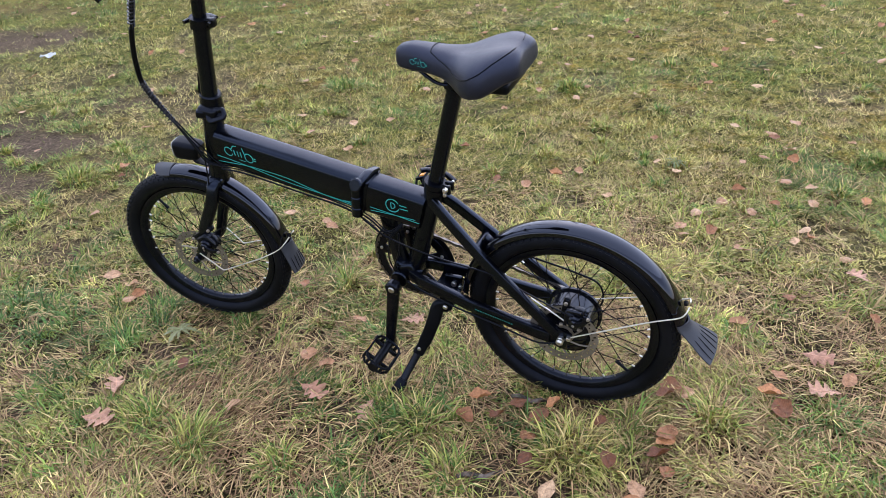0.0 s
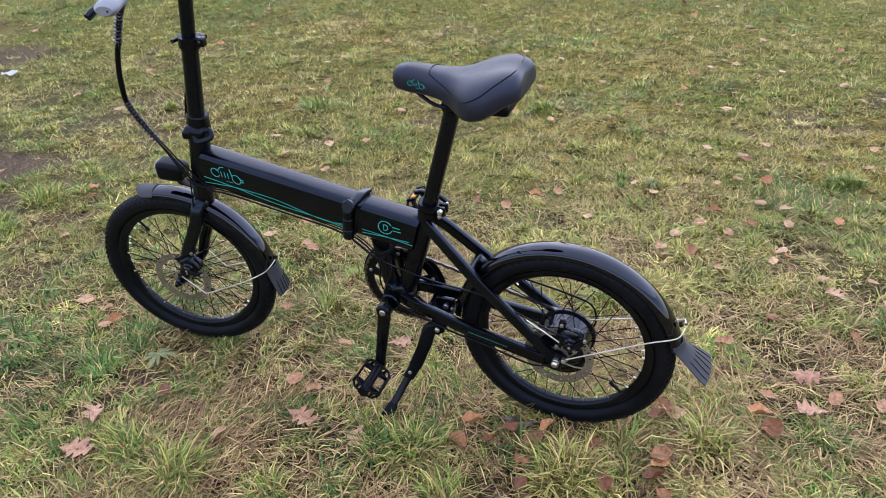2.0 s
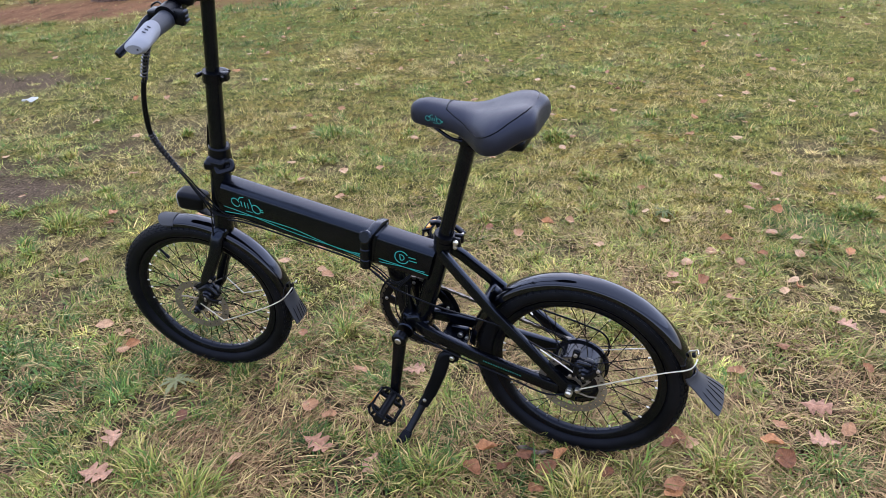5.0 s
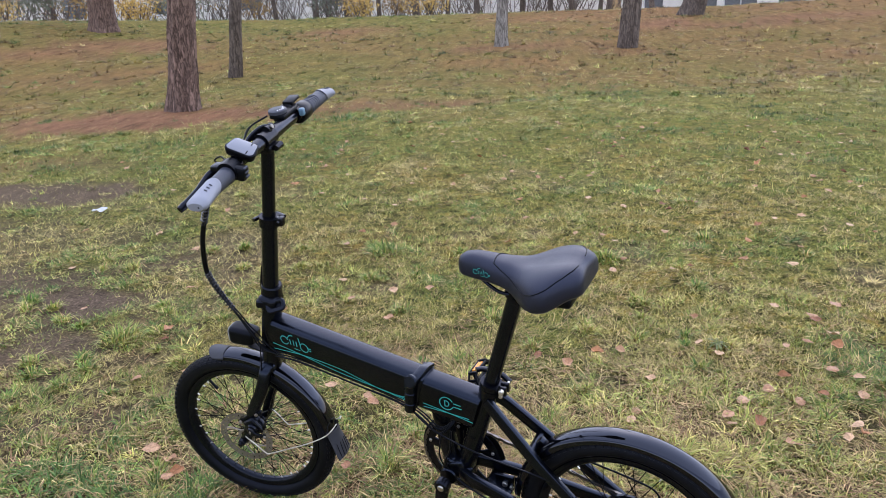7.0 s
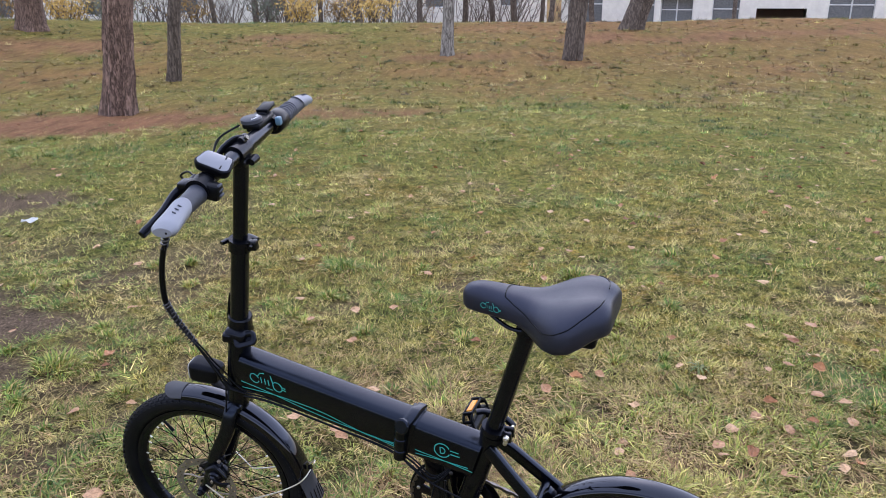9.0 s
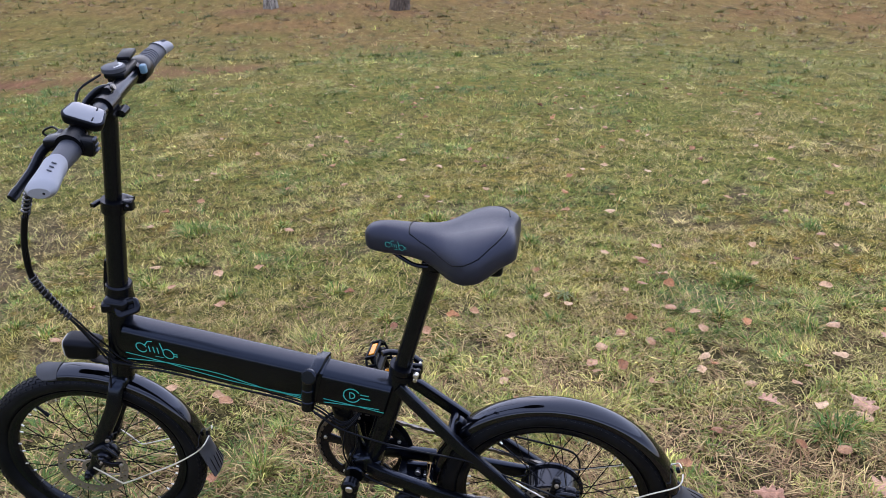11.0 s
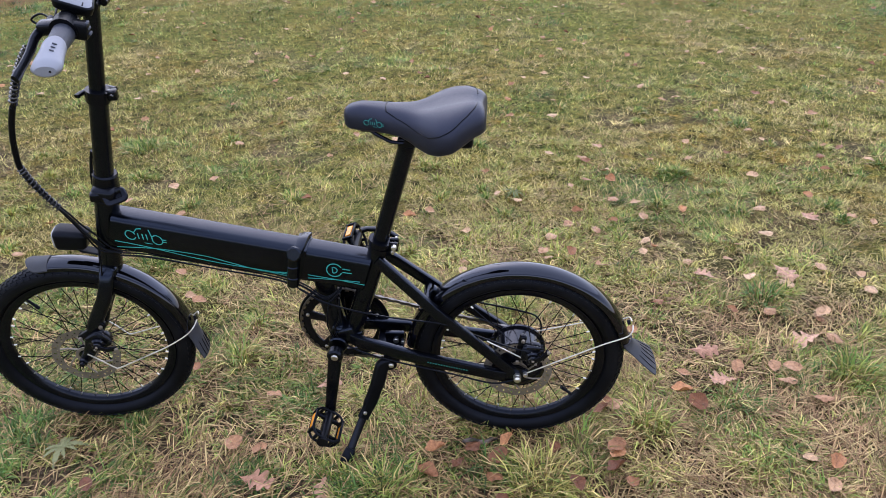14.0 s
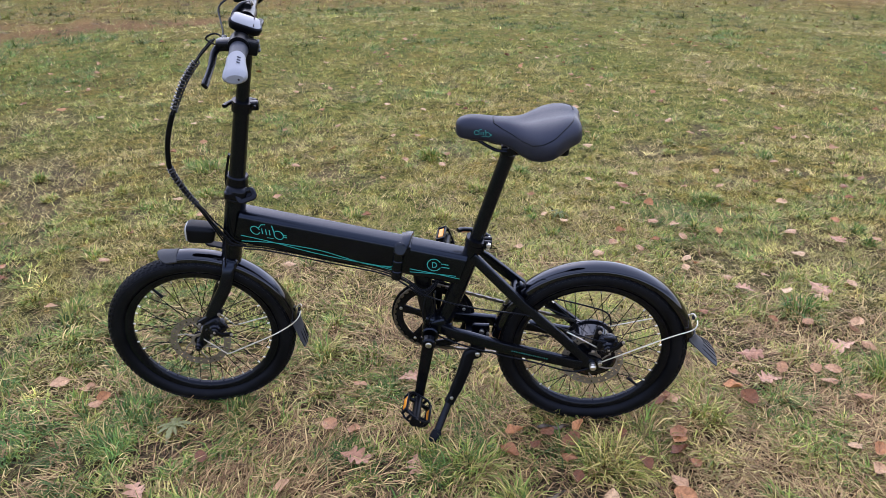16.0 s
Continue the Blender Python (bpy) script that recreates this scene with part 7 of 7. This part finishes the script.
# ---------------------------------------------------------------- behind the bank
def shrub(x, y, tall, wide, leafmat, seed, label, leaves=900, stems=16):
    rnd = random.Random(seed)
    t = thing("shrub", label, "shrub", pose(x, y, float(height(x, y))), "shrubs behind the bank")
    bm = bmesh.new()
    tips = []
    for k in range(stems):
        h = rnd.uniform(0, 6.28)
        pts, sc = limb(rnd, (rnd.uniform(-0.3, 0.3) * wide, rnd.uniform(-0.2, 0.2) * wide, -0.1), h, rnd.uniform(1.2, 2.6), tall * rnd.uniform(0.7, 1.1))
        tube(bm, pts, 0.02, 5, scale=sc)
        tips += pts[2:]
        for q in range(4):
            p2, s2 = limb(rnd, pts[rnd.randint(1, 4)], rnd.uniform(0, 6.28), rnd.uniform(0.3, 1.4), tall * 0.35)
            tube(bm, p2, 0.009, 4, scale=s2)
            tips += p2[2:]
    part("stem_clump", bm, BARK_GREY, t)
    if leafmat:
        vs, fs = [], []
        for k in range(leaves):
            c = rnd.choice(tips) + Vector((rnd.gauss(0, 0.13), rnd.gauss(0, 0.13), rnd.gauss(0, 0.13)))
            s = rnd.uniform(0.03, 0.07)
            u = Vector((rnd.gauss(0, 1), rnd.gauss(0, 1), rnd.gauss(0, 1))).normalized() * s
            w = u.orthogonal().normalized() * s * 0.6
            k0 = len(vs)
            vs += [c + u, c + w, c - u, c - w]
            fs.append((k0, k0 + 1, k0 + 2, k0 + 3))
        me = bpy.data.meshes.new("foliage")
        me.from_pydata([tuple(v) for v in vs], [], fs)
        me.materials.append(leafmat)
        o = new("foliage", me)
        o.parent = t
        tagged(o, kind="stuff")


YELLOW = leaf_material("yellow_autumn_leaf", (0.56, 0.37, 0.09), (0.70, 0.52, 0.19))
OCHRE = leaf_material("ochre_autumn_leaf", (0.26, 0.15, 0.05), (0.38, 0.24, 0.07))
brnd = random.Random(21)
for k, (az, r, tall, wide, mt, lab) in enumerate((
        (-10.5, 30, 1.45, 1.3, YELLOW, "yellow autumn shrub with brown stems"), (-7.8, 31, 1.4, 1.2, OCHRE, "ochre autumn shrub with dense stems"), (-5.4, 30, 1.5, 1.3, YELLOW, "yellow autumn shrub with brown stems"),
        (-13.0, 32, 1.8, 1.5, NEEDLE, "low dull green shrub behind the bank"), (-25.5, 33, 1.5, 1.3, YELLOW, "yellow autumn shrub with brown stems"), (-29.0, 32, 2.4, 2.0, OCHRE, "ochre autumn shrub with dense stems"),
        (-31.5, 31, 2.0, 1.8, NEEDLE, "low dull green shrub behind the bank"), (-22.8, 33, 1.8, 1.5, NEEDLE, "low dull green shrub behind the bank"), (-17.5, 34, 2.0, 1.6, OCHRE, "ochre autumn shrub with dense stems"),
        (-15.5, 35, 2.2, 1.8, None, "bare grey-brown shrub with dense stems"), (-2.5, 34, 2.0, 1.6, None, "bare grey-brown shrub with dense stems"), (2.0, 35, 2.2, 1.8, None, "bare grey-brown shrub with dense stems"), (5.0, 34, 2.2, 1.8, None, "bare grey-brown shrub with dense stems"),
        (-20.0, 36, 2.4, 2.0, None, "bare grey-brown shrub with dense stems"), (-33.5, 34, 2.4, 2.0, YELLOW, "yellow autumn shrub with brown stems"), (-12.0, 36, 2.2, 1.8, None, "bare grey-brown shrub with dense stems"))):
    x, y = polar(az, r)
    shrub(x, y, tall, wide, mt, 40 + k, lab, leaves=1000 if mt is YELLOW else 600)
for k in range(22):
    x, y = polar(-36 + 44 * (k + brnd.uniform(0.1, 0.9)) / 22, brnd.uniform(36, 48))
    shrub(x, y, brnd.uniform(2.6, 3.8), 2.0, OCHRE if k % 5 == 2 else None, 90 + k, "tall bare grey-brown shrub with dense twigs", leaves=350, stems=12)
for k, (az, r, rad) in enumerate(((-34.5, 34, 0.20), (-30.5, 38, 0.16), (-23.0, 30, 0.24), (-19.0, 37, 0.15), (-16.3, 33, 0.14), (-13.6, 37, 0.20), (-11.4, 39, 0.16), (-9.0, 36, 0.16), (-6.3, 35, 0.30), (-4.2, 40, 0.15),
                               (-2.0, 37, 0.2), (-0.2, 40, 0.16), (1.2, 36, 0.18), (3.2, 39, 0.2), (4.8, 33, 0.2), (6.6, 38, 0.16), (7.2, 32, 0.16), (10.2, 35, 0.18), (19.6, 37, 0.14))):
    x, y = polar(az, r)
    tree(x, y, rad * 0.62, 9.0, brnd.uniform(-0.16, 0.18), 0.15, BARK_GREY, 60 + k, "bare crooked trunk in the belt of trees behind the bank", limbs=7, low=0.9, sway=0.10)


def building(name, label, az0, az1, r, tall, mat, windows):
    """A long plastered house behind the bank; windows as (share along the front, sill, width, height, recess, kind)."""
    a, b = Vector((*polar(az0, r), 0)), Vector((*polar(az1, r), 0))
    d = b - a
    w = d.length
    z0 = float(height(a.x, a.y)) - 0.3
    m = Matrix.Translation((a.x, a.y, z0)) @ Matrix.Rotation(math.atan2(d.y, d.x), 4, "Z")
    t = thing(name, label, "building", m)
    xs = [0.0]
    for s, sill, ww, hh, rec, kind in windows:
        xs += [s * w - ww / 2, s * w + ww / 2]
    xs.append(w)
    for i in range(len(xs) - 1):
        x0, x1 = xs[i], xs[i + 1]
        if i % 2 == 0:
            bm = bmesh.new()
            box(bm, (x1 - x0, 0.4, tall), Matrix.Translation(((x0 + x1) / 2, 0.2, tall / 2)))
            part("wall", bm, mat, t)
        else:
            _, sill, ww, hh, rec, kind = windows[i // 2]
            if sill > 0.02:
                bm = bmesh.new()
                box(bm, (ww, 0.4, sill), Matrix.Translation(((x0 + x1) / 2, 0.2, sill / 2)))
                part("parapet", bm, mat, t)
            bm = bmesh.new()
            box(bm, (ww, 0.4, tall - sill - hh), Matrix.Translation(((x0 + x1) / 2, 0.2, (tall + sill + hh) / 2)))
            part("lintel", bm, mat, t)
    bm = bmesh.new()
    box(bm, (w + 0.6, 7.0, 0.35), Matrix.Translation((w / 2, 3.2, tall + 0.17)), 0.05, 1)
    part("roof", bm, DARKWALL, t)
    bm = bmesh.new()
    box(bm, (w, 0.3, tall), Matrix.Translation((w / 2, 6.2, tall / 2)))
    for x in (0.15, w - 0.15):
        box(bm, (0.3, 5.6, tall), Matrix.Translation((x, 3.2, tall / 2)))
    part("back_wall", bm, mat, t)
    for s, sill, ww, hh, rec, kind in windows:
        if kind == "dark":
            bm = bmesh.new()
            box(bm, (ww, 0.1, hh), Matrix.Translation((s * w, 2.4, sill + hh / 2)))
            box(bm, (ww, 2.0, 0.1), Matrix.Translation((s * w, 1.4, sill + hh + 0.05)))
            box(bm, (ww, 2.0, 0.1), Matrix.Translation((s * w, 1.4, sill - 0.05)))
            part("doorway", bm, DARKWALL, t, "dark recessed opening")
            continue
        cols = max(1, round(ww / 0.9))
        bm = bmesh.new()
        box(bm, (ww, 0.075, 0.06), Matrix.Translation((s * w, rec, sill + 0.03)))
        win = part("window", bm, FRAMEWHITE, t, "white framed window")
        for k in range(cols + 1):
            bm = bmesh.new()
            box(bm, (0.055, 0.07, hh - 0.06), Matrix.Translation((s * w - ww / 2 + ww * k / cols, rec, sill + 0.03 + hh / 2)))
            part("mullion", bm, FRAMEWHITE, win)
        for z in (hh * 0.55, hh - 0.03):
            bm = bmesh.new()
            box(bm, (ww, 0.064, 0.055), Matrix.Translation((s * w, rec, sill + z)))
            part("transom", bm, FRAMEWHITE, win)
        for k in range(cols):
            bm = bmesh.new()
            box(bm, (ww / cols - 0.08, 0.02, hh - 0.1), Matrix.Translation((s * w - ww / 2 + ww * (k + 0.5) / cols, rec + 0.02, sill + hh / 2)))
            part("pane", bm, PANE, win)
    return t


building("apartment_building", "long white plastered building with framed windows behind the bank", 8.0, 33, 44, 6.0, PLASTER,
         [(0.09, 0.5, 1.0, 1.9, 0.12, "win"), (0.237, 0.4, 0.8, 2.0, 0.12, "win"), (0.316, 0.6, 1.6, 1.2, 0.28, "win"), (0.442, 0.6, 1.3, 1.3, 0.12, "win"), (0.578, 0.35, 2.3, 1.0, 0.2, "dark"), (0.74, 0.7, 2.0, 1.5, 0.12, "win"), (0.90, 0.7, 2.0, 1.5, 0.12, "win")])
building("apartment_building", "pale grey apartment building seen through bare trees", -37, 7.0, 56, 11.0, PLASTER_GREY,
         [(0.06 + 0.125 * k, 1.3, 1.3, 1.5, 0.12, "win") for k in range(8)])
